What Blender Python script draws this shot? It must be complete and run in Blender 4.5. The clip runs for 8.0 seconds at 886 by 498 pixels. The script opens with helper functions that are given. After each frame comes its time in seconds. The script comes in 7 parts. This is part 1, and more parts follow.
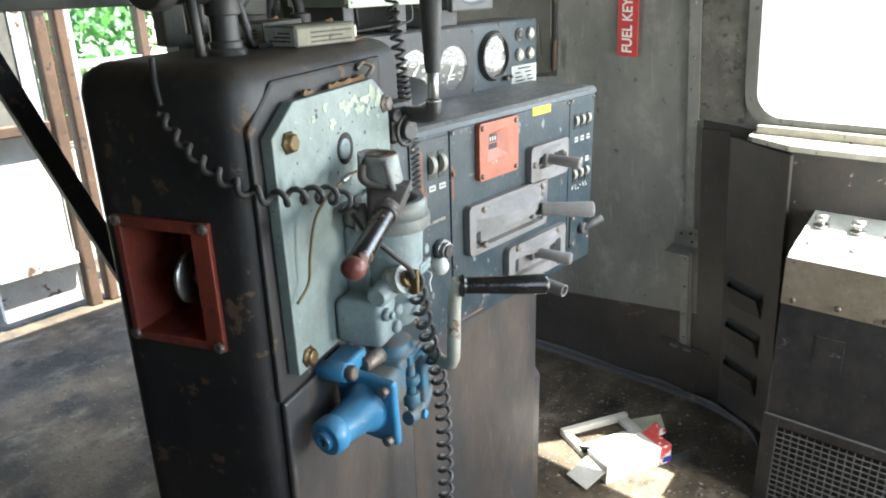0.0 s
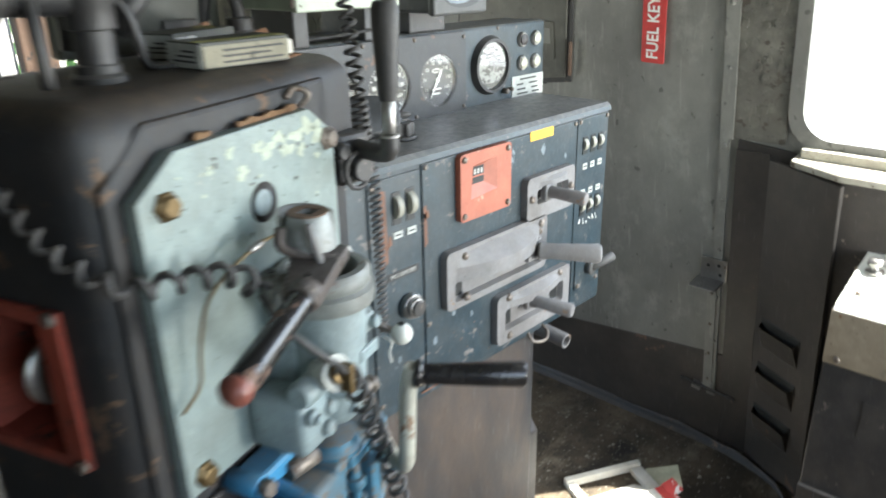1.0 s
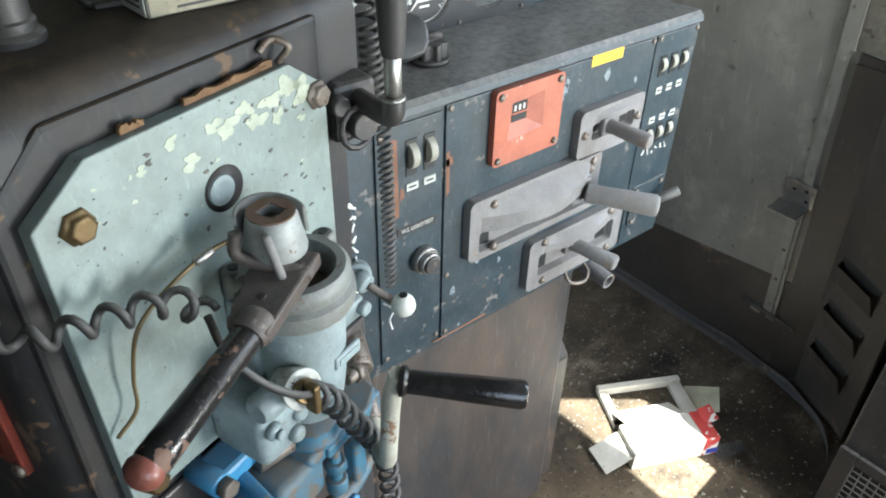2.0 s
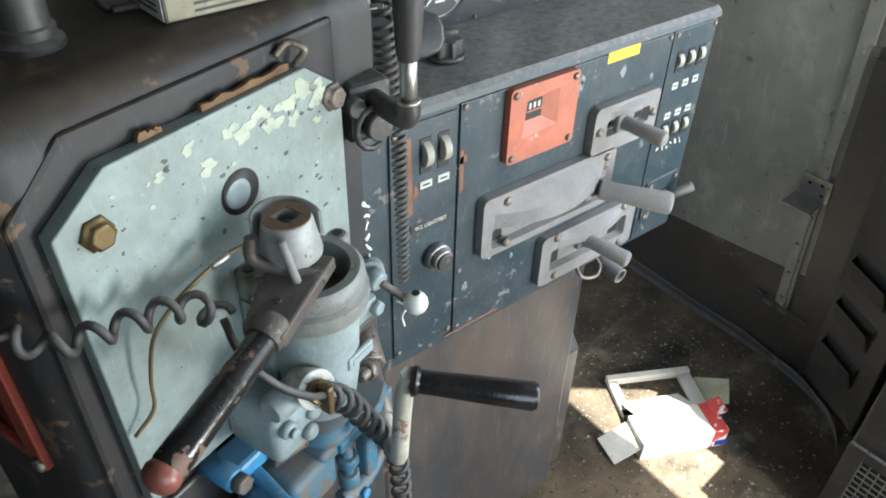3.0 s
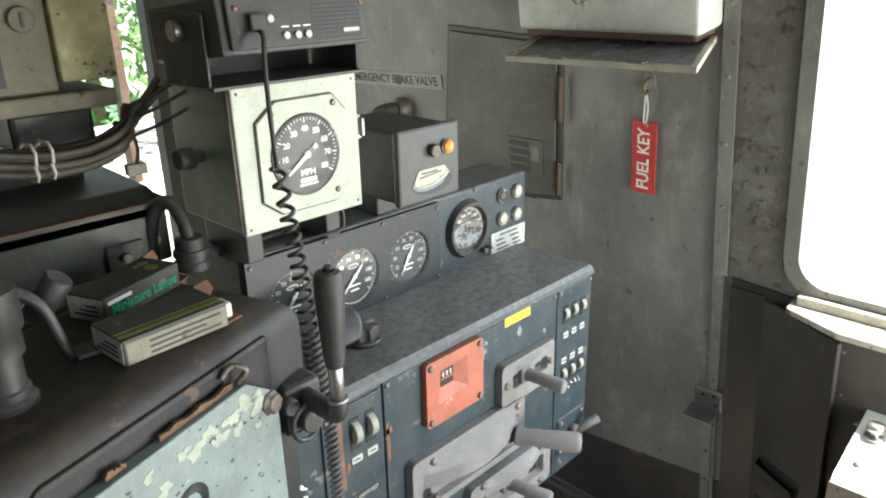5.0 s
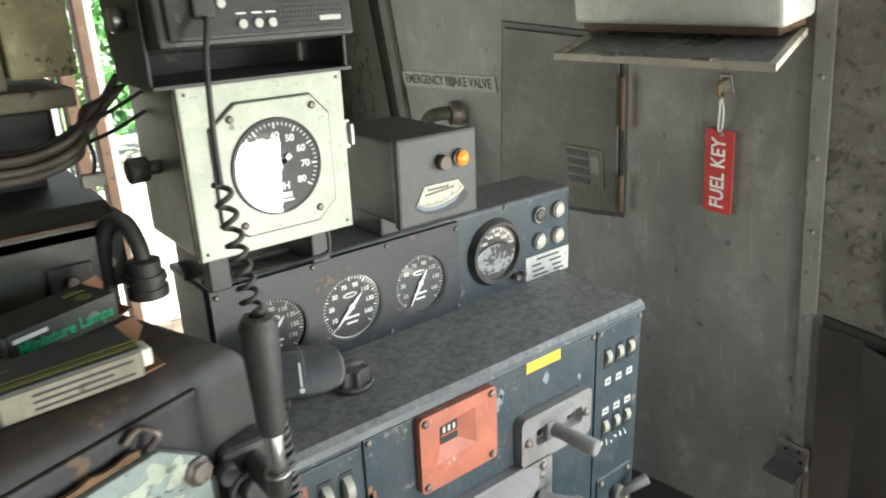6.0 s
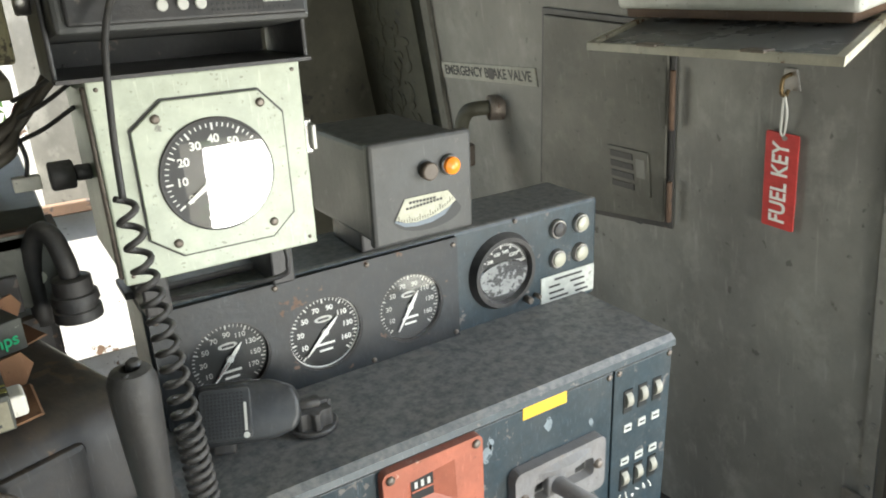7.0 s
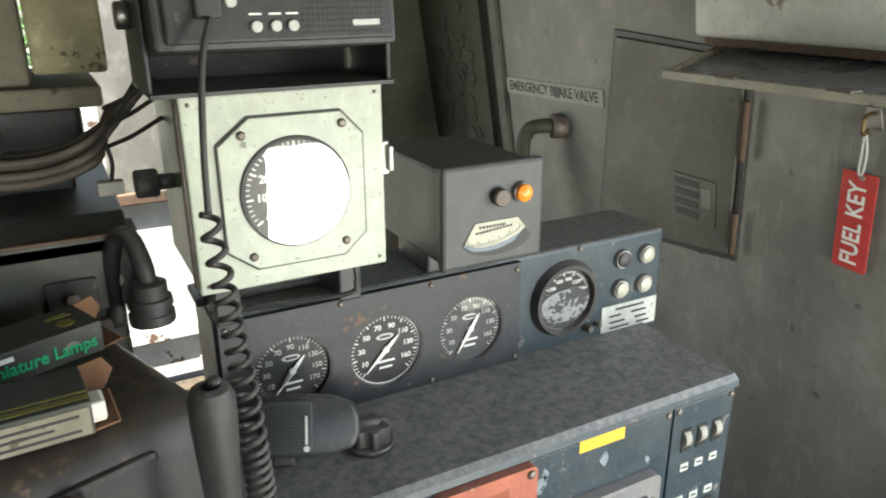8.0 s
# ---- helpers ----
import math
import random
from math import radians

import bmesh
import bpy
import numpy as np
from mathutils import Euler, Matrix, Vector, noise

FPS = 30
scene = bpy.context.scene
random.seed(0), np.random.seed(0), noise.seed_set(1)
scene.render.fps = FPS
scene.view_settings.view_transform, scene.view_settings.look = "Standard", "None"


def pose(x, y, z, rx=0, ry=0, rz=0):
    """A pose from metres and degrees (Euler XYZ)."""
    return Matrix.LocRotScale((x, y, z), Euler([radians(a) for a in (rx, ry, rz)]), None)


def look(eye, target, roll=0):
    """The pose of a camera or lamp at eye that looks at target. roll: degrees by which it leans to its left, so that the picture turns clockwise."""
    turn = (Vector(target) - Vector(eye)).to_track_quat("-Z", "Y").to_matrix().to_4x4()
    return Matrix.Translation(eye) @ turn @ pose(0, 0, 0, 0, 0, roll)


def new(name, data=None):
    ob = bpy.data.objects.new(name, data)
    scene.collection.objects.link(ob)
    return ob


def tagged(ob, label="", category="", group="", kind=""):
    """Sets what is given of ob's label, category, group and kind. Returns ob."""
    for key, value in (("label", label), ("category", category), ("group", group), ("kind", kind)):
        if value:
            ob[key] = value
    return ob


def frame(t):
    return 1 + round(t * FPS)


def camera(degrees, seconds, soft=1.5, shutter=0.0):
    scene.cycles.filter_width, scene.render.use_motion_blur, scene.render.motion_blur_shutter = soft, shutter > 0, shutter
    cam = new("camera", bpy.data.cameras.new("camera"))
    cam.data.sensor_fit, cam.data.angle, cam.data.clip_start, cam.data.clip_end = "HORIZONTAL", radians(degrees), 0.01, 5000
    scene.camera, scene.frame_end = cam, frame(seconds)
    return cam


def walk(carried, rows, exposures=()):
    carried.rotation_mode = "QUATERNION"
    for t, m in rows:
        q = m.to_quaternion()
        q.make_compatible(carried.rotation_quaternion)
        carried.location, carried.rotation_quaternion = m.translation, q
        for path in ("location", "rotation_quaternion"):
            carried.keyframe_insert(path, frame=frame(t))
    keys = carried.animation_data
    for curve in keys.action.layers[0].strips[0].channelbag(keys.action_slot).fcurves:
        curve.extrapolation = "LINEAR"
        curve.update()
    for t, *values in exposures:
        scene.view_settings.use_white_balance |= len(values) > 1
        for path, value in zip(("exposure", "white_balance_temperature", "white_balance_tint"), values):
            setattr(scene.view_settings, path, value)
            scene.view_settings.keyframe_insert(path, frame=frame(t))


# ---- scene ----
cam = camera(62.2, 8.0, soft=1.8, shutter=0.5)
METRES, EYE, TILT, LEAN, TURN = 1.36, 1.485, 0.0, 0.0, 41.1
ROWS = [
    (0.0, 0.0, 0.0, 0.0, -0.61, -20.25, 1.65),
    (0.5, -0.0067, 0.0208, 0.0182, -0.13, -20.58, 4.16),
    (1.0, 0.0749, 0.2167, 0.0165, 2.01, -21.44, 0.94),
    (1.5, 0.1357, 0.3892, 0.0683, 7.42, -32.06, -0.96),
    (3.0, 0.1194, 0.4123, 0.1183, 11.12, -37.39, -1.27),
    (3.5, 0.129, 0.425, 0.1371, 10.08, -33.9, 0.52),
    (4.0, 0.1316, 0.4008, 0.1802, 6.32, -28.1, 0.72),
    (4.5, 0.1319, 0.3679, 0.2095, 3.2, -23.73, 0.5),
    (5.0, 0.1276, 0.3538, 0.2233, 2.8, -20.59, 1.12),
    (6.5, 0.2565, 0.6065, 0.1824, 14.0, -20.41, 2.16),
    (7.0, 0.2674, 0.6452, 0.1806, 16.08, -20.52, 2.35),
    (7.5, 0.2555, 0.6498, 0.1934, 17.73, -20.43, 1.8),
    (8.0, 0.245, 0.6449, 0.1977, 20.55, -20.0, 0.16),
]
walk(cam, [(t, pose(0, 0, EYE, TILT, LEAN, TURN) @ pose(METRES * x, METRES * y, METRES * z, 90 + pitch, roll, yaw)) for t, x, y, z, yaw, pitch, roll in ROWS],
     exposures=[(0.0, 2.85, 6250, 8), (3.0, 2.72, 6250, 8), (4.0, 2.7, 6200, 8), (5.0, 2.65, 6500, 8), (8.0, 2.45, 6600, 8)])

# ---- world, sun and daylight through the openings ----
SUN_DIR = Vector((-0.28, -0.205, -1.0)).normalized()
world = bpy.data.worlds.new("world")
scene.world = world
world.use_nodes = True
wn = world.node_tree.nodes
sky = wn.new("ShaderNodeTexSky")
sky.sky_type, sky.sun_disc = "NISHITA", False
sky.sun_elevation = math.asin(-SUN_DIR.z)
sky.sun_rotation = math.atan2(-SUN_DIR.x, -SUN_DIR.y)
world.node_tree.links.new(sky.outputs[0], wn["Background"].inputs[0])
wn["Background"].inputs[1].default_value = 0.12

sun_data = bpy.data.lights.new("sun", "SUN")
sun_data.energy, sun_data.angle, sun_data.color = 5.0, radians(0.5), (1.0, 0.95, 0.86)
sun = new("sun", sun_data)
sun.matrix_world = Matrix.Translation((2, 4, 6)) @ SUN_DIR.to_track_quat("-Z", "Y").to_matrix().to_4x4()


def window_light(name, place, target, sx, sy, watts, colour):
    d = bpy.data.lights.new(name, "AREA")
    d.shape, d.size, d.size_y, d.energy, d.color = "RECTANGLE", sx, sy, watts, colour
    ob = new(name, d)
    ob.matrix_world = look(place, target)
    return ob


window_light("side_window_light", (0.88, 0.6, 1.45), (-1.0, 0.8, 0.9), 1.1, 0.85, 1.35, (0.93, 0.97, 1.0))
# low side lamp, added to brighten the lower wall and glare on the dial
window_light("side_fill_light", (0.88, 1.8, 0.88), (-1.0, 1.75, 0.6), 0.46, 0.6, 7.5, (1.0, 0.99, 0.95))
window_light("front_window_light", (-0.18, 2.17, 1.5), (-0.5, 0.7, 0.7), 0.95, 0.8, 3.1, (0.95, 0.98, 1.0))
window_light("doorway_light", (-2.78, 1.1, 1.0), (-1.0, 1.1, 0.7), 1.1, 1.8, 1.6, (1.0, 0.98, 0.88))


# ---- materials ----
def mat(name, base, worn=None, wear=0.0, dirt=(0.05, 0.045, 0.04), dirty=0.3, rough=0.5, metal=0.0, scale=18.0, bump=0.15, dust=0.0, worn_rough=0.7, worn_metal=0.0, grain=120.0, streak=1.0, specks=0.5, scratch=0.25, mottle=0.35, dust_colour=(0.23, 0.22, 0.205)):
    """Paint, metal or rubber: a base with blotches of dirt, chips down to a second colour, dust on what faces up, and fine relief."""
    m = bpy.data.materials.new(name)
    m.use_nodes = True
    nt, n = m.node_tree, m.node_tree.nodes
    b = n["Principled BSDF"]
    tc = n.new("ShaderNodeTexCoord")
    mp = n.new("ShaderNodeMapping")
    mp.inputs["Scale"].default_value = (1, 1, streak)
    nt.links.new(tc.outputs["Object"], mp.inputs[0])

    def noise_of(s, detail=6.0, r=0.6):
        t = n.new("ShaderNodeTexNoise")
        t.inputs["Scale"].default_value, t.inputs["Detail"].default_value, t.inputs["Roughness"].default_value = s, detail, r
        nt.links.new(mp.outputs[0], t.inputs["Vector"])
        return t.outputs["Fac"]

    def ramp(src, a, c):
        t = n.new("ShaderNodeMapRange")
        t.inputs[1].default_value, t.inputs[2].default_value = a, c
        nt.links.new(src, t.inputs[0])
        return t.outputs[0]

    def mix(fac, c0, c1, k=1.0):
        t = n.new("ShaderNodeMix")
        t.data_type = "RGBA"
        if k != 1.0:
            s = n.new("ShaderNodeMath")
            s.operation = "MULTIPLY"
            s.inputs[1].default_value = k
            nt.links.new(fac, s.inputs[0])
            fac = s.outputs[0]
        nt.links.new(fac, t.inputs[0])
        for sock, c in ((t.inputs[6], c0), (t.inputs[7], c1)):
            if isinstance(c, tuple):
                sock.default_value = (*c, 1)
            else:
                nt.links.new(c, sock)
        return t.outputs[2]

    big, fine = noise_of(scale * 0.35, 5), noise_of(scale * 2.2, 8, 0.7)
    col = mix(ramp(noise_of(scale * 0.8, 4), 0.3, 0.7), tuple(v * 0.84 for v in base), tuple(min(1, v * 1.14) for v in base))
    col = mix(ramp(big, 0.42, 0.72), col, dirt, dirty)
    col = mix(ramp(fine, 0.5, 0.75), col, dirt, dirty * 0.6)
    blotch = ramp(noise_of(scale * 0.6, 9, 0.68), 0.34, 0.66)
    inv = n.new("ShaderNodeMath")
    inv.operation = "SUBTRACT"
    inv.inputs[0].default_value = 1.0
    nt.links.new(blotch, inv.inputs[1])
    col = mix(inv.outputs[0], col, tuple(v * 0.45 for v in base), mottle)
    col = mix(ramp(noise_of(scale * 1.7, 8, 0.7), 0.52, 0.7), col, tuple(min(0.85, v * 1.5) for v in base), mottle * 0.6)
    # small dark pits and pale rubbed scratches
    pit = ramp(noise_of(scale * 7.0, 3, 0.55), 0.66, 0.7)
    col = mix(pit, col, tuple(v * 0.35 for v in dirt), specks)
    ms = n.new("ShaderNodeMapping")
    ms.inputs["Rotation"].default_value, ms.inputs["Scale"].default_value = (0.3, 0.5, 0.4), (9, 1.2, 1)
    nt.links.new(tc.outputs["Object"], ms.inputs[0])
    sn = n.new("ShaderNodeTexNoise")
    sn.inputs["Scale"].default_value, sn.inputs["Detail"].default_value = scale * 1.6, 5
    nt.links.new(ms.outputs[0], sn.inputs["Vector"])
    col = mix(ramp(sn.outputs["Fac"], 0.62, 0.72), col, tuple(min(0.8, v * 1.6 + 0.06) for v in base), scratch)
    rough_src = None
    if worn:
        edge = n.new("ShaderNodeMath")
        edge.operation = "MULTIPLY_ADD"
        edge.inputs[1].default_value, edge.inputs[2].default_value = 0.45, 0.0
        nt.links.new(fine, edge.inputs[0])
        add = n.new("ShaderNodeMath")
        add.operation = "MULTIPLY_ADD"
        add.inputs[1].default_value = 0.55
        nt.links.new(noise_of(scale * 0.55, 3), add.inputs[0])
        nt.links.new(edge.outputs[0], add.inputs[2])
        chip = ramp(add.outputs[0], 0.64 - wear * 0.2, 0.66 - wear * 0.2)
        col = mix(chip, col, worn)
        rough_src = chip
    if dust > 0:
        geo = n.new("ShaderNodeNewGeometry")
        sep = n.new("ShaderNodeSeparateXYZ")
        nt.links.new(geo.outputs["Normal"], sep.inputs[0])
        up = ramp(sep.outputs[2], 0.3, 0.95)
        mul = n.new("ShaderNodeMath")
        mul.operation = "MULTIPLY"
        nt.links.new(up, mul.inputs[0])
        nt.links.new(ramp(fine, 0.2, 0.6), mul.inputs[1])
        col = mix(mul.outputs[0], col, dust_colour, dust)
    nt.links.new(col, b.inputs["Base Color"])
    b.inputs["Metallic"].default_value = metal
    rr = n.new("ShaderNodeMapRange")
    rr.inputs[3].default_value, rr.inputs[4].default_value = max(0.05, rough - 0.12), min(1, rough + 0.18)
    nt.links.new(big, rr.inputs[0])
    if rough_src:
        rm = n.new("ShaderNodeMix")
        nt.links.new(rough_src, rm.inputs[0])
        nt.links.new(rr.outputs[0], rm.inputs[2])
        rm.inputs[3].default_value = worn_rough
        nt.links.new(rm.outputs[0], b.inputs["Roughness"])
    else:
        nt.links.new(rr.outputs[0], b.inputs["Roughness"])
    bp = n.new("ShaderNodeBump")
    bp.inputs["Strength"].default_value, bp.inputs["Distance"].default_value = bump, 0.004
    h = noise_of(grain, 5, 0.65)
    if worn:
        hs = n.new("ShaderNodeMath")
        hs.operation = "MULTIPLY_ADD"
        hs.inputs[1].default_value = -0.8
        nt.links.new(rough_src, hs.inputs[0])
        nt.links.new(h, hs.inputs[2])
        h = hs.outputs[0]
    nt.links.new(h, bp.inputs["Height"])
    nt.links.new(bp.outputs[0], b.inputs["Normal"])
    return m


def plain(name, base, rough=0.5, metal=0.0, emit=0.0):
    m = bpy.data.materials.new(name)
    m.use_nodes = True
    b = m.node_tree.nodes["Principled BSDF"]
    b.inputs["Base Color"].default_value = (*base, 1)
    b.inputs["Roughness"].default_value, b.inputs["Metallic"].default_value = rough, metal
    if emit:
        b.inputs["Emission Color"].default_value, b.inputs["Emission Strength"].default_value = (*base, 1), emit
    return m


def glass(name, rough=0.02):
    m = bpy.data.materials.new(name)
    m.use_nodes = True
    nt, n = m.node_tree, m.node_tree.nodes
    n.remove(n["Principled BSDF"])
    lw, tr, gl, mx, pw, sc = n.new("ShaderNodeLayerWeight"), n.new("ShaderNodeBsdfTransparent"), n.new("ShaderNodeBsdfGlossy"), n.new("ShaderNodeMixShader"), n.new("ShaderNodeMath"), n.new("ShaderNodeMath")
    lw.inputs[0].default_value, gl.inputs["Roughness"].default_value = 0.5, rough
    pw.operation, sc.operation = "POWER", "MULTIPLY_ADD"
    pw.inputs[1].default_value, sc.inputs[1].default_value, sc.inputs[2].default_value = 5.0, 0.96, 0.04
    nt.links.new(lw.outputs["Facing"], pw.inputs[0])
    nt.links.new(pw.outputs[0], sc.inputs[0])
    nt.links.new(sc.outputs[0], mx.inputs[0])
    nt.links.new(tr.outputs[0], mx.inputs[1])
    nt.links.new(gl.outputs[0], mx.inputs[2])
    nt.links.new(mx.outputs[0], n["Material Output"].inputs[0])
    return m


def dirty_floor():
    """Dark worn floor covering under drifts of brown dust, with fine pale grit and damp-looking dark stains."""
    m = bpy.data.materials.new("worn_dirty_floor")
    m.use_nodes = True
    nt, n = m.node_tree, m.node_tree.nodes
    b = n["Principled BSDF"]
    tc = n.new("ShaderNodeTexCoord")

    def layer(scale, detail, rough, lo, hi, squash=(1, 1, 1)):
        mp, t, r = n.new("ShaderNodeMapping"), n.new("ShaderNodeTexNoise"), n.new("ShaderNodeMapRange")
        mp.inputs["Scale"].default_value = squash
        t.inputs["Scale"].default_value, t.inputs["Detail"].default_value, t.inputs["Roughness"].default_value = scale, detail, rough
        r.inputs[1].default_value, r.inputs[2].default_value, r.interpolation_type = lo, hi, "SMOOTHSTEP"
        nt.links.new(tc.outputs["Object"], mp.inputs[0])
        nt.links.new(mp.outputs[0], t.inputs["Vector"])
        nt.links.new(t.outputs["Fac"], r.inputs[0])
        return r.outputs[0]

    def blend(fac, c0, c1):
        t = n.new("ShaderNodeMix")
        t.data_type = "RGBA"
        nt.links.new(fac, t.inputs[0])
        for sock, c in ((t.inputs[6], c0), (t.inputs[7], c1)):
            if isinstance(c, tuple):
                sock.default_value = (*c, 1)
            else:
                nt.links.new(c, sock)
        return t.outputs[2]

    col = blend(layer(2.2, 7, 0.62, 0.38, 0.66), (0.05, 0.041, 0.03), (0.16, 0.122, 0.08))
    col = blend(layer(7, 8, 0.7, 0.5, 0.72, (1, 0.5, 1)), col, (0.22, 0.182, 0.128))
    col = blend(layer(4, 6, 0.6, 0.55, 0.72), col, (0.028, 0.025, 0.022))
    col = blend(layer(60, 4, 0.6, 0.58, 0.7), col, (0.03, 0.027, 0.024))
    col = blend(layer(95, 3, 0.6, 0.64, 0.7), col, (0.3, 0.27, 0.21))
    nt.links.new(col, b.inputs["Base Color"])
    b.inputs["Roughness"].default_value = 0.82
    b.inputs["Specular IOR Level"].default_value = 0.25
    bp = n.new("ShaderNodeBump")
    bp.inputs["Strength"].default_value, bp.inputs["Distance"].default_value = 0.7, 0.006
    nt.links.new(layer(40, 8, 0.72, 0.2, 0.8), bp.inputs["Height"])
    nt.links.new(bp.outputs[0], b.inputs["Normal"])
    return m


RUST, PRIMER = (0.16, 0.075, 0.04), (0.2, 0.09, 0.05)
M_TOWER = mat("tower_black_paint", (0.014, 0.015, 0.017), (0.105, 0.066, 0.04), 0.2, (0.05, 0.037, 0.026), 0.55, 0.55, scale=20, dust=0.5, dust_colour=(0.1, 0.075, 0.05), specks=0.3)
M_CONSOLE = mat("console_blue_black_paint", (0.022, 0.041, 0.052), (0.14, 0.13, 0.12), 0.19, (0.075, 0.075, 0.07), 0.5, 0.42, scale=36, dust=0.9, dust_colour=(0.255, 0.245, 0.225), scratch=0.65, specks=0.7, mottle=0.6)
# brown dirt and chips also paint in the skirt's warm reflection
M_SKIRT = mat("skirt_dirty_steel_brown_sheen", (0.05, 0.05, 0.051), (0.17, 0.115, 0.08), 0.07, (0.17, 0.115, 0.078), 0.75, 0.4, scale=10, streak=0.45, scratch=0.55, mottle=0.5)
M_PLATE = mat("grey_green_plate_paint", (0.235, 0.29, 0.275), (0.33, 0.35, 0.29), 0.06, (0.17, 0.175, 0.15), 0.5, 0.4, scale=24, bump=0.25, specks=0.9, scratch=0.2)
M_CAST = mat("grey_green_casting_paint", (0.26, 0.325, 0.33), (0.2, 0.19, 0.17), 0.12, (0.13, 0.12, 0.1), 0.4, 0.42, scale=30, bump=0.3, dust=0.3)
M_ORANGE = mat("orange_red_paint", (0.4, 0.115, 0.065), (0.5, 0.3, 0.22), 0.1, (0.25, 0.12, 0.08), 0.35, 0.5, scale=26, dust=0.25)
M_RED = mat("dark_red_paint", (0.26, 0.045, 0.025), (0.04, 0.03, 0.028), 0.16, (0.06, 0.025, 0.02), 0.6, 0.5, scale=24, mottle=0.6)
M_BLUE = mat("bright_blue_paint", (0.05, 0.26, 0.47), (0.3, 0.33, 0.32), 0.1, (0.1, 0.12, 0.12), 0.4, 0.36, scale=44, dust=0.4, dust_colour=(0.16, 0.17, 0.16))
M_LEVER = mat("dusty_grey_lever_casting", (0.19, 0.186, 0.182), (0.2, 0.14, 0.1), 0.12, (0.17, 0.14, 0.12), 0.45, 0.6, scale=30, bump=0.3, dust=0.5)
M_WALL = mat("front_wall_grey_paint", (0.235, 0.232, 0.208), (0.1, 0.093, 0.08), 0.04, (0.115, 0.108, 0.09), 0.6, 0.42, scale=6, bump=0.2, streak=0.7, mottle=0.75, specks=0.6, scratch=0.2)
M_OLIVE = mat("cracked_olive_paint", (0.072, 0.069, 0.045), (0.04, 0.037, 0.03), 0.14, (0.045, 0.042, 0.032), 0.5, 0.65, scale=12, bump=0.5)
# darker than the wall paint: the shade over the hatch is in this colour
M_HATCHSHADE = mat("shaded_olive_grey_hatch_paint", (0.12, 0.116, 0.094), (0.06, 0.056, 0.046), 0.06, (0.06, 0.056, 0.045), 0.55, 0.5, scale=9, bump=0.15, mottle=0.6)
M_DADO = mat("dado_dark_paint", (0.04, 0.035, 0.031), (0.13, 0.085, 0.06), 0.03, (0.1, 0.078, 0.06), 0.55, 0.48, scale=9, mottle=0.6)
M_FLOOR = dirty_floor()
M_BLACK = mat("black_metal", (0.022, 0.022, 0.023), (0.12, 0.1, 0.085), 0.1, (0.1, 0.085, 0.07), 0.35, 0.45, scale=30, dust=0.4)
M_CASE = mat("dusty_dark_grey_case", (0.052, 0.054, 0.052), (0.16, 0.15, 0.13), 0.04, (0.12, 0.11, 0.095), 0.35, 0.5, scale=30, dust=0.4)
M_CREAM = mat("pale_green_cream_paint", (0.43, 0.47, 0.37), (0.2, 0.2, 0.17), 0.03, (0.3, 0.29, 0.2), 0.25, 0.35, scale=26, bump=0.05)
M_WHITE = mat("off_white_enamel", (0.72, 0.74, 0.68), (0.3, 0.25, 0.2), 0.04, (0.35, 0.33, 0.27), 0.25, 0.35, scale=18, bump=0.05)
M_RUBBER = mat("black_rubber", (0.03, 0.029, 0.028), None, 0, (0.1, 0.09, 0.08), 0.4, 0.55, scale=40, dust=0.5)
M_GRIP = mat("glossy_black_grip", (0.012, 0.012, 0.013), None, 0, (0.07, 0.06, 0.05), 0.25, 0.18, scale=40, specks=0.2, scratch=0.1)
M_STEEL = mat("bare_steel", (0.42, 0.41, 0.39), (0.2, 0.12, 0.08), 0.1, (0.15, 0.13, 0.11), 0.4, 0.35, metal=0.9, scale=40)
M_BOLT = mat("dirty_bolt_steel", (0.22, 0.19, 0.16), (0.1, 0.06, 0.04), 0.3, (0.08, 0.06, 0.05), 0.5, 0.5, metal=0.6, scale=90)
M_BRASS = mat("old_brass", (0.19, 0.13, 0.06), None, 0, (0.1, 0.08, 0.05), 0.5, 0.45, metal=0.8, scale=60)
M_RUSTY = mat("rusty_brown_steel", (0.12, 0.075, 0.05), (0.05, 0.04, 0.035), 0.3, (0.2, 0.12, 0.07), 0.5, 0.7, scale=14, bump=0.4)
M_DOORWHITE = mat("flaking_white_paint", (0.68, 0.68, 0.66), (0.14, 0.09, 0.06), 0.2, (0.4, 0.36, 0.3), 0.3, 0.5, scale=9)
M_YELLOW = mat("yellow_label", (0.85, 0.5, 0.03), None, 0, (0.4, 0.3, 0.1), 0.15, 0.5)
M_LABELRED = mat("red_enamel_tag", (0.55, 0.05, 0.045), (0.5, 0.4, 0.35), 0.03, (0.25, 0.05, 0.04), 0.2, 0.4, scale=40, bump=0.03)
M_PAPER = mat("printed_paper_plate", (0.46, 0.48, 0.44), (0.25, 0.25, 0.22), 0.06, (0.35, 0.33, 0.28), 0.3, 0.6, scale=60, bump=0.02)
M_CARD = mat("white_card", (0.7, 0.67, 0.58), None, 0, (0.4, 0.36, 0.28), 0.25, 0.8, scale=20, bump=0.05)
M_CARDBROWN = mat("brown_card", (0.2, 0.1, 0.05), None, 0, (0.1, 0.06, 0.03), 0.3, 0.85, scale=20)
M_BOXDARK = mat("dark_printed_card", (0.035, 0.038, 0.03), (0.2, 0.2, 0.17), 0.02, (0.1, 0.1, 0.08), 0.4, 0.5, scale=30, dust=0.15)
M_DIAL = plain("dial_black", (0.012, 0.013, 0.013), 0.5)
M_DIALDUSTY = plain("dusty_dial_black", (0.03, 0.032, 0.031), 0.6)
M_MARK = plain("dial_white", (0.75, 0.75, 0.7), 0.5)
M_INKDARK = plain("dark_ink", (0.03, 0.03, 0.03), 0.6)
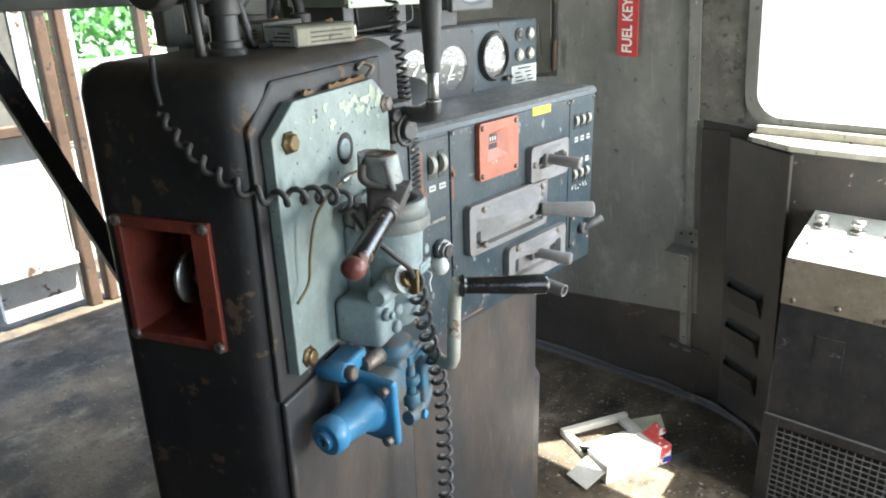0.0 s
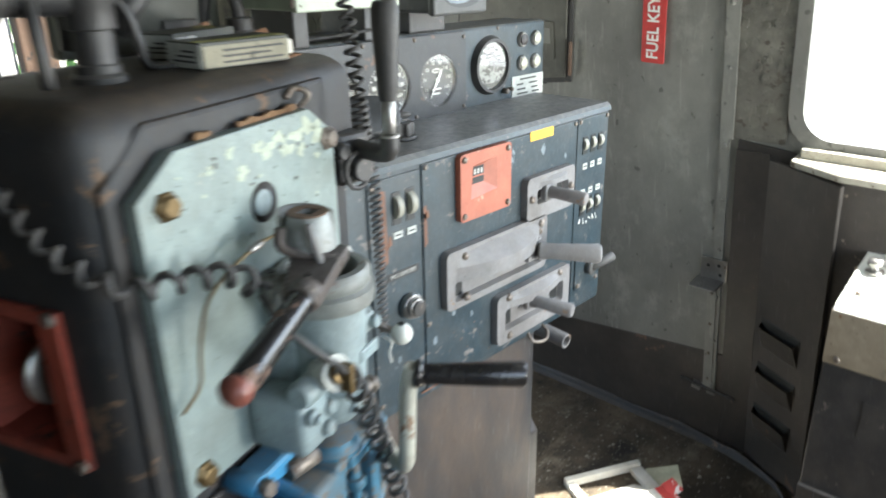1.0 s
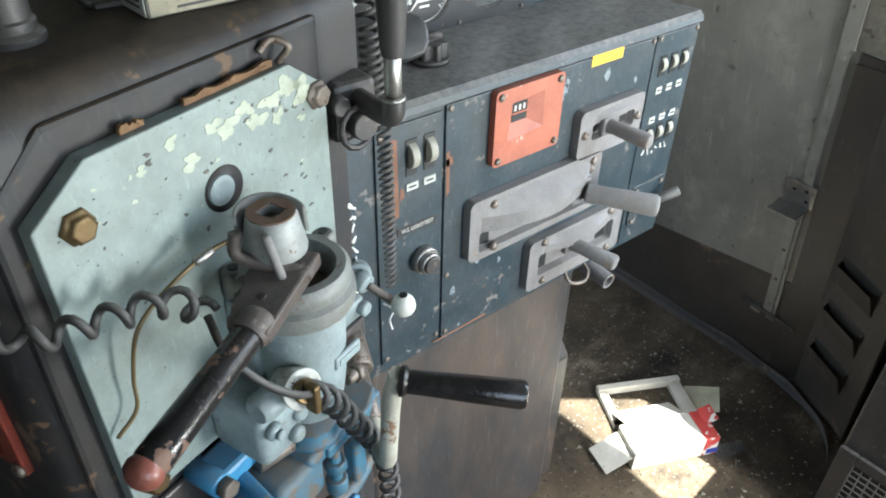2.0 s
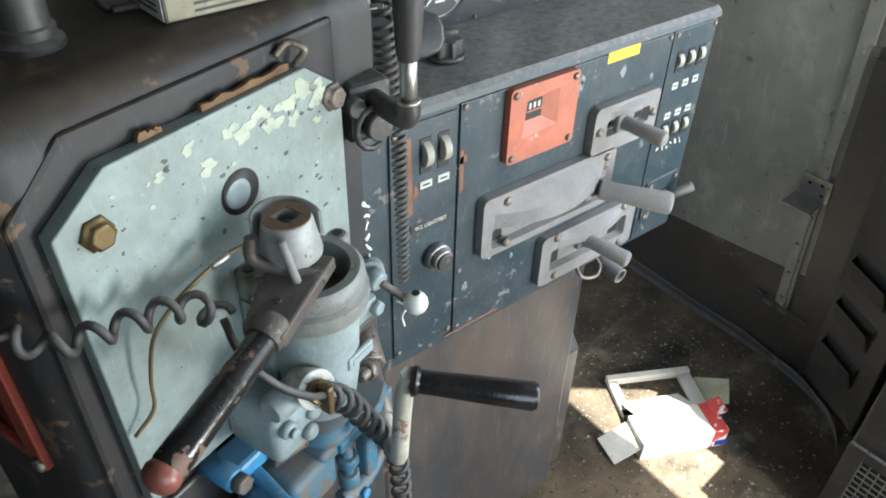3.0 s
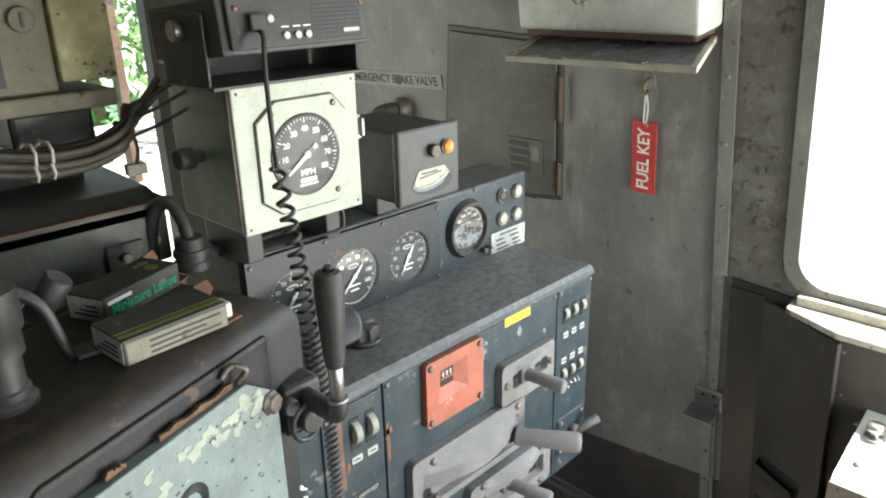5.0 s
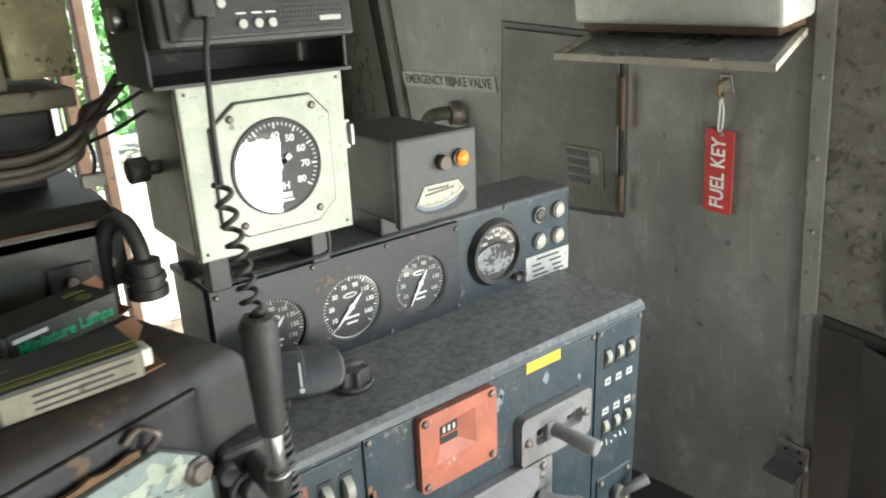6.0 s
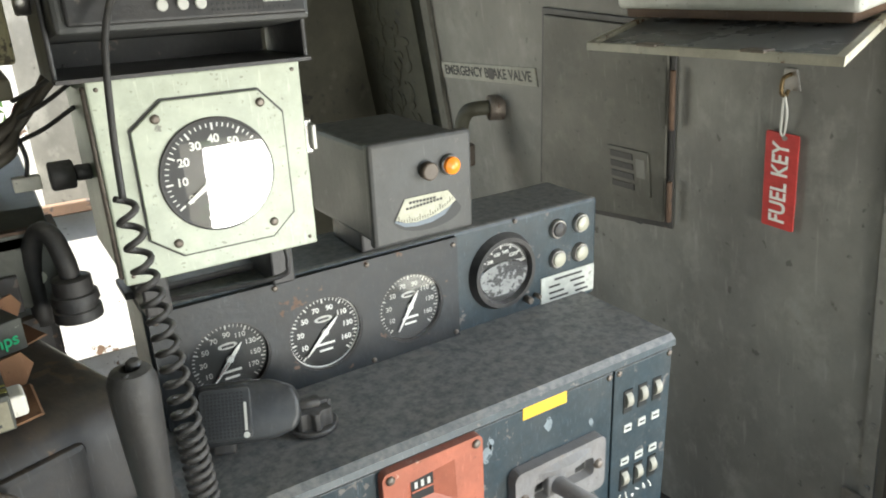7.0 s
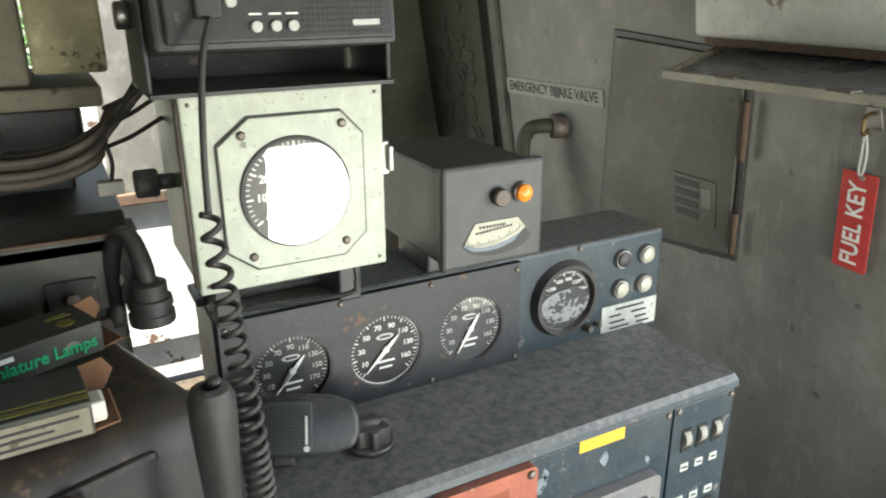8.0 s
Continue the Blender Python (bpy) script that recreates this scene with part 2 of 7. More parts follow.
M_GREENINK = plain("green_ink", (0.0, 0.42, 0.17), 0.5)
M_GOLDINK = plain("olive_gold_ink", (0.25, 0.23, 0.05), 0.5)
M_AMBER = plain("amber_lens", (0.95, 0.28, 0.03), 0.25)
M_LENS = plain("milky_lens", (0.4, 0.39, 0.31), 0.25)
M_REDNEEDLE = plain("red_needle", (0.35, 0.06, 0.04), 0.5)
M_GLASS = glass("gauge_glass")
M_WIRE = plain("old_bare_wire", (0.16, 0.12, 0.06), 0.5, 0.3)
M_KNOBRED = mat("worn_red_brown_knob", (0.22, 0.07, 0.05), (0.3, 0.2, 0.15), 0.1, (0.1, 0.06, 0.05), 0.3, 0.35, scale=50)
M_RADIOWHITE = plain("pale_button", (0.5, 0.5, 0.46), 0.5)


# ---- mesh helpers ----
def bx(bm, x0, x1, y0, y1, z0, z1, bev=0.0, seg=2, m=None):
    vs = [bm.verts.new((x, y, z)) for z in (z0, z1) for y in (y0, y1) for x in (x0, x1)]
    fs = [bm.faces.new([vs[i] for i in q]) for q in ((0, 2, 3, 1), (4, 5, 7, 6), (0, 1, 5, 4), (2, 6, 7, 3), (0, 4, 6, 2), (1, 3, 7, 5))]
    if bev:
        r = bmesh.ops.bevel(bm, geom=list({e for f in fs for e in f.edges}), offset=bev, segments=seg, affect="EDGES", profile=0.5)
        vs = list({v for f in r["faces"] for v in f.verts} | {v for v in vs if v.is_valid})
    if m is not None:
        bmesh.ops.transform(bm, matrix=m, verts=vs)
    return vs


def prism(bm, pts, y0, y1, bev=0.0, seg=2, m=None):
    """A polygon in x and z, drawn out from y0 to y1."""
    a = [bm.verts.new((x, y0, z)) for x, z in pts]
    b = [bm.verts.new((x, y1, z)) for x, z in pts]
    fs = [bm.faces.new(a), bm.faces.new(b[::-1])]
    k = len(pts)
    fs += [bm.faces.new((a[i], b[i], b[(i + 1) % k], a[(i + 1) % k])) for i in range(k)]
    bmesh.ops.recalc_face_normals(bm, faces=fs)
    vs = a + b
    if bev:
        r = bmesh.ops.bevel(bm, geom=list({e for f in fs for e in f.edges}), offset=bev, segments=seg, affect="EDGES", profile=0.5)
        vs = list({v for f in r["faces"] for v in f.verts} | {v for v in vs if v.is_valid})
    if m is not None:
        bmesh.ops.transform(bm, matrix=m, verts=vs)
    return vs


def lathe(bm, p0, p1, profile, seg=24):
    """A turned body along p0 to p1: profile rows of (distance along, radius); closed at both ends."""
    p0, p1 = Vector(p0), Vector(p1)
    q = (p1 - p0).normalized().to_track_quat("Z", "Y")
    rings = []
    for h, r in profile:
        rings.append([bm.verts.new(p0 + q @ Vector((r * math.cos(2 * math.pi * i / seg), r * math.sin(2 * math.pi * i / seg), h))) for i in range(seg)])
    for a, b in zip(rings, rings[1:]):
        for i in range(seg):
            f = bm.faces.new((a[i], a[(i + 1) % seg], b[(i + 1) % seg], b[i]))
            f.smooth = True
    bm.faces.new(rings[0][::-1])
    bm.faces.new(rings[-1])


def cyl(bm, p0, p1, r, r1=None, seg=20, bev=0.002):
    L = (Vector(p1) - Vector(p0)).length
    r1 = r if r1 is None else r1
    bev = min(bev, L * 0.3, r * 0.5, max(r1, 0.001) * 0.5)
    lathe(bm, p0, p1, [(0, r - bev), (bev, r), (L - bev, r1), (L, r1 - bev)], seg)


def ball(bm, p, r, seg=18, squash=1.0):
    lathe(bm, (p[0], p[1], p[2] - r * squash), (p[0], p[1], p[2] + r * squash), [(r * squash * (1 - math.cos(math.pi * i / 10)), max(0.0004, r * math.sin(math.pi * i / 10))) for i in range(11)], seg)


def smooth_path(pts, n=8):
    """Catmull-Rom through the points."""
    p = [Vector(v) for v in pts]
    p = [2 * p[0] - p[1]] + p + [2 * p[-1] - p[-2]]
    out = []
    for i in range(1, len(p) - 2):
        for j in range(n):
            t = j / n
            out.append(0.5 * (2 * p[i] + (p[i + 1] - p[i - 1]) * t + (2 * p[i - 1] - 5 * p[i] + 4 * p[i + 1] - p[i + 2]) * t * t + (3 * p[i] - p[i - 1] - 3 * p[i + 1] + p[i + 2]) * t ** 3))
    return out + [p[-2]]


def tube(bm, pts, r, seg=8):
    pts = [Vector(p) for p in pts]
    up = None
    rings = []
    for i, p in enumerate(pts):
        d = (pts[min(i + 1, len(pts) - 1)] - pts[max(i - 1, 0)]).normalized()
        if up is None:
            up = d.orthogonal().normalized()
        up = (up - d * up.dot(d)).normalized()
        side = d.cross(up)
        rings.append([bm.verts.new(p + r * (math.cos(2 * math.pi * k / seg) * up + math.sin(2 * math.pi * k / seg) * side)) for k in range(seg)])
    for a, b in zip(rings, rings[1:]):
        for k in range(seg):
            bm.faces.new((a[k], a[(k + 1) % seg], b[(k + 1) % seg], b[k])).smooth = True
    bm.faces.new(rings[0][::-1])
    bm.faces.new(rings[-1])


def coil(path, radius, pitch, step=14):
    """Points of a helix round a smooth path; radius and pitch may change along it (functions of 0..1)."""
    pts = smooth_path(path, 24)
    length = [0.0]
    for a, b in zip(pts, pts[1:]):
        length.append(length[-1] + (b - a).length)
    total, s, ang, out, up = length[-1], 0.0, 0.0, [], None
    i = 0
    while s < total:
        while i < len(pts) - 2 and length[i + 1] < s:
            i += 1
        f = (s - length[i]) / max(1e-9, length[i + 1] - length[i])
        p, d = pts[i].lerp(pts[i + 1], f), (pts[i + 1] - pts[i]).normalized()
        up = d.orthogonal().normalized() if up is None else (up - d * up.dot(d)).normalized()
        u = s / total
        out.append(p + radius(u) * (math.cos(ang) * up + math.sin(ang) * d.cross(up)))
        ang += 2 * math.pi / step
        s += pitch(u) / step
    return out


def part(name, bm, material, parent=None, label="", smooth=False):
    me = bpy.data.meshes.new(name)
    bmesh.ops.recalc_face_normals(bm, faces=bm.faces[:])
    bm.to_mesh(me)
    bm.free()
    me.materials.append(material)
    if smooth:
        for p in me.polygons:
            p.use_smooth = True
        me.set_sharp_from_angle(angle=radians(40))
    ob = new(name, me)
    if parent is not None:
        ob.parent = parent
    if label:
        ob["label"] = label
    return ob


def thing(name, m, label, category, group="", kind=""):
    ob = new(name)
    ob.empty_display_size = 0.05
    ob.matrix_world = m
    return tagged(ob, label, category, group, kind)


def made(*calls):
    """A bmesh filled by calls of (function, arguments...)."""
    bm = bmesh.new()
    for f, *a in calls:
        f(bm, *a)
    return bm


def words(name, text, size, m, material, parent, squeeze=1.0, depth=0.0004, align="CENTER", bold=0.0):
    """Flat lettering in the local x and z of its thing: m places it."""
    cu = bpy.data.curves.new(name, "FONT")
    cu.body, cu.size, cu.extrude, cu.align_x, cu.align_y, cu.offset = text, size, depth, align, "CENTER", bold
    tmp = bpy.data.objects.new("tmp", cu)
    me = bpy.data.meshes.new_from_object(tmp)
    bpy.data.objects.remove(tmp)
    me.transform(m @ Matrix.Diagonal((squeeze, 1, 1, 1)))
    me.materials.append(material)
    ob = new(name, me)
    ob.parent = parent
    return ob


FACE = pose(0, 0, 0, 90)  # lettering stood upright, facing the viewer of a panel


def at(x, y, z, turn=0, tip=0):
    return pose(x, y, z) @ pose(0, 0, 0, 90 - tip) @ pose(0, 0, 0, 0, 0, turn)


def screw(bm, x, y, z, r=0.006, h=0.003):
    """A domed screw head on a panel, facing towards minus y."""
    lathe(bm, (x, y, z), (x, y - 1, z), [(0, r), (h * 0.5, r), (h, r * 0.6), (h * 1.02, r * 0.2)], 10)


def hexbolt(bm, x, y, z, r=0.016, h=0.012):
    lathe(bm, (x, y, z), (x, y - 1, z), [(0, r * 1.25), (0.003, r * 1.25), (0.0031, r), (h, r), (h + 0.002, r * 0.75)], 6)


PANEL = pose(-0.947, 0, 0, 0, 0, 90)  # the console's front: x along it, y into it
TOWER = pose(-0.806, 0.613, 0, 0, 0, 109.14)  # the brake stand's plate: x along it, y into it
FRONT = pose(0, 2.38, 0, 9.09)  # the front wall, which leans in: x along it, y into it


# ---- the cab: floor, walls, ceiling, openings ----
def struct(name, bm, material, label, m=None, smooth=False):
    ob = part(name, bm, material, None, "", smooth)
    if m is not None:
        ob.matrix_world = m
    return tagged(ob, label, name.split("_")[0], "", "structure")


M_GROUND = mat("sunlit_gravel_ground", (0.3, 0.28, 0.22), (0.12, 0.2, 0.06), 0.3, (0.2, 0.18, 0.12), 0.4, 0.9, scale=2)
struct("ground", made((bx, -60, 60, -60, 60, -1.6, -1.5)), M_GROUND, "sunlit pale gravel ground outside the cab")
struct("floor", made((bx, -4.2, 0.95, -1.65, 2.5, -0.06, 0.0)), M_FLOOR, "worn dark floor covering with dust and pale scuffs")
# unseen ceiling, carried past the wall top to trim the floor's sun patch
struct("ceiling", made((bx, -2.82, 1.0, -1.7, 2.17, 2.2, 2.26)), M_OLIVE, "unseen cab ceiling, its front edge run out to cut the sun")
struct("wall_rear", made((bx, -2.86, 1.0, -1.72, -1.65, -0.05, 2.2)), M_WALL, "dull grey painted rear cab wall")

# unseen side wall behind the engineer's seat, its low second opening added for light
struct("wall_side", made((bx, 0.9, 0.96, -1.65, 0.05, -0.05, 2.2), (bx, 0.9, 0.96, 1.15, 1.5, -0.05, 2.2), (bx, 0.9, 0.96, 2.04, 2.42, -0.05, 2.2), (bx, 0.9, 0.96, 0.05, 1.15, -0.05, 1.0), (bx, 0.9, 0.96, 0.05, 1.15, 1.9, 2.2), (bx, 0.9, 0.96, 1.5, 2.04, -0.05, 0.57), (bx, 0.9, 0.96, 1.5, 2.04, 1.19, 2.2)), M_WALL, "grey painted side wall with an open window and an added low opening")

# front wall, in its leaning frame
struct("wall_front", made((bx, -2.285, -0.71, 0.0, 0.05, -0.1, 2.4), (bx, -0.71, 0.36, 0.0, 0.05, -0.1, 1.09), (bx, -0.71, 0.36, 0.0, 0.05, 1.97, 2.4), (bx, 0.36, 0.98, 0.0, 0.05, -0.1, 2.4)), M_WALL, "scuffed grey painted steel front wall", FRONT)
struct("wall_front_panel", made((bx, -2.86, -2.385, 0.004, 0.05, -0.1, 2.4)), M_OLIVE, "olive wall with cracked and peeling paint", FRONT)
struct("wall_slot", made((bx, -2.46, -2.2, 0.1, 0.13, -0.1, 2.4)), M_DIAL, "black slot between two wall panels", FRONT)
struct("trim_corner_angle", made((bx, -2.3, -2.286, -0.014, 0.05, 0.0, 2.2), (bx, -2.286, -2.262, -0.014, -0.001, 0.0, 2.2)), M_HATCHSHADE, "narrow rusty steel angle at the panel edge", FRONT)
struct("baseboard_dado", made((prism, [(-2.26, 0.02), (-0.855, 0.02), (-0.855, 0.365), (-1.44, 0.302), (-2.26, 0.232)], -0.003, 0.0)), M_DADO, "dark painted dado band with rusty scuffs", FRONT)
# the floor covering turned up at the wall base, its free edge wavering
bm = bmesh.new()
cove = smooth_path([(-2.33, 0.0, 0), (-1.7, 0.0, 0), (-1.2, -0.002, 0), (-0.95, -0.006, 0), (-0.78, -0.03, 0), (-0.66, -0.075, 0), (-0.57, -0.16, 0), (-0.52, -0.3, 0), (-0.5, -0.42, 0)], 10)
cove_rnd = random.Random(31)
rows = []
for i, p in enumerate(cove):
    d = (cove[min(i + 1, len(cove) - 1)] - cove[max(i - 1, 0)]).normalized()
    out = Vector((d.y, -d.x, 0))
    top = 0.032 + 0.004 * math.sin(i * 0.5) + cove_rnd.uniform(-0.002, 0.002)
    rows.append([bm.verts.new(Vector((p.x, p.y, 0)) + out * o + Vector((0, 0, z))) for o, z in ((0.004, top), (0.009, top), (0.01, 0.016), (0.018, 0.006), (0.035, 0.003), (0.037, -0.01))])
for a, b in zip(rows, rows[1:]):
    for k in range(len(a) - 1):
        bm.faces.new((a[k], b[k], b[k + 1], a[k + 1])).smooth = True
struct("baseboard_cove", bm, M_TOWER, "dark floor covering turned up against the wall base", FRONT)
struct("wall_corner_panel", made((prism, [(-0.862, 0.02), (-0.5, 0.02), (-0.5, 1.03), (-0.60, 1.03), (-0.70, 1.055), (-0.855, 1.07)], -0.006, -0.0)), M_DADO, "dark brown-black painted wall panel in the corner", FRONT)
struct("wall_window_strip", made((bx, -0.87, -0.737, -0.005, -0.0, 1.072, 2.2, 0.001)), mat("flaking_brown_grey_paint", (0.15, 0.143, 0.12), (0.065, 0.055, 0.042), 0.32, (0.07, 0.06, 0.047), 0.6, 0.5, scale=18, bump=0.4, mottle=0.7), "flaking brown-grey strip of wall beside the window", FRONT)
bm = made((bx, -0.905, -0.87, -0.009, 0.0, 1.07, 2.2), (bx, -0.905, -0.878, -0.008, -0.003, 0.2, 1.07))
for i in range(11):
    screw(bm, -0.889, -0.009, 0.25 + 0.16 * i + (0.05 if i > 5 else 0), 0.006, 0.003)
struct("trim_seam_strip", bm, M_WALL, "riveted grey steel seam strip on the front wall", FRONT)

# the window: a rounded frame round the opening, and its glass


def rounded(x0, x1, z0, z1, r, n=8):
    out = []
    for cx, cz, a0 in ((x1 - r, z1 - r, 0), (x0 + r, z1 - r, 90), (x0 + r, z0 + r, 180), (x1 - r, z0 + r, 270)):
        out += [(cx + r * math.cos(radians(a0 + 90 * i / n)), cz + r * math.sin(radians(a0 + 90 * i / n))) for i in range(n + 1)]
    return out


def ring(bm, outer, inner, y0, y1):
    """A flat frame between two outlines of the same count."""
    k = len(outer)
    rows = [[bm.verts.new((x, y, z)) for x, z in loop] for loop, y in ((outer, y0), (inner, y0), (inner, y1), (outer, y1))]
    for a, b in zip(rows, rows[1:] + rows[:1]):
        for i in range(k):
            bm.faces.new((a[i], a[(i + 1) % k], b[(i + 1) % k], b[i]))


# flaking sill paint, its pale base carrying the sunlight on the ledge
M_SILL = mat("flaking_sunlit_sill_paint", (0.42, 0.4, 0.33), (0.12, 0.085, 0.06), 0.3, (0.16, 0.13, 0.1), 0.4, 0.6, scale=30, bump=0.4)
M_APRON = mat("flaking_dark_apron", (0.045, 0.04, 0.036), (0.32, 0.27, 0.2), 0.12, (0.1, 0.08, 0.06), 0.5, 0.6, scale=20, bump=0.4)
win = tagged(new("window_1"), "bright sunlit front window with rounded corners", "window", "", "structure")
win.matrix_world = FRONT
bm = bmesh.new()
ring(bm, rounded(-0.735, 0.385, 1.065, 1.995, 0.1), rounded(-0.70, 0.35, 1.1, 1.96, 0.075), -0.012, 0.055)
part("window_frame", bm, M_WALL, win, "grey rubber glazing strip")
bm = bmesh.new()
ring(bm, rounded(-0.718, 0.368, 1.082, 1.978, 0.012), rounded(-0.704, 0.354, 1.096, 1.964, 0.079), 0.002, 0.048)
part("corner_fillet", bm, M_WALL, win)
pane = part("pane", made((bx, -0.705, 0.355, 0.03, 0.034, 1.095, 1.965)), M_GLASS, win)
pane.visible_shadow = False
part("window_sill", made((prism, [(-0.705, 0.0), (-0.705, 0.05), (-0.58, 0.095), (0.4, 0.095), (0.4, 0.0)], 1.036, 1.056, 0.003, 1, Matrix(((1, 0, 0, 0), (0, 0, -1, 0), (0, 1, 0, 0), (0, 0, 0, 1)))), (prism, [(-0.69, 1.055), (0.4, 1.055), (0.4, 1.08), (-0.69, 1.08)], -0.03, -0.013, 0.003)), M_SILL, win, "flaking sill ledge, painted pale for the sun on it")
part("apron", made((bx, -0.575, 0.4, -0.088, -0.078, 0.6, 1.036, 0.002)), M_APRON, win, "flaking dark apron under the sill")

# far side wall with its doorway, posts and a door leaf
LX = -3.55
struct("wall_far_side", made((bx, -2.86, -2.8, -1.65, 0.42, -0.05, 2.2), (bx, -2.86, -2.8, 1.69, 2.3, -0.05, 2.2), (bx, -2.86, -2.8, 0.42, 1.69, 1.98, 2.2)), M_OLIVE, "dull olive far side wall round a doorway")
door = tagged(new("door_1"), "flaking white door leaf standing in the far doorway", "door", "", "structure")
part("leaf", made((bx, LX - 0.05, LX - 0.01, 1.0, 1.36, 0.04, 0.9), (bx, LX - 0.05, LX - 0.01, 1.0, 1.06, 0.9, 1.9), (bx, LX - 0.05, LX - 0.01, 1.29, 1.36, 0.9, 1.9)), M_DOORWHITE, door)
part("upper_panel", made((bx, LX - 0.04, LX - 0.02, 1.06, 1.29, 0.9, 1.9)), M_WALL, door, "plain grey upper panel")
part("lower_rail", made((bx, LX - 0.005, LX + 0.03, 1.0, 1.36, 0.24, 0.3, 0.006)), M_DOORWHITE, door)
part("middle_rail", made((bx, LX - 0.005, LX + 0.025, 1.0, 1.36, 0.88, 0.93, 0.006)), M_RUSTY, door)
for y0, y1 in ((1.375, 1.43), (1.47, 1.515)):
    struct("trim_door_post", made((bx, LX - 0.05, LX + 0.03, y0, y1, 0.0, 1.95, 0.008)), M_RUSTY, "rusty brown door post with flaking white edges")
struct("trim_door_post", made((bx, LX - 0.02, LX + 0.012, 1.515, 1.545, 0.0, 1.95, 0.004)), M_DOORWHITE, "flaking white stop on the door post")
struct("trim_glazing_bar", made((bx, LX - 0.03, LX + 0.01, 1.545, 2.02, 1.14, 1.175, 0.004)), M_DOORWHITE, "cream glazing bar across the doorway window")
struct("trim_door_post", made((bx, LX - 0.05, LX + 0.02, 1.86, 1.9, 0.9, 1.95, 0.004)), M_RUSTY, "thin dark upright in the doorway window")
M_GREENGLASS = bpy.data.materials.new("green_tinted_glass")
M_GREENGLASS.use_nodes = True
_b = M_GREENGLASS.node_tree.nodes["Principled BSDF"]
_b.inputs["Base Color"].default_value, _b.inputs["Transmission Weight"].default_value, _b.inputs["Roughness"].default_value, _b.inputs["IOR"].default_value = (0.6, 0.9, 0.68, 1), 1.0, 0.12, 1.02
wpane = struct("window_2", made((bx, LX - 0.02, LX - 0.014, 1.545, 1.86, 1.175, 1.95)), M_GREENGLASS, "dusty green-tinted window pane in the doorway")
wpane.visible_shadow = False
# the trees outside: many leaf clumps over trunks
M_LEAF = mat("tree_leaves", (0.07, 0.16, 0.035), (0.14, 0.26, 0.06), 0.4, (0.03, 0.07, 0.02), 0.4, 0.6, scale=4)


def tree(x, y, h, w, seed):
    rnd = random.Random(seed)
    t = thing("tree", pose(x, y, -1.5), "sunlit green leafy tree outside the cab", "tree", "trees outside")
    part("trunk", made((lathe, (0, 0, 0), (0, 0, 1), [(0, 0.16), (h * 0.4, 0.11), (h * 0.8, 0.04)], 10)), M_RUSTY, t)
    bm = bmesh.new()
    for _ in range(1500):
        a, r, z = rnd.uniform(0, 6.28), w * rnd.random() ** 0.5, rnd.uniform(0.08, 1) * h
        r *= 0.45 + 0.55 * math.sin(math.pi * min(1, z / h * 0.85 + 0.1)) + rnd.uniform(-0.15, 0.2)
        c = Vector((r * math.cos(a), r * math.sin(a), z))
        d, e = Vector((rnd.gauss(0, 1), rnd.gauss(0, 1), rnd.gauss(0, 1))).normalized(), Vector((rnd.gauss(0, 1), rnd.gauss(0, 1), rnd.gauss(0, 1))).normalized()
        s = rnd.uniform(0.1, 0.22)
        e = (e - d * e.dot(d)).normalized()
        bm.faces.new([bm.verts.new(c + q) for q in (-d * s, e * s * 0.45, d * s, -e * s * 0.45)])
    part("crown", bm, M_LEAF, t)


for i, (x, y, h, w) in enumerate(((-15, 3.0, 6.5, 2.4), (-16, 6.5, 7.0, 2.6), (-18, 10.5, 7.5, 2.8), (-16, -0.5, 6.5, 2.4), (-20, 5.4, 8, 3.0), (-20, 14, 8, 3.0))):
    tree(x, y, h, w, i)


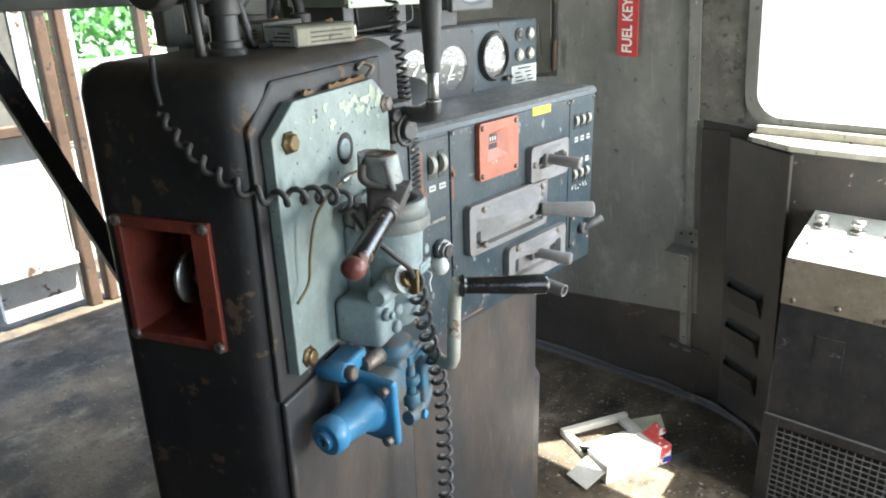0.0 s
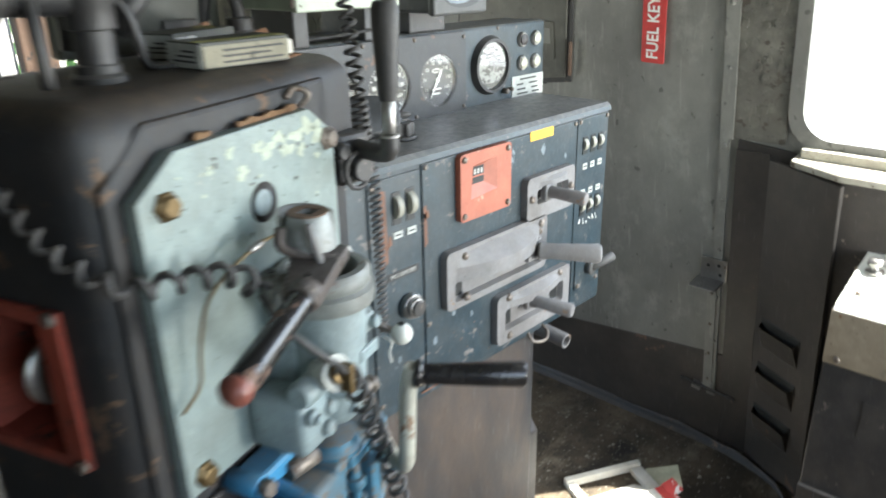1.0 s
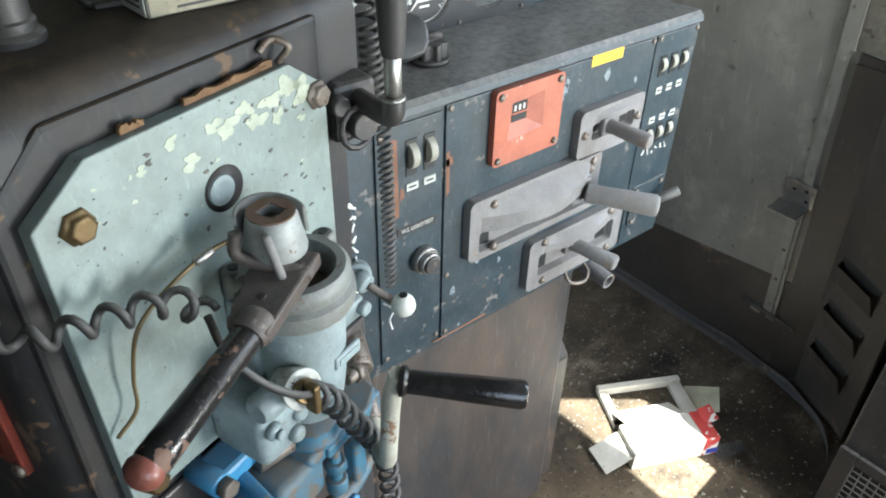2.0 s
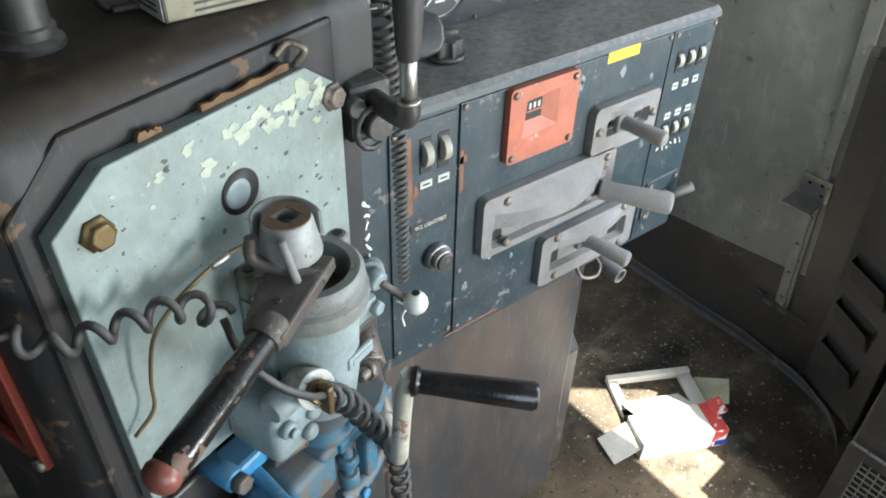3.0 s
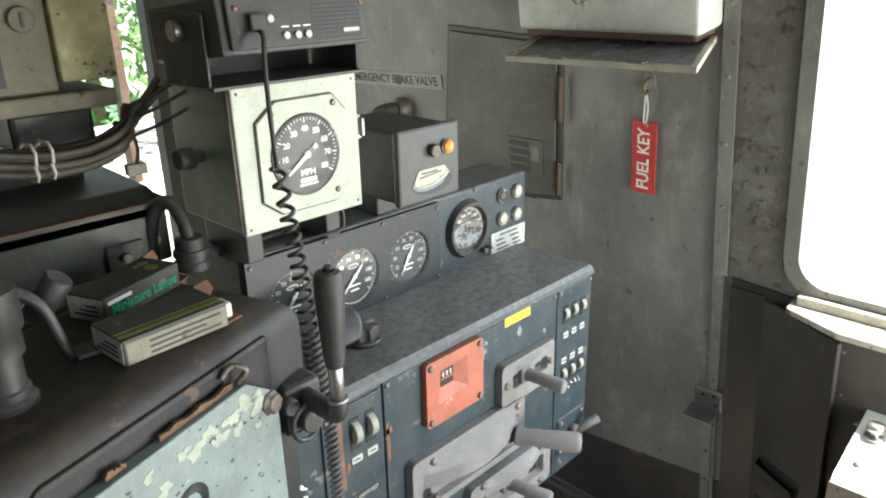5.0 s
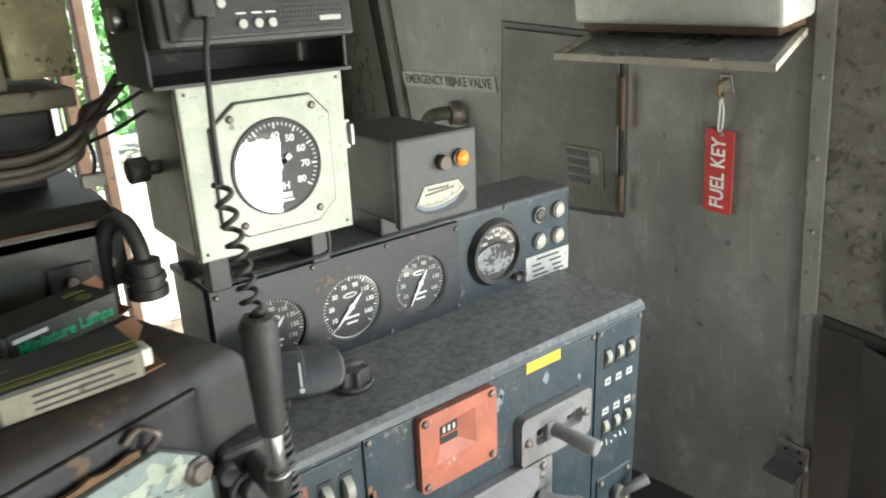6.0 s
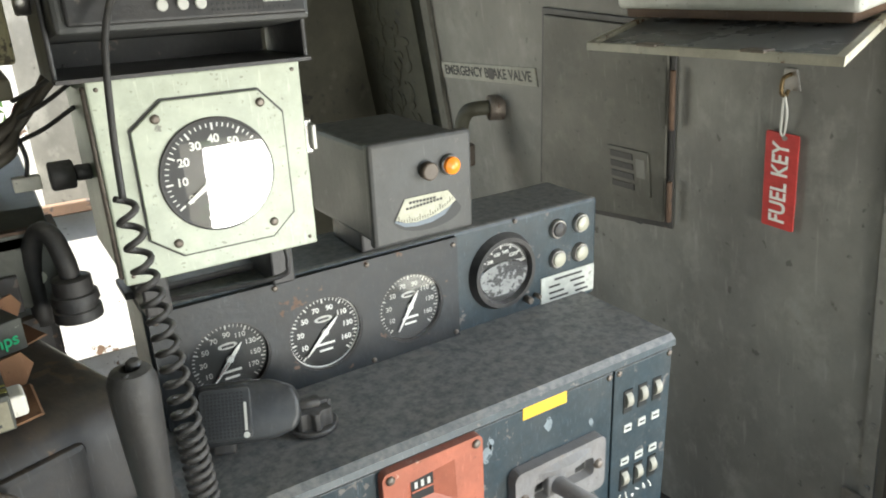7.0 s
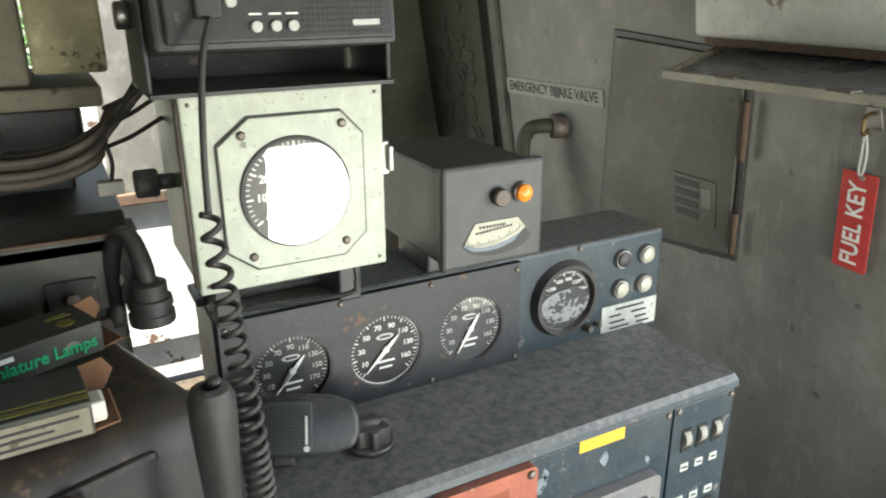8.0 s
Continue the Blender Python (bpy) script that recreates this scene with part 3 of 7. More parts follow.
# ---- heater cabinet in the corner ----
def heater_cabinet():
    t = thing("heater_cabinet", pose(-0.5, 1.95, 0), "black steel heater cabinet with a bare metal band and wire grille", "cabinet")
    body = bmesh.new()
    pts = [(0.0, 0.0), (0.0, 0.775), (0.24, 0.85), (0.24, 0.0)]
    prism(body, [(y, z) for y, z in pts], 0.0, -0.8, 0.006, 2, pose(0, 0, 0, 0, 0, 90))
    part("body", body, M_BLACK, t)
    # off-white lid: sunlight on the cabinet top put into the colour
    part("top_plate", made((prism, [(-0.006, 0.772), (0.0, 0.784), (0.245, 0.86), (0.245, 0.85)], -0.004, -0.806, 0.0, 1, pose(0, 0, 0, 0, 0, 90))), M_WHITE, t, "lid painted pale where the sun falls on it")
    part("band", made((bx, 0.0, 0.8, -0.005, 0.0, 0.64, 0.772, 0.0015)), mat("bare_tan_metal_band", (0.42, 0.36, 0.27), (0.3, 0.2, 0.12), 0.1, (0.2, 0.15, 0.1), 0.35, 0.4, metal=0.5, scale=20), t, "bare tan metal band")
    for i in range(5):
        part("band_bolt", made((screw, 0.03 + 0.11 * i, -0.005, 0.655 + 0.004 * (i % 2), 0.008, 0.005)), M_BOLT, t)
    for i, (x, y) in enumerate(((0.035, 0.05), (0.14, 0.05), (0.25, 0.05), (0.05, 0.14), (0.2, 0.13))):
        z = 0.786 + y * 0.31
        part("lid_screw", made((lathe, (x, y, z), (x, y, z + 1), [(0, 0.008), (0.003, 0.008), (0.006, 0.004)], 10)), M_BOLT, t)
    for x in (0.04, 0.13):
        bm = bmesh.new()
        lathe(bm, (x, 0.135, 0.825), (x, 0.135, 1.0), [(0, 0.02), (0.006, 0.02), (0.0065, 0.01), (0.02, 0.01), (0.0205, 0.019), (0.034, 0.017), (0.036, 0.009)], 12)
        part("lid_knob", bm, M_STEEL, t)
    part("grille_backing", made((bx, 0.04, 0.78, -0.003, 0.0, 0.02, 0.27)), M_DIAL, t)
    part("grille_frame", made((bx, 0.0, 0.04, -0.012, 0.0, 0.0, 0.3, 0.002), (bx, 0.04, 0.8, -0.012, 0.0, 0.27, 0.3, 0.002), (bx, 0.04, 0.8, -0.012, 0.0, 0.0, 0.02, 0.002)), M_BLACK, t)
    bm = bmesh.new()
    for i in range(38):
        cyl(bm, (0.04 + 0.02 * i, -0.007, 0.02), (0.04 + 0.02 * i, -0.007, 0.27), 0.0022, None, 5, 0.0)
    for i in range(14):
        cyl(bm, (0.04, -0.009, 0.02 + 0.018 * i), (0.78, -0.009, 0.02 + 0.018 * i), 0.0022, None, 5, 0.0)
    part("wire_grille", bm, M_BLACK, t)
    part("faded_plate", made((bx, 0.1, 0.17, -0.0015, 0.0, 0.48, 0.57, 0.0005)), M_BLACK, t)


heater_cabinet()

# duct box under the window: a flat strip, then a louvred face turned out towards the heater
duct = thing("louvred_duct", FRONT @ pose(-0.858, -0.008, 0), "dark steel corner duct with pressed louvres", "duct")
part("strip", made((bx, 0.0, 0.088, -0.002, 0.006, 0.02, 1.045, 0.001)), M_DADO, duct)
bend = pose(0.085, 0.0, 0, 0, 0, -25)
part("louvred_face", made((bx, 0.0, 0.225, 0.0, 0.012, 0.0, 1.03, 0.002, 1, bend)), M_DADO, duct)
for z in (0.545, 0.39, 0.235):
    hood = bmesh.new()
    wedge = [(0.03, 0.0, z), (0.165, 0.0, z), (0.165, 0.0, z - 0.085), (0.03, 0.0, z - 0.085), (0.036, -0.02, z - 0.012), (0.159, -0.02, z - 0.012), (0.155, -0.004, z - 0.08), (0.04, -0.004, z - 0.08)]
    vs = [hood.verts.new(bend @ Vector(p)) for p in wedge]
    for q in ((3, 0, 4, 7), (4, 5, 6, 7), (5, 1, 2, 6), (7, 6, 2, 3)):
        hood.faces.new([vs[k] for k in q])
    louvre = part("louvre", hood, M_DADO, duct)
    part("slot", made((bx, 0.028, 0.168, -0.003, 0.0, z - 0.02, z + 0.012, 0.001, 1, bend)), M_DIAL, louvre)


# ---- the control console ----
M_RUB = mat("pale_rubbed_paint", (0.2, 0.24, 0.26), (0.05, 0.07, 0.08), 0.5, (0.1, 0.11, 0.11), 0.4, 0.6, scale=120)
M_GAUGEPLATE = mat("black_gauge_plate_paint", (0.015, 0.02, 0.024), (0.13, 0.08, 0.055), 0.16, (0.06, 0.052, 0.045), 0.45, 0.45, scale=40, scratch=0.4, specks=0.5)
GAUGES = ((1.103, 1.287, 0.052), (1.233, 1.285, 0.054), (1.366, 1.285, 0.053))


def console():
    t = thing("control_console", PANEL, "blue-black painted steel locomotive control console with dusty top", "console")
    body = bmesh.new()
    prism(body, [(0.004, 0.755), (0.004, 1.205), (0.012, 1.213), (0.33, 1.213), (0.33, 0.755)], -0.93, -1.7, 0.0, 2, pose(0, 0, 0, 0, 0, 90))
    part("body", body, M_CONSOLE, t)
    part("top_lip", made((prism, [(-0.002, 1.2), (0.0, 1.209), (0.008, 1.2165), (0.205, 1.2165), (0.205, 1.213), (0.012, 1.213), (0.005, 1.206)], -0.985, -1.702, 0.0, 1, pose(0, 0, 0, 0, 0, 90))), M_CONSOLE, t, "dusty worn shelf top")
    part("left_panel", made((bx, 0.997, 1.1115, 0.0, 0.004, 0.775, 1.19, 0.001)), M_CONSOLE, t)
    part("main_panel", made((bx, 1.117, 1.575, 0.0, 0.004, 0.765, 1.196, 0.001)), M_CONSOLE, t)
    part("right_panel", made((bx, 1.579, 1.696, 0.0, 0.004, 0.765, 1.196, 0.001)), M_CONSOLE, t)
    part("spacer_strip", made((bx, 0.925, 0.99, 0.001, 0.006, 0.775, 1.2, 0.001)), M_CONSOLE, t)
    part("skirt", made((bx, 0.93, 1.49, 0.03, 0.3, 0.0, 0.756, 0.006)), M_SKIRT, t, "bare scuffed steel skirt below the console")
    part("gusset", made((prism, [(0.06, 0.0), (0.06, 0.42), (0.12, 0.5), (0.3, 0.5), (0.3, 0.0)], -1.49, -1.56, 0.004, 1, pose(0, 0, 0, 0, 0, 90))), M_SKIRT, t, "rusty side plate")
    for x, z in ((1.125, 1.19), (1.125, 0.9), (1.125, 0.78), (1.568, 1.19), (1.568, 0.78), (1.005, 0.785), (1.105, 0.785), (1.005, 1.18), (1.587, 1.19), (1.69, 1.19)):
        part("panel_screw", made((screw, x, 0.0, z, 0.005, 0.003)), M_BOLT, t)
    for z0, z1, x0, x1 in ((1.04, 1.17, 1.016, 1.034), (1.07, 1.09, 1.034, 1.044)):
        part("worn_patch", made((prism, [(x0, z0), (x1, z0 + 0.008), (x1 - 0.002, z1), (x0 + 0.004, z1 + 0.004)], -0.0006, 0.0)), mat("brown_primer_patch", PRIMER, (0.08, 0.06, 0.05), 0.3, (0.1, 0.06, 0.04), 0.4, 0.7, scale=60), t, "paint worn to brown primer")
    rub = random.Random(17)
    for x, z, r in ((1.355, 1.155, 0.012), (1.36, 1.168, 0.007), (1.457, 1.158, 0.01), (1.535, 1.13, 0.006), (1.19, 0.9, 0.006), (1.14, 0.86, 0.008), (1.24, 0.88, 0.006), (1.05, 0.86, 0.006)):
        out = [(x + r * rub.uniform(0.35, 0.9) * math.cos(k * 0.52), z + r * rub.uniform(0.6, 1.5) * math.sin(k * 0.52)) for k in range(12)]
        part("rub_mark", made((prism, out, -0.0004, 0.0)), M_RUB, t, "pale scuffed paint")
    for i in range(46):
        x, z, r = rub.uniform(1.0, 1.57), rub.uniform(0.775, 1.19), rub.uniform(0.0012, 0.0045)
        if rub.random() < 0.5:
            z = 0.775 + abs(rub.gauss(0, 0.05))
        out = [(x + r * rub.uniform(0.5, 1.2) * math.cos(k * 0.8), z + r * rub.uniform(0.5, 1.3) * math.sin(k * 0.8)) for k in range(8)]
        part("paint_chip", made((prism, out, -0.0004, 0.0)), M_SKIRT if i % 3 else M_RUB, t)
    for x0, x1, z0, z1 in ((1.1185, 1.126, 1.05, 1.125), (1.119, 1.132, 1.1, 1.115), (1.1, 1.22, 0.766, 0.772)):
        out = [(x0 + rub.uniform(-0.002, 0.002), z0), (x1, z0 + rub.uniform(0, 0.01)), (x1 - rub.uniform(0, 0.003), z1), (x0, z1 - rub.uniform(0, 0.004))]
        part("worn_patch", made((prism, out, -0.0005, 0.0)), bpy.data.materials["brown_primer_patch"], t, "paint worn to brown primer")
    # gauge housing behind the shelf
    part("gauge_housing", made((bx, 1.013, 1.732, 0.203, 0.33, 1.205, 1.378, 0.006)), M_CONSOLE, t)
    bm = bmesh.new()
    loops = [[(1.016, 1.216), (1.447, 1.216), (1.447, 1.374), (1.016, 1.374)]] + [[(cx + r * math.cos(k * math.pi / 18), cz + r * math.sin(k * math.pi / 18)) for k in range(36)] for cx, cz, r in GAUGES]
    rim_edges = []
    for loop in loops:
        vs = [bm.verts.new((x, 0.194, z)) for x, z in loop]
        rim_edges += [bm.edges.new((vs[k], vs[(k + 1) % len(vs)])) for k in range(len(vs))]
    front = bmesh.ops.triangle_fill(bm, use_beauty=True, edges=rim_edges)
    bmesh.ops.extrude_face_region(bm, geom=[f for f in front["geom"] if isinstance(f, bmesh.types.BMFace)])
    for v in bm.verts[len(rim_edges):]:
        v.co.y = 0.2035
    part("gauge_plate", bm, M_GAUGEPLATE, t, "black plate with round gauge openings")
    for x, z in ((1.024, 1.364), (1.17, 1.368), (1.3, 1.368), (1.44, 1.364), (1.44, 1.224), (1.3, 1.222), (1.17, 1.222), (1.56, 1.372)):
        part("plate_screw", made((screw, x, 0.194 if x < 1.45 else 0.203, z, 0.004, 0.003)), M_BOLT, t)
    return t


CONSOLE = console()


def arc_ticks(bm, x, y, z, r0, r1, a0, a1, n, w):
    """Tick marks on a dial, angles clockwise from the top."""
    for i in range(n):
        a = radians(a0 + (a1 - a0) * i / (n - 1))
        ww, rr = (w, r0) if i % 5 == 0 else (w * 0.55, r0 + (r1 - r0) * 0.45)
        bx(bm, -ww / 2, ww / 2, -0.0004, 0.0, rr, r1, 0.0, 1, pose(x, y, z) @ pose(0, 0, 0, 0, math.degrees(a), 0))


def gauge(x, z, r, rim_hi, numbers, needle, red_needle, label, a0=-135, a1=135):
    t = thing("pressure_gauge", PANEL @ pose(x, 0.1986, z), label, "gauge", "brake pressure gauges")
    part("case", made((ring, *[[(q * math.cos(k * math.pi / 20), q * math.sin(k * math.pi / 20)) for k in range(40)] for q in (r * 0.998, r * 0.955)], -0.0035, 0.0042)), M_BLACK, t, "", True)
    if rim_hi:
        part("bright_edge", made((ring, *[[(q * math.cos(k * math.pi / 20), q * math.sin(k * math.pi / 20)) for k in range(40)] for q in (r * 0.955, r * 0.93)], 0.0015, 0.0042)), M_MARK, t)
    part("dial", made((lathe, (0, 0.0042, 0), (0, -1, 0), [(0, r * 0.95), (0.0016, r * 0.95)], 40)), M_DIAL if rim_hi else M_DIALDUSTY, t)
    bm = bmesh.new()
    arc_ticks(bm, 0, 0.0024, 0, r * 0.78, r * 0.9, a0, a1, 41, r * 0.035)
    ink = M_MARK if rim_hi else M_RADIOWHITE
    part("tick_marks", bm, ink, t)
    for i, s in enumerate(numbers):
        a = radians(a0 + (a1 - a0) * (i + 0.5) / len(numbers))
        words("numeral", s, r * 0.19, at(r * 0.64 * math.sin(a), 0.0022, r * 0.64 * math.cos(a)), ink, t, bold=0.0002 if rim_hi else 0.0)
    bm = bmesh.new()
    lathe(bm, (0, 0.0024, r * 0.35), (0, -1, r * 0.35), [(0, r * 0.24), (0.0003, r * 0.24)], 20)
    for v in bm.verts:
        v.co.z = r * 0.35 + (v.co.z - r * 0.35) * 0.36
    part("maker_plate", bm, M_RADIOWHITE, t)
    for k, (w, dz) in enumerate(((0.5, -0.33), (0.36, -0.5), (0.3, 0.35))):
        part("lettering_bar", made((bx, -r * w * 0.5, r * w * 0.5, 0.0016, 0.0021, r * dz - r * 0.03, r * dz + r * 0.03)), M_INKDARK if k == 2 else M_MARK, t)
    for ang, m, ln, w, tail in ((red_needle, M_REDNEEDLE, 0.55, 0.03, 0.1), (needle, M_MARK, 0.5, 0.055, 0.76)):
        if ang is not None:
            bm = bmesh.new()
            prism(bm, [(-r * 0.012, -r * tail), (r * 0.012, -r * tail), (r * w, -r * 0.1), (r * w * 0.8, r * 0.3), (r * 0.01, r * ln), (-r * 0.01, r * ln), (-r * w * 0.8, r * 0.3), (-r * w, -r * 0.1)], -0.0014, -0.0004, 0.0, 1, pose(0, 0, 0, 0, ang, 0))
            part("needle", bm, m, t)
    part("hub", made((lathe, (0, 0.0005, 0), (0, -1, 0), [(0, r * 0.1), (0.0025, r * 0.08)], 16)), M_MARK, t)
    g = part("glass", made((lathe, (0, -0.0032, 0), (0, -1, 0), [(0, r * 0.95), (0.0008, r * 0.95)], 40)), M_GLASS, t)
    g.visible_shadow = False


for (gx, gz, gr), bright, needle_at, red_at, figures, kind_words in zip(GAUGES, (False, True, False), (40, 45, 32), (222, None, None), (["10", "30", "50", "70", "90", "110", "130", "150", "170"], ["10", "30", "50", "70", "90", "110", "130", "160"], ["10", "30", "50", "70", "90", "110", "130", "160"]), ("round black duplex air pressure gauge with white numerals", "round black brake pipe gauge with bright white rim and needle", "round dusty black brake cylinder gauge with white needle")):
    gauge(gx, gz, gr, bright, figures, needle_at, red_at, kind_words)


def ammeter():
    r = 0.063
    t = thing("ammeter", PANEL @ pose(1.534, 0.2075, 1.296), "large round load ammeter with peeling grey dial", "gauge")
    bm = bmesh.new()
    lathe(bm, (0, 0, 0), (0, -1, 0), [(-0.03, r), (0.004, r), (0.012, r * 0.93), (0.018, r * 0.9), (0.018, r * 0.8), (0.006, r * 0.78), (0.005, 0.001)], 40)
    part("case", bm, M_BLACK, t, "", True)
    part("dial", made((lathe, (0, -0.006, 0), (0, -1, 0), [(0, r * 0.77), (0.001, r * 0.77)], 40)), M_DIAL, t)
    bm = bmesh.new()
    arc_ticks(bm, 0, -0.0072, 0, r * 0.6, r * 0.72, -85, 75, 31, r * 0.03)
    part("tick_marks", bm, M_MARK, t)
    for i, s in enumerate(["0", "300", "600", "900", "1200", "1500"]):
        a = radians(-80 + 30 * i)
        words("numeral", s, r * 0.13, at(r * 0.5 * math.sin(a), -0.0072, r * 0.5 * math.cos(a)), M_MARK, t)
    words("lettering", "AMPERES", r * 0.14, at(0, -0.0072, r * 0.16), M_MARK, t)
    bm = bmesh.new()
    prism(bm, [(r * 0.72 * math.sin(radians(a)), -r * 0.05 + r * 0.62 * math.cos(radians(a)) * (0.5 if abs(a) < 90 else 1)) for a in range(-150, 151, 15)], -0.011, -0.007)
    part("lower_cover", bm, mat("peeling_grey_dial_paint", (0.24, 0.25, 0.24), (0.025, 0.025, 0.025), 0.75, (0.1, 0.1, 0.1), 0.2, 0.6, scale=70), t, "peeling grey paint over black")
    part("needle", made((prism, [(-0.001, 0), (0.001, 0), (0, r * 0.62)], -0.0085, -0.0075, 0.0, 1, pose(0, 0, -0.005, 0, -62, 0))), M_MARK, t)
    g = part("glass", made((lathe, (0, -0.0125, 0), (0, -1, 0), [(0, r * 0.79), (0.0015, r * 0.79)], 40)), M_GLASS, t)
    g.visible_shadow = False
    part("lead_seal", made((cyl, (r * 0.75, -0.004, -r * 0.95), (r * 0.75, -0.02, -r * 0.95), 0.006), (cyl, (r * 1.05, -0.004, -r * 0.92), (r * 1.05, -0.02, -r * 0.92), 0.004)), M_BOLT, t)


ammeter()
for i, (x, z) in enumerate(((1.645, 1.341), (1.694, 1.341), (1.645, 1.29), (1.694, 1.29))):
    t = thing("indicator_button", PANEL @ pose(x, 0.203, z), "round %s indicator lens in a chrome ring" % ("dark" if i == 0 else "milky white"), "indicator light", "four indicator lenses")
    part("ring", made((lathe, (0, 0, 0), (0, -1, 0), [(-0.005, 0.0165), (0.004, 0.0165), (0.007, 0.0145), (0.007, 0.012)], 20)), M_STEEL, t, "", True)
    part("lens", made((lathe, (0, -0.004, 0), (0, -1, 0), [(0, 0.013), (0.006, 0.012), (0.009, 0.007), (0.0095, 0.001)], 20)), M_BLACK if i == 0 else M_LENS, t, "", True)
t = thing("instruction_plate", PANEL @ pose(1.67, 0.203, 1.238), "worn white printed instruction plate beside the ammeter", "sign")
part("plate", made((bx, -0.058, 0.058, -0.002, 0.0, -0.024, 0.024, 0.0008)), M_PAPER, t)
for i, (x, z, w) in enumerate(((0, 0.016, 0.03), (-0.03, 0.005, 0.012), (0.02, 0.005, 0.016), (-0.025, -0.006, 0.016), (0.025, -0.006, 0.012), (-0.02, -0.016, 0.02), (0.03, -0.016, 0.014))):
    part("lettering_bar", made((bx, x - w, x + w, -0.0026, -0.0021, z - 0.0018, z + 0.0018)), M_INKDARK, t)


# ---- speed indicator, air flow indicator and radio above the gauges ----
def speedometer():
    t = thing("speed_indicator", PANEL @ pose(1.1035, 0.147, 1.378), "pale green box with a round black MPH speed dial", "speedometer")
    c = 0.165
    part("case", made((bx, -0.1075, 0.1075, 0.004, 0.175, 0.06, 0.269, 0.003)), mat("case_green_paint", (0.17, 0.22, 0.14), (0.08, 0.1, 0.06), 0.05, (0.12, 0.12, 0.08), 0.35, 0.4, scale=20), t, "darker green sides")
    part("door", made((bx, -0.109, 0.109, -0.008, 0.004, 0.058, 0.271, 0.0025)), M_CREAM, t)
    oc = [(-0.043, 0.245), (0.057, 0.245), (0.082, 0.218), (0.082, 0.104), (0.055, 0.08), (-0.045, 0.08), (-0.077, 0.104), (-0.077, 0.218)]
    bm = bmesh.new()
    prism(bm, oc, -0.013, -0.008, 0.0012)
    part("bezel_plate", bm, M_CREAM, t)
    bm = bmesh.new()
    prism(bm, [(x * 1.025, (z - 0.162) * 1.025 + 0.162) for x, z in oc], -0.0095, -0.008)
    part("gasket", bm, M_RUBBER, t)
    r = 0.0585
    part("bezel_rim", made((lathe, (0.0025, -0.012, c - 0.003), (0.0025, -1, c - 0.003), [(0, r + 0.003), (0.003, r + 0.003), (0.003, r), (0.001, r * 0.99)], 48)), M_BLACK, t)
    d = part("dial", made((lathe, (0.0025, -0.0132, c - 0.003), (0.0025, -1, c - 0.003), [(0, r), (0.0008, r)], 48)), M_DIAL, t)
    bm = bmesh.new()
    arc_ticks(bm, 0.0025, -0.0142, c - 0.003, r * 0.82, r * 0.95, -125, 125, 41, r * 0.035)
    part("tick_marks", bm, M_MARK, d)
    for i in range(9):
        a = radians(-125 + 250 * i / 8)
        words("numeral", str(i * 10), r * 0.21, at(0.0025 + r * 0.66 * math.sin(a), -0.0143, c - 0.003 + r * 0.66 * math.cos(a)), M_MARK, d, bold=0.0003)
    words("lettering", "MPH", r * 0.23, at(0.003, -0.0143, c - 0.03), M_MARK, d, bold=0.0004)
    part("maker_mark", made((bx, -0.014, 0.02, -0.0146, -0.0141, c - 0.05, c - 0.047), (bx, -0.012, 0.018, -0.0146, -0.0141, c - 0.045, c - 0.038)), M_MARK, d)
    part("needle", made((prism, [(-0.0035, -0.014), (0.0035, -0.014), (0.0018, r * 0.75), (-0.0018, r * 0.75)], -0.0175, -0.0155, 0.0, 1, pose(0.0025, 0, c - 0.003, 0, -125, 0)), (prism, [(-0.0035, 0), (0.0035, 0), (0.0035, 0.022), (-0.0035, 0.022)], -0.0175, -0.0155, 0.0, 1, pose(0.0025, 0, c - 0.003, 0, 55, 0)), (cyl, (0.0025, -0.0145, c - 0.003), (0.0025, -0.0185, c - 0.003), 0.006)), M_MARK, t)
    g = part("glass", made((lathe, (0.0025, -0.019, c - 0.003), (0.0025, -1, c - 0.003), [(0, r), (0.0012, r)], 48)), M_GLASS, t)
    g.visible_shadow = False
    for x, z in ((-0.052, 0.228), (0.058, 0.232), (0.057, 0.097), (-0.05, 0.095)):
        part("screw", made((screw, x, -0.013, z, 0.005, 0.003)), M_BOLT, t)
    for x, z in ((-0.1, 0.262), (0.1, 0.262), (0.1, 0.068), (-0.1, 0.068)):
        part("screw", made((screw, x, -0.008, z, 0.0022, 0.0015)), M_BOLT, t)
    part("latch", made((bx, 0.108, 0.118, -0.004, 0.006, 0.165, 0.205, 0.002), (bx, 0.114, 0.12, -0.012, 0.0, 0.17, 0.2, 0.002)), M_STEEL, t)
    part("hinge", made((cyl, (-0.11, 0.0, 0.065), (-0.11, 0.0, 0.265), 0.0035)), M_BOLT, t)
    part("side_knob", made((cyl, (-0.107, 0.09, 0.165), (-0.125, 0.09, 0.165), 0.009), (cyl, (-0.125, 0.09, 0.165), (-0.15, 0.09, 0.165), 0.016)), M_RUBBER, t)
    part("foot", made((bx, -0.09, -0.06, 0.03, 0.15, 0.0, 0.062, 0.003), (bx, 0.06, 0.09, 0.03, 0.15, 0.0, 0.062, 0.003), (bx, -0.1, 0.1, 0.1, 0.16, 0.0, 0.01, 0.002)), M_BLACK, t, "black mounting bracket")
    part("wire_stand", made((tube, smooth_path([(0.07, -0.002, 0.058), (0.07, -0.004, 0.04), (0.06, 0.0, 0.024), (-0.02, 0.03, 0.014), (-0.09, 0.06, 0.008)]), 0.003)), M_BLACK, t)


speedometer()


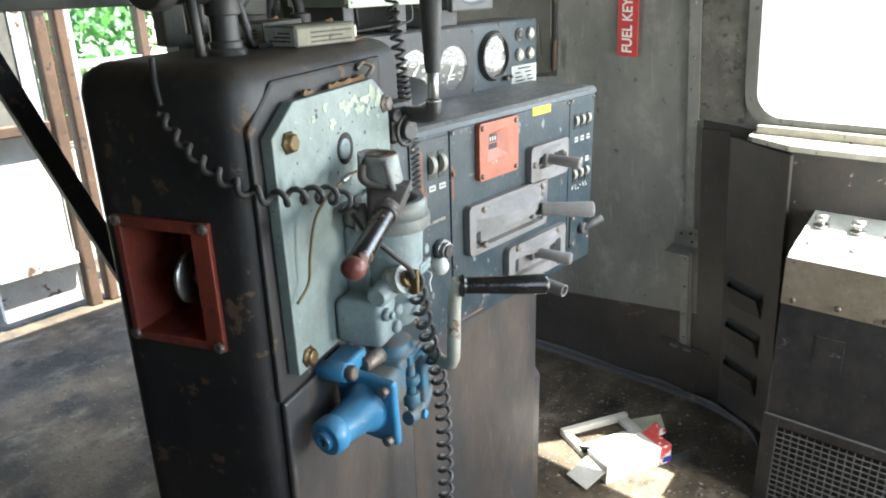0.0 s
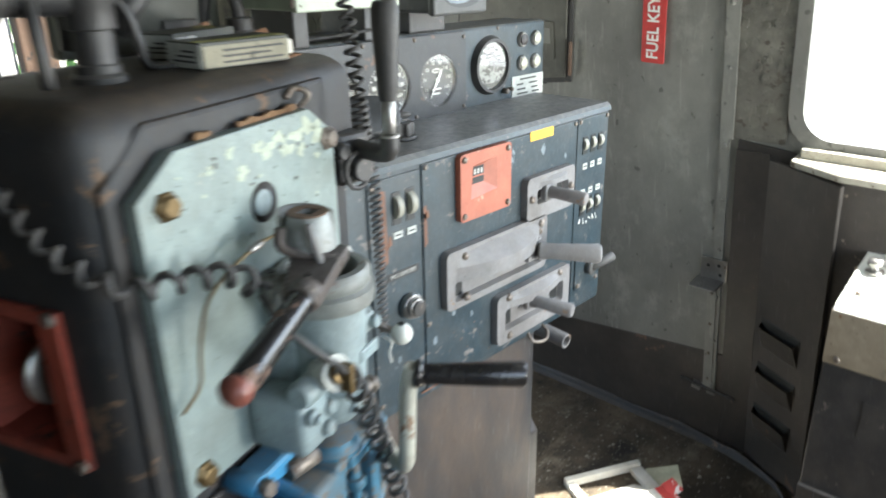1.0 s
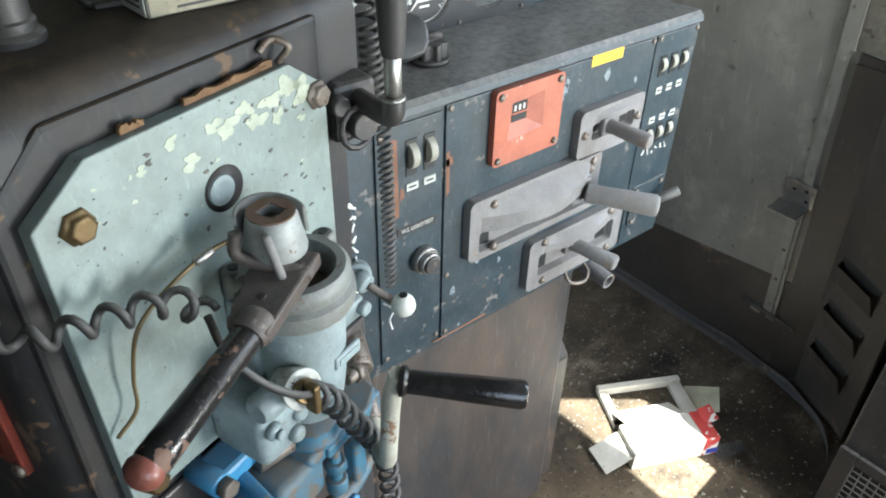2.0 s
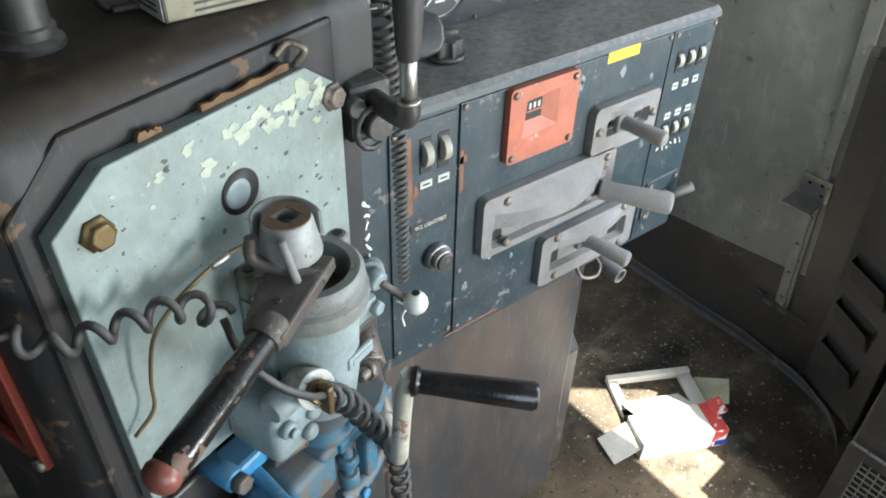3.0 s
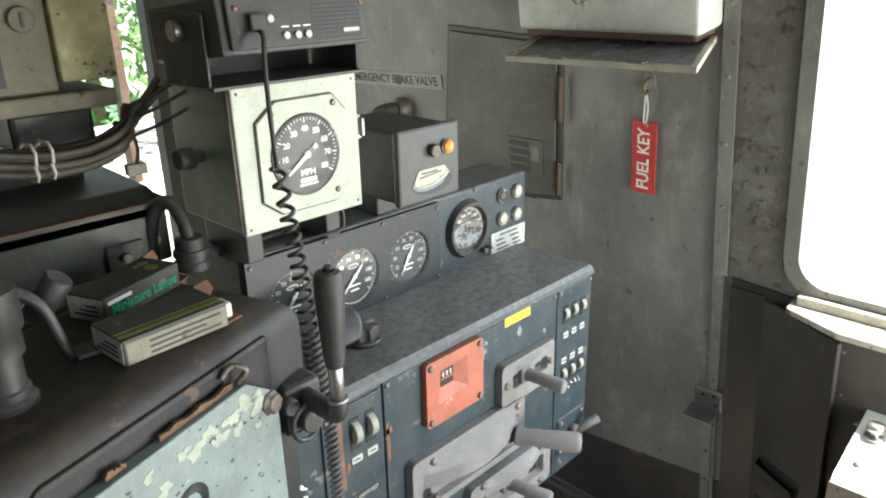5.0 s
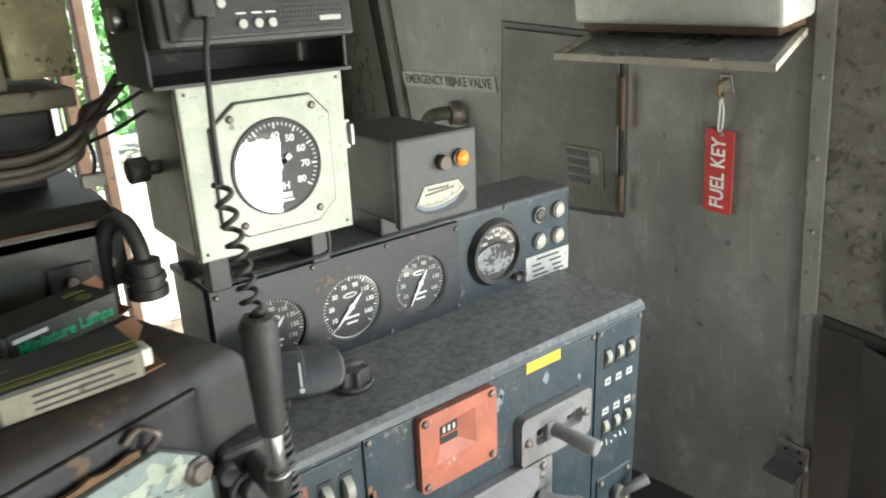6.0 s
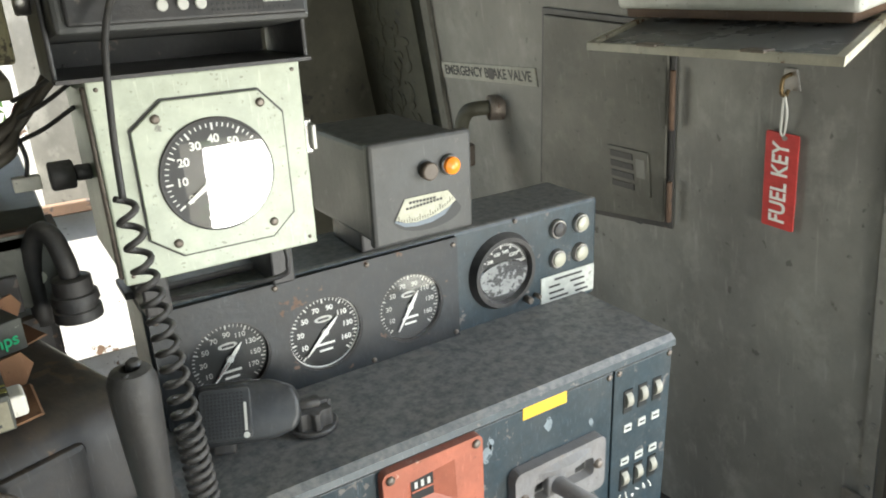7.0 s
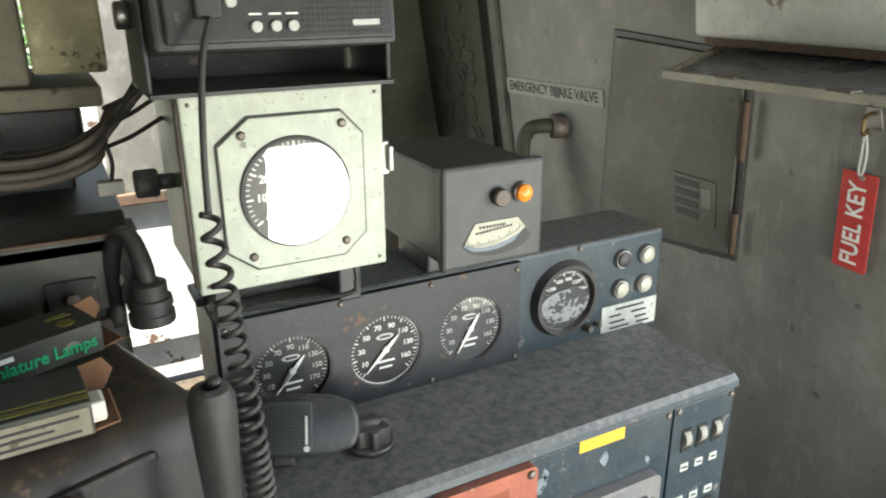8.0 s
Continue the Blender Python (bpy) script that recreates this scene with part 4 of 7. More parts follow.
def air_flow():
    t = thing("air_flow_indicator", PANEL @ pose(1.352, 0.133, 1.378), "dark grey box with amber lamp and curved scale window", "indicator box")
    part("case", made((bx, -0.068, 0.07, 0.0, 0.19, 0.04, 0.163, 0.006)), M_CASE, t)
    part("face", made((bx, -0.073, 0.075, -0.012, 0.004, 0.036, 0.168, 0.005)), M_CASE, t)
    low = [(0.0055 + 0.0505 * math.cos(radians(w)), 0.0685 - 0.0205 * math.sin(radians(w))) for w in range(0, 181, 15)]
    part("scale_window", made((prism, [(-0.028, 0.0945), (0.036, 0.0945)] + low, -0.0126, -0.012)), M_DIAL, t)
    arc = [(0.0475, 0.079), (0.036, 0.0715), (0.02, 0.066), (0.004, 0.0625), (-0.012, 0.0612), (-0.028, 0.063), (-0.042, 0.069)]
    part("scale_card", made((prism, [(-0.0275, 0.094), (0.0355, 0.094)] + arc, -0.0132, -0.0127)), mat("aged_scale_card", (0.5, 0.49, 0.38), None, 0, (0.25, 0.24, 0.18), 0.3, 0.6, scale=60), t, "cream printed scale")
    part("scale_edge", made((prism, [(0.044, 0.0765)] + [(x, z - 0.0004) for x, z in arc[1:]] + [(-0.044, 0.0665), (-0.03, 0.058), (-0.012, 0.0555), (0.01, 0.0565), (0.03, 0.0625)], -0.013, -0.0127)), plain("blue_grey_card_edge", (0.16, 0.19, 0.22), 0.6), t, "blue-grey lower edge")
    bm = bmesh.new()
    for i in range(22):
        u = i / 21
        x = -0.038 + 0.08 * u
        z = 0.063 + 0.02 * (u - 0.28) ** 2 * 1.6
        bx(bm, x - 0.0004, x + 0.0004, -0.0137, -0.0133, z, z + (0.008 if i % 4 == 0 else 0.004))
    for k in range(11):
        bx(bm, -0.027 + k * 0.005, -0.0235 + k * 0.005, -0.0137, -0.0133, 0.0795 + 0.0004 * k, 0.0825 + 0.0004 * k)
        if k < 8:
            bx(bm, -0.022 + k * 0.005, -0.0185 + k * 0.005, -0.0137, -0.0133, 0.0865, 0.0895)
    part("scale_marks", bm, M_INKDARK, t)
    part("knob", made((cyl, (0.006, -0.012, 0.125), (0.006, -0.024, 0.125), 0.0115), (cyl, (0.006, -0.024, 0.125), (0.006, -0.0245, 0.125), 0.002)), mat("brown_knob", (0.13, 0.1, 0.075), None, 0, (0.08, 0.07, 0.05), 0.3, 0.5), t)
    part("lamp_ring", made((cyl, (0.039, -0.012, 0.127), (0.039, -0.018, 0.127), 0.0135)), M_STEEL, t)
    part("lamp_lens", made((lathe, (0.039, -0.018, 0.127), (0.039, -1, 0.127), [(0, 0.0115), (0.005, 0.011), (0.009, 0.006), (0.0095, 0.001)], 20)), M_AMBER, t, "amber lens", True)
    part("mount", made((bx, -0.05, 0.05, 0.075, 0.17, 0.0, 0.042, 0.004)), M_BLACK, t)
    part("back_fitting", made((cyl, (0.04, 0.19, 0.07), (0.04, 0.22, 0.07), 0.02), (cyl, (0.04, 0.22, 0.07), (0.09, 0.23, 0.06), 0.012)), M_BOLT, t)


air_flow()


def radio():
    t = thing("two_way_radio", PANEL @ pose(1.098, 0.115, 1.648), "dusty black two-way radio in a steel bracket", "radio")
    lean = pose(0, 0, 0.045, -6)
    part("body", made((bx, -0.122, 0.122, -0.004, 0.19, 0.0, 0.075, 0.005, 2, lean)), M_CASE, t)
    bm = bmesh.new()
    bx(bm, -0.112, 0.116, -0.012, -0.003, 0.006, 0.072, 0.003, 2, lean)
    f = part("face", bm, M_BLACK, t)
    bm = bmesh.new()
    for i in range(17):
        for j in range(10):
            bx(bm, 0.018 + i * 0.0052, 0.0205 + i * 0.0052, -0.0126, -0.012, 0.012 + j * 0.0056, 0.0145 + j * 0.0056, 0.0, 1, lean)
    tagged(part("speaker_grille", bm, M_DIAL, t), kind="stuff")
    for x, z in ((-0.028, 0.02), (-0.009, 0.02), (0.008, 0.02), (-0.05, 0.043)):
        part("push_button", made((cyl, lean @ Vector((x, -0.012, z)), lean @ Vector((x, -0.0155, z)), 0.0055)), M_RADIOWHITE, t)
    for x in (-0.028, -0.009, 0.008):
        part("lettering_bar", made((bx, x - 0.006, x + 0.006, -0.0125, -0.0121, 0.0305, 0.0325, 0.0, 1, lean)), M_MARK, t)
    part("maker_mark", made((bx, 0.07, 0.1, -0.0127, -0.0121, 0.018, 0.0245, 0.001, 1, lean)), M_RADIOWHITE, t)
    part("microphone_socket", made((bx, -0.085, -0.06, -0.022, -0.012, 0.028, 0.05, 0.003, 2, lean)), M_RUBBER, t)
    for x, z in ((-0.1, 0.058), (0.108, 0.058)):
        bm = made((screw, x, -0.012, z, 0.004, 0.002))
        bmesh.ops.transform(bm, matrix=lean, verts=bm.verts[:])
        part("face_screw", bm, M_KNOBRED, t)
    part("bracket", made((bx, -0.128, 0.128, 0.02, 0.16, 0.0, 0.004), (bx, -0.129, -0.124, 0.03, 0.15, 0.0, 0.1, 0.002), (bx, 0.124, 0.129, 0.03, 0.15, 0.0, 0.1, 0.002), (bx, -0.12, 0.12, 0.15, 0.155, 0.004, 0.03)), M_BLACK, t, "black steel bracket")
    part("bracket_knob", made((cyl, (-0.129, 0.09, 0.075), (-0.143, 0.09, 0.075), 0.014)), M_STEEL, t)


radio()


# ---- brake stand: tower, plate, brake valve ----
def brake_stand():
    t = thing("brake_stand", TOWER, "tall rounded black steel brake stand with worn rusty top", "control stand")
    bm = bmesh.new()
    bx(bm, -0.08, 0.4, 0.022, 0.3, 0.0, 1.39)
    bm.edges.ensure_lookup_table()
    sel = [e for e in bm.edges if max(v.co.z for v in e.verts) > 1 and not (abs(e.verts[0].co.x - 0.4) < 1e-4 and abs(e.verts[1].co.x - 0.4) < 1e-4 and abs(e.verts[0].co.z - e.verts[1].co.z) > 0.5)]
    bmesh.ops.bevel(bm, geom=sel, offset=0.042, segments=5, affect="EDGES", profile=0.5)
    # an opening in the flat of the side for the red-lined niche
    y0, y1, z0, z1 = 0.114, 0.243, 0.998, 1.168
    flat = max((f for f in bm.faces if f.normal.x < -0.99), key=lambda f: f.calc_area())
    rim_edges = list(flat.edges)
    bmesh.ops.delete(bm, geom=[flat], context="FACES_ONLY")
    hole = [bm.verts.new((-0.08, y, z)) for y, z in ((y0, z0), (y1, z0), (y1, z1), (y0, z1))]
    rim_edges += [bm.edges.new((hole[i], hole[(i + 1) % 4])) for i in range(4)]
    bmesh.ops.triangle_fill(bm, use_beauty=True, edges=rim_edges)
    part("housing", bm, M_TOWER, t, "", True)
    part("rear_housing", made((bx, 0.12, 0.44, 0.298, 0.4, 0.0, 1.375, 0.01)), M_TOWER, t)
    lip = [(-0.062, 0.9), (-0.062, 1.31), (0.0, 1.363), (0.33, 1.363), (0.33, 0.9)]
    part("front_lip", made((prism, lip, 0.019, 0.028, 0.006)), M_TOWER, t)
    part("lower_panel", made((bx, -0.06, 0.38, 0.014, 0.024, 0.02, 0.9, 0.004)), M_SKIRT, t, "scuffed bare lower panel")
    plate = part("plate", made((prism, [(-0.036, 0.937), (-0.041, 1.293), (0.018, 1.333), (0.26, 1.333), (0.313, 1.294), (0.313, 0.937)], 0.0, 0.0185, 0.0018)), M_PLATE, t, "thick grey-green plate with flaking paint")
    for x, z in ((-0.004, 1.281), (0.297, 1.287), (-0.009, 0.957), (0.297, 0.957)):
        bm = bmesh.new()
        hexbolt(bm, x, 0.0, z, 0.0135, 0.01)
        part("bolt", bm, M_BRASS if x < 0.1 else M_BOLT, plate)
    bm = bmesh.new()
    lathe(bm, (0.151, 0.0, 1.24), (0.151, -1, 1.24), [(0, 0.025), (0.0008, 0.025), (0.0009, 0.001)], 28)
    part("plate_hole", bm, M_TOWER, plate, "dark hole in the plate")
    part("hole_plug", made((lathe, (0.146, 0.0, 1.241), (0.146, -1, 1.241), [(0, 0.0165), (0.0035, 0.016), (0.005, 0.0125), (0.0045, 0.009), (0.0045, 0.001)], 24)), M_CAST, plate, "", True)
    flakes = random.Random(4)
    spots = [(0.275, 1.3, 0.022), (0.255, 1.312, 0.02), (0.228, 1.305, 0.017), (0.205, 1.292, 0.016), (0.192, 1.31, 0.014), (0.168, 1.3, 0.018), (0.15, 1.308, 0.012), (0.118, 1.285, 0.014), (0.235, 1.285, 0.012), (0.1, 1.312, 0.01), (0.065, 1.3, 0.008), (0.27, 1.27, 0.008)]
    spots += [(flakes.uniform(0.0, 0.3), 1.325 - abs(flakes.gauss(0, 0.09)), flakes.uniform(0.0012, 0.005)) for _ in range(70)]
    for x, z, r in spots:
        if z > 1.322 - max(0, x - 0.262) * 0.85 or z > 1.29 + (x + 0.03) * 0.7:
            continue
        k = 20 if r > 0.006 else 7
        ph = [flakes.uniform(0, 6.28) for _ in range(4)]
        out = []
        for a in range(k):
            w = 2 * math.pi * a / k
            rr = r * (0.72 + 0.2 * math.sin(2 * w + ph[0]) + 0.16 * math.sin(3 * w + ph[1]) + 0.13 * math.sin(5 * w + ph[2]) + flakes.uniform(-0.1, 0.1))
            out.append((x + rr * math.cos(w), min(z + 0.75 * rr * math.sin(w), 1.3325)))
        part("paint_flake", made((prism, out, -0.0006, 0.0)), mat_flake if r > 0.006 or flakes.random() < 0.3 else M_CHIP, plate)
    for x0, x1 in ((0.06, 0.085), (0.13, 0.245)):
        jag = [(x0 + (x1 - x0) * k / 9, 1.337 + flakes.uniform(0.001, 0.007)) for k in range(10)]
        part("rust_scale", made((prism, [(x0, 1.334)] + jag + [(x1, 1.334)], 0.008, 0.013)), M_RUSTSCALE, t, "flaking tan rust scale")
    part("top_hook", made((tube, smooth_path([(0.255, 0.01, 1.335), (0.262, 0.0, 1.352), (0.25, 0.012, 1.36), (0.235, 0.016, 1.35)]), 0.004)), M_BOLT, t)
    # red niche in the side, with the edge of a small wheel in it
    bm = bmesh.new()
    deep = [bm.verts.new(p) for p in ((-0.079, y0, z0), (-0.079, y1, z0), (-0.079, y1, z1), (-0.079, y0, z1), (0.02, y0 + 0.004, z0 + 0.012), (0.02, y1 - 0.012, z0 + 0.012), (0.02, y1 - 0.012, z1 - 0.006), (0.02, y0 + 0.004, z1 - 0.006))]
    for q in ((0, 1, 5, 4), (1, 2, 6, 5), (2, 3, 7, 6), (3, 0, 4, 7), (4, 5, 6, 7)):
        bm.faces.new([deep[k] for k in q])
    niche = part("niche", bm, M_RED, t, "worn dark red lining")
    for name, a in (("front_rail", (0.086, 0.117, 0.988, 1.183)), ("rear_rail", (0.24, 0.252, 0.988, 1.183)), ("top_rail", (0.117, 0.24, 1.165, 1.183)), ("bottom_rail", (0.117, 0.24, 0.988, 1.002))):
        part(name, made((bx, -0.089, -0.0795, *a, 0.002)), M_RED, t, "worn orange-red frame")
    wheel = part("wheel", made((lathe, (-0.048, 0.15, 1.085), (-0.048, 1, 1.085), [(0, 0.03), (0.001, 0.04), (0.003, 0.042), (0.007, 0.042), (0.009, 0.04), (0.01, 0.03)], 28)), M_STEEL, t, "worn steel wheel edge", True)
    part("hub", made((cyl, (-0.048, 0.13, 1.085), (-0.048, 0.15, 1.085), 0.013)), M_KNOBRED, wheel)
    part("shaft", made((cyl, (-0.048, 0.116, 1.085), (-0.048, 0.131, 1.085), 0.007)), M_RED, wheel)
    for y, z in ((0.094, 0.996), (0.245, 0.996), (0.094, 1.176), (0.245, 1.176)):
        bm = bmesh.new()
        lathe(bm, (-0.088, y, z), (-1, y, z), [(0, 0.009), (0.004, 0.009), (0.007, 0.005)], 10)
        part("frame_bolt", bm, M_BOLT, t)
    return t


M_CHIP = mat("chip_to_dark_metal", (0.1, 0.105, 0.095), (0.2, 0.17, 0.12), 0.2, (0.06, 0.05, 0.04), 0.4, 0.7, scale=90)
mat_flake = mat("flaked_undercoat", (0.4, 0.44, 0.35), (0.3, 0.34, 0.3), 0.1, (0.3, 0.3, 0.22), 0.3, 0.6, scale=60)
M_RUSTSCALE = mat("orange_rust_scale", (0.18, 0.105, 0.05), (0.14, 0.07, 0.03), 0.4, (0.1, 0.05, 0.03), 0.4, 0.9, scale=60, bump=0.8)
M_YOKE = mat("dark_brown_casting", (0.075, 0.06, 0.052), (0.2, 0.17, 0.14), 0.1, (0.05, 0.04, 0.035), 0.4, 0.5, scale=40, bump=0.3, dust=0.2)
M_COLLAR = mat("worn_grey_brown_casting", (0.2, 0.215, 0.2), (0.14, 0.1, 0.075), 0.22, (0.12, 0.1, 0.085), 0.5, 0.42, scale=50, bump=0.3, dust=0.3)
brake_stand()


def brake_valve():
    t = thing("brake_valve", TOWER, "grey-green cast automatic brake valve with long handle", "brake valve")
    u, y, uc = 0.171, -0.062, 0.15
    part("mounting", made((bx, u - 0.05, u + 0.055, -0.045, 0.001, 0.945, 1.12, 0.008)), M_CAST, t)
    bm = bmesh.new()
    lathe(bm, (u, y, 0.945), (u, y, 2), [(0, 0.03), (0.012, 0.04), (0.06, 0.047), (0.16, 0.0515), (0.172, 0.0515)], 40)
    part("barrel", bm, M_CAST, t, "", True)
    # collar: a thick ring, cut away at the front where the handle swings
    bm = bmesh.new()
    ring_profile = ((0.052, 1.112), (0.062, 1.114), (0.064, 1.122), (0.0635, 1.134), (0.058, 1.138), (0.06, 1.142), (0.06, 1.154), (0.055, 1.16), (0.045, 1.16), (0.043, 1.155), (0.043, 1.115))
    arc = [[bm.verts.new((u + r * math.cos(radians(a)), y + r * math.sin(radians(a)), z)) for r, z in ring_profile] for a in range(-172, 150, 6)]
    for a, b in zip(arc, arc[1:]):
        for k in range(len(ring_profile)):
            q = (k + 1) % len(ring_profile)
            bm.faces.new((a[k], b[k], b[q], a[q])).smooth = True
    bm.faces.new(arc[0])
    bm.faces.new(arc[-1][::-1])
    part("collar", bm, M_COLLAR, t, "cast collar worn to brown metal", True)
    for a, r in ((12, 0.066), (60, 0.066), (128, 0.062)):
        c, w = math.cos(radians(a)), math.sin(radians(a))
        ear = part("collar_ear", made((cyl, (u + r * c, y + r * w, 1.122), (u + r * c, y + r * w, 1.158), 0.0135, None, 14, 0.004)), M_COLLAR, t)
        part("ear_hole", made((cyl, (u + r * c, y + r * w, 1.158), (u + r * c, y + r * w, 1.1595), 0.006)), M_DIAL, ear)
    part("bore", made((cyl, (u, y, 1.11), (u, y, 1.122), 0.0435)), M_TOWER, t, "dark bore")
    bm = bmesh.new()
    bx(bm, 0.072, 0.136, -0.084, -0.0, 0.938, 1.015, 0.013, 3)
    bx(bm, 0.1, 0.18, -0.08, -0.01, 0.948, 1.0, 0.014, 3)
    part("lower_block", bm, M_CAST, t, "", True)
    part("port_body", made((lathe, (0.078, -0.075, 1.025), (0.18, -0.075, 1.025), [(0, 0.014), (0.006, 0.018), (0.05, 0.018), (0.056, 0.014)], 18)), M_CAST, t, "", True)
    for px, py, pz in ((0.088, -0.088, 0.995), (0.12, -0.088, 0.96), (0.13, -0.086, 0.985)):
        part("boss", made((cyl, (px, py + 0.008, pz), (px, py - 0.006, pz), 0.011, None, 14, 0.004)), M_CAST, t)
    part("boss_bolt", made((cyl, (0.088, -0.094, 0.995), (0.088, -0.1, 0.995), 0.007, None, 6)), M_CAST, t)
    badge = part("cast_badge", made((bx, u - 0.004, u + 0.04, y - 0.0515, y - 0.046, 1.032, 1.05, 0.0025)), M_CAST, t)
    part("badge_bars", made((bx, u + 0.002, u + 0.034, y - 0.0525, y - 0.051, 1.037, 1.045)), M_CAST, badge)
    part("side_lug", made((bx, u + 0.04, u + 0.098, y - 0.014, y + 0.028, 1.028, 1.058, 0.006)), M_CAST, t)
    part("lug_nut", made((cyl, (u + 0.09, y - 0.012, 1.043), (u + 0.09, y - 0.024, 1.043), 0.01, None, 6)), M_CAST, t)
    part("lower_stud", made((cyl, (u + 0.045, y - 0.02, 0.96), (u + 0.075, y - 0.02, 0.955), 0.009), (cyl, (u + 0.06, y - 0.02, 0.957), (u + 0.07, y - 0.02, 0.955), 0.014, None, 6)), M_BOLT, t)
    bm = bmesh.new()
    lathe(bm, (uc, y, 1.11), (uc, y, 2), [(0, 0.026), (0.082, 0.026)], 28)
    part("stem", bm, M_YOKE, t, "dull brown turned stem", True)
    bm = bmesh.new()
    lathe(bm, (uc, y, 1.19), (uc, y, 2), [(0, 0.027), (0.002, 0.032), (0.006, 0.0325), (0.04, 0.026), (0.043, 0.0245), (0.045, 0.023), (0.045, 0.012), (0.035, 0.011), (0.034, 0.001)], 32)
    part("cap", bm, mat("worn_silver_cap", (0.3, 0.32, 0.31), (0.13, 0.1, 0.08), 0.1, (0.15, 0.13, 0.11), 0.45, 0.5, metal=0.25, scale=40), t, "worn silver cap", True)
    part("cap_top", made((ring, [(uc + 0.024 * math.cos(k * math.pi / 12), 0.024 * math.sin(k * math.pi / 12)) for k in range(24)], [(uc + (0.011 / max(abs(math.cos(k * math.pi / 12)), abs(math.sin(k * math.pi / 12)))) * math.cos(k * math.pi / 12), (0.011 / max(abs(math.cos(k * math.pi / 12)), abs(math.sin(k * math.pi / 12)))) * math.sin(k * math.pi / 12)) for k in range(24)], -1.2365, -1.2345)), M_RUSTY, t, "rusty cap top").matrix_local = Matrix(((1, 0, 0, 0), (0, 0, 1, y), (0, -1, 0, 0), (0, 0, 0, 1)))
    bm = bmesh.new()
    guard = [[bm.verts.new((uc + r * math.cos(radians(a)), y + r * math.sin(radians(a)), z)) for r, z in ((0.034, 1.2), (0.037, 1.2), (0.036, 1.232 + 0.006 * math.sin(radians(a))), (0.033, 1.232 + 0.006 * math.sin(radians(a))))] for a in range(-25, 150, 12)]
    for a, b in zip(guard, guard[1:]):
        for k in range(4):
            bm.faces.new((a[k], b[k], b[(k + 1) % 4], a[(k + 1) % 4])).smooth = True
    bm.faces.new(guard[0])
    bm.faces.new(guard[-1][::-1])
    part("hood", bm, M_COLLAR, t, "curved guard behind the cap")
    # the handle: a yoke on the cap, a socket, and a black taped grip with a red-brown knob
    a, b = Vector((0.062, -0.108, 1.168)), Vector((-0.078, -0.129, 1.143))
    d = (b - a).normalized()
    root = Vector((uc - 0.004, y - 0.012, 1.182))
    reach = (a - root).length
    ax = (a - root).normalized()
    wide = ax.cross(Vector((0, 0, 1))).normalized()
    nrm = wide.cross(ax)
    yoke_m = Matrix(((ax.x, nrm.x, wide.x, root.x), (ax.y, nrm.y, wide.y, root.y), (ax.z, nrm.z, wide.z, root.z), (0, 0, 0, 1)))
    # a flat arm with one toothed edge
    teeth = [(0.022 + (reach - 0.03) * k / 11, 0.026 - 0.004 * k / 11 + (0.003 if k % 2 else 0.0)) for k in range(12)]
    part("yoke", made((prism, [(-0.012, 0.034)] + teeth + [(reach + 0.004, 0.019), (reach + 0.004, -0.019), (reach * 0.55, -0.026), (-0.012, -0.036)], -0.009, 0.009, 0.003, 2, yoke_m)), M_YOKE, t, "dull brown-grey cast yoke")
    part("yoke_rivet", made((cyl, yoke_m @ Vector((reach * 0.6, 0.008, 0)), yoke_m @ Vector((reach * 0.6, 0.011, 0)), 0.004)), M_TOWER, t)
    part("yoke_arm", made((tube, smooth_path([yoke_m @ Vector((0.01, 0.0, -0.033)), (uc - 0.038, y + 0.008, 1.2), (uc - 0.036, y + 0.014, 1.226)]), 0.007, 8)), M_YOKE, t)
    part("yoke_pin", made((cyl, (uc - 0.026, y - 0.034, 1.176), (uc - 0.03, y - 0.02, 1.232), 0.0045, None, 12)), M_LEVER, t)
    bm = bmesh.new()
    L = (b - a).length
    lathe(bm, a - d * 0.02, a, [(0, 0.016), (0.004, 0.019), (0.018, 0.019), (0.024, 0.0165)], 24)
    part("socket", bm, M_YOKE, t, "", True)
    bm = bmesh.new()
    lathe(bm, a - d * 0.002, b, [(0, 0.0145), (0.012, 0.0148), (L * 0.3, 0.015), (L * 0.7, 0.0158), (L - 0.005, 0.016), (L, 0.015)], 24)
    part("grip", bm, mat("taped_black_grip", (0.013, 0.013, 0.014), (0.14, 0.08, 0.055), 0.3, (0.06, 0.05, 0.045), 0.3, 0.2, scale=30), t, "glossy black grip with worn brown bands", True)
    bm = bmesh.new()
    lathe(bm, b - d * 0.004, b + d, [(0, 0.0145), (0.006, 0.0168), (0.013, 0.0158), (0.019, 0.01), (0.022, 0.001)], 22)
    part("knob", bm, M_KNOBRED, t, "red-brown end knob", True)
    # regulating valve knob with its ring of numbers
    c = Vector((0.118, -0.105, 1.045))
    e = (Vector((-0.25, -1, 0.35))).normalized()
    part("regulator_ring", made((cyl, c + e * -0.03, c, 0.021), (cyl, c, c + e * 0.004, 0.0235)), mat("ring_pale", (0.45, 0.46, 0.42), (0.06, 0.06, 0.06), 0.3, (0.1, 0.1, 0.09), 0.4, 0.5, scale=120), t, "numbered pale ring")
    part("regulator_knob", made((cyl, c + e * 0.004, c + e * 0.014, 0.014), (bx, -0.005, 0.005, -0.016, 0.0, -0.024, 0.016, 0.003, 2, Matrix.Translation(c + e * 0.012))), M_BRASS, t, "brass wing knob")
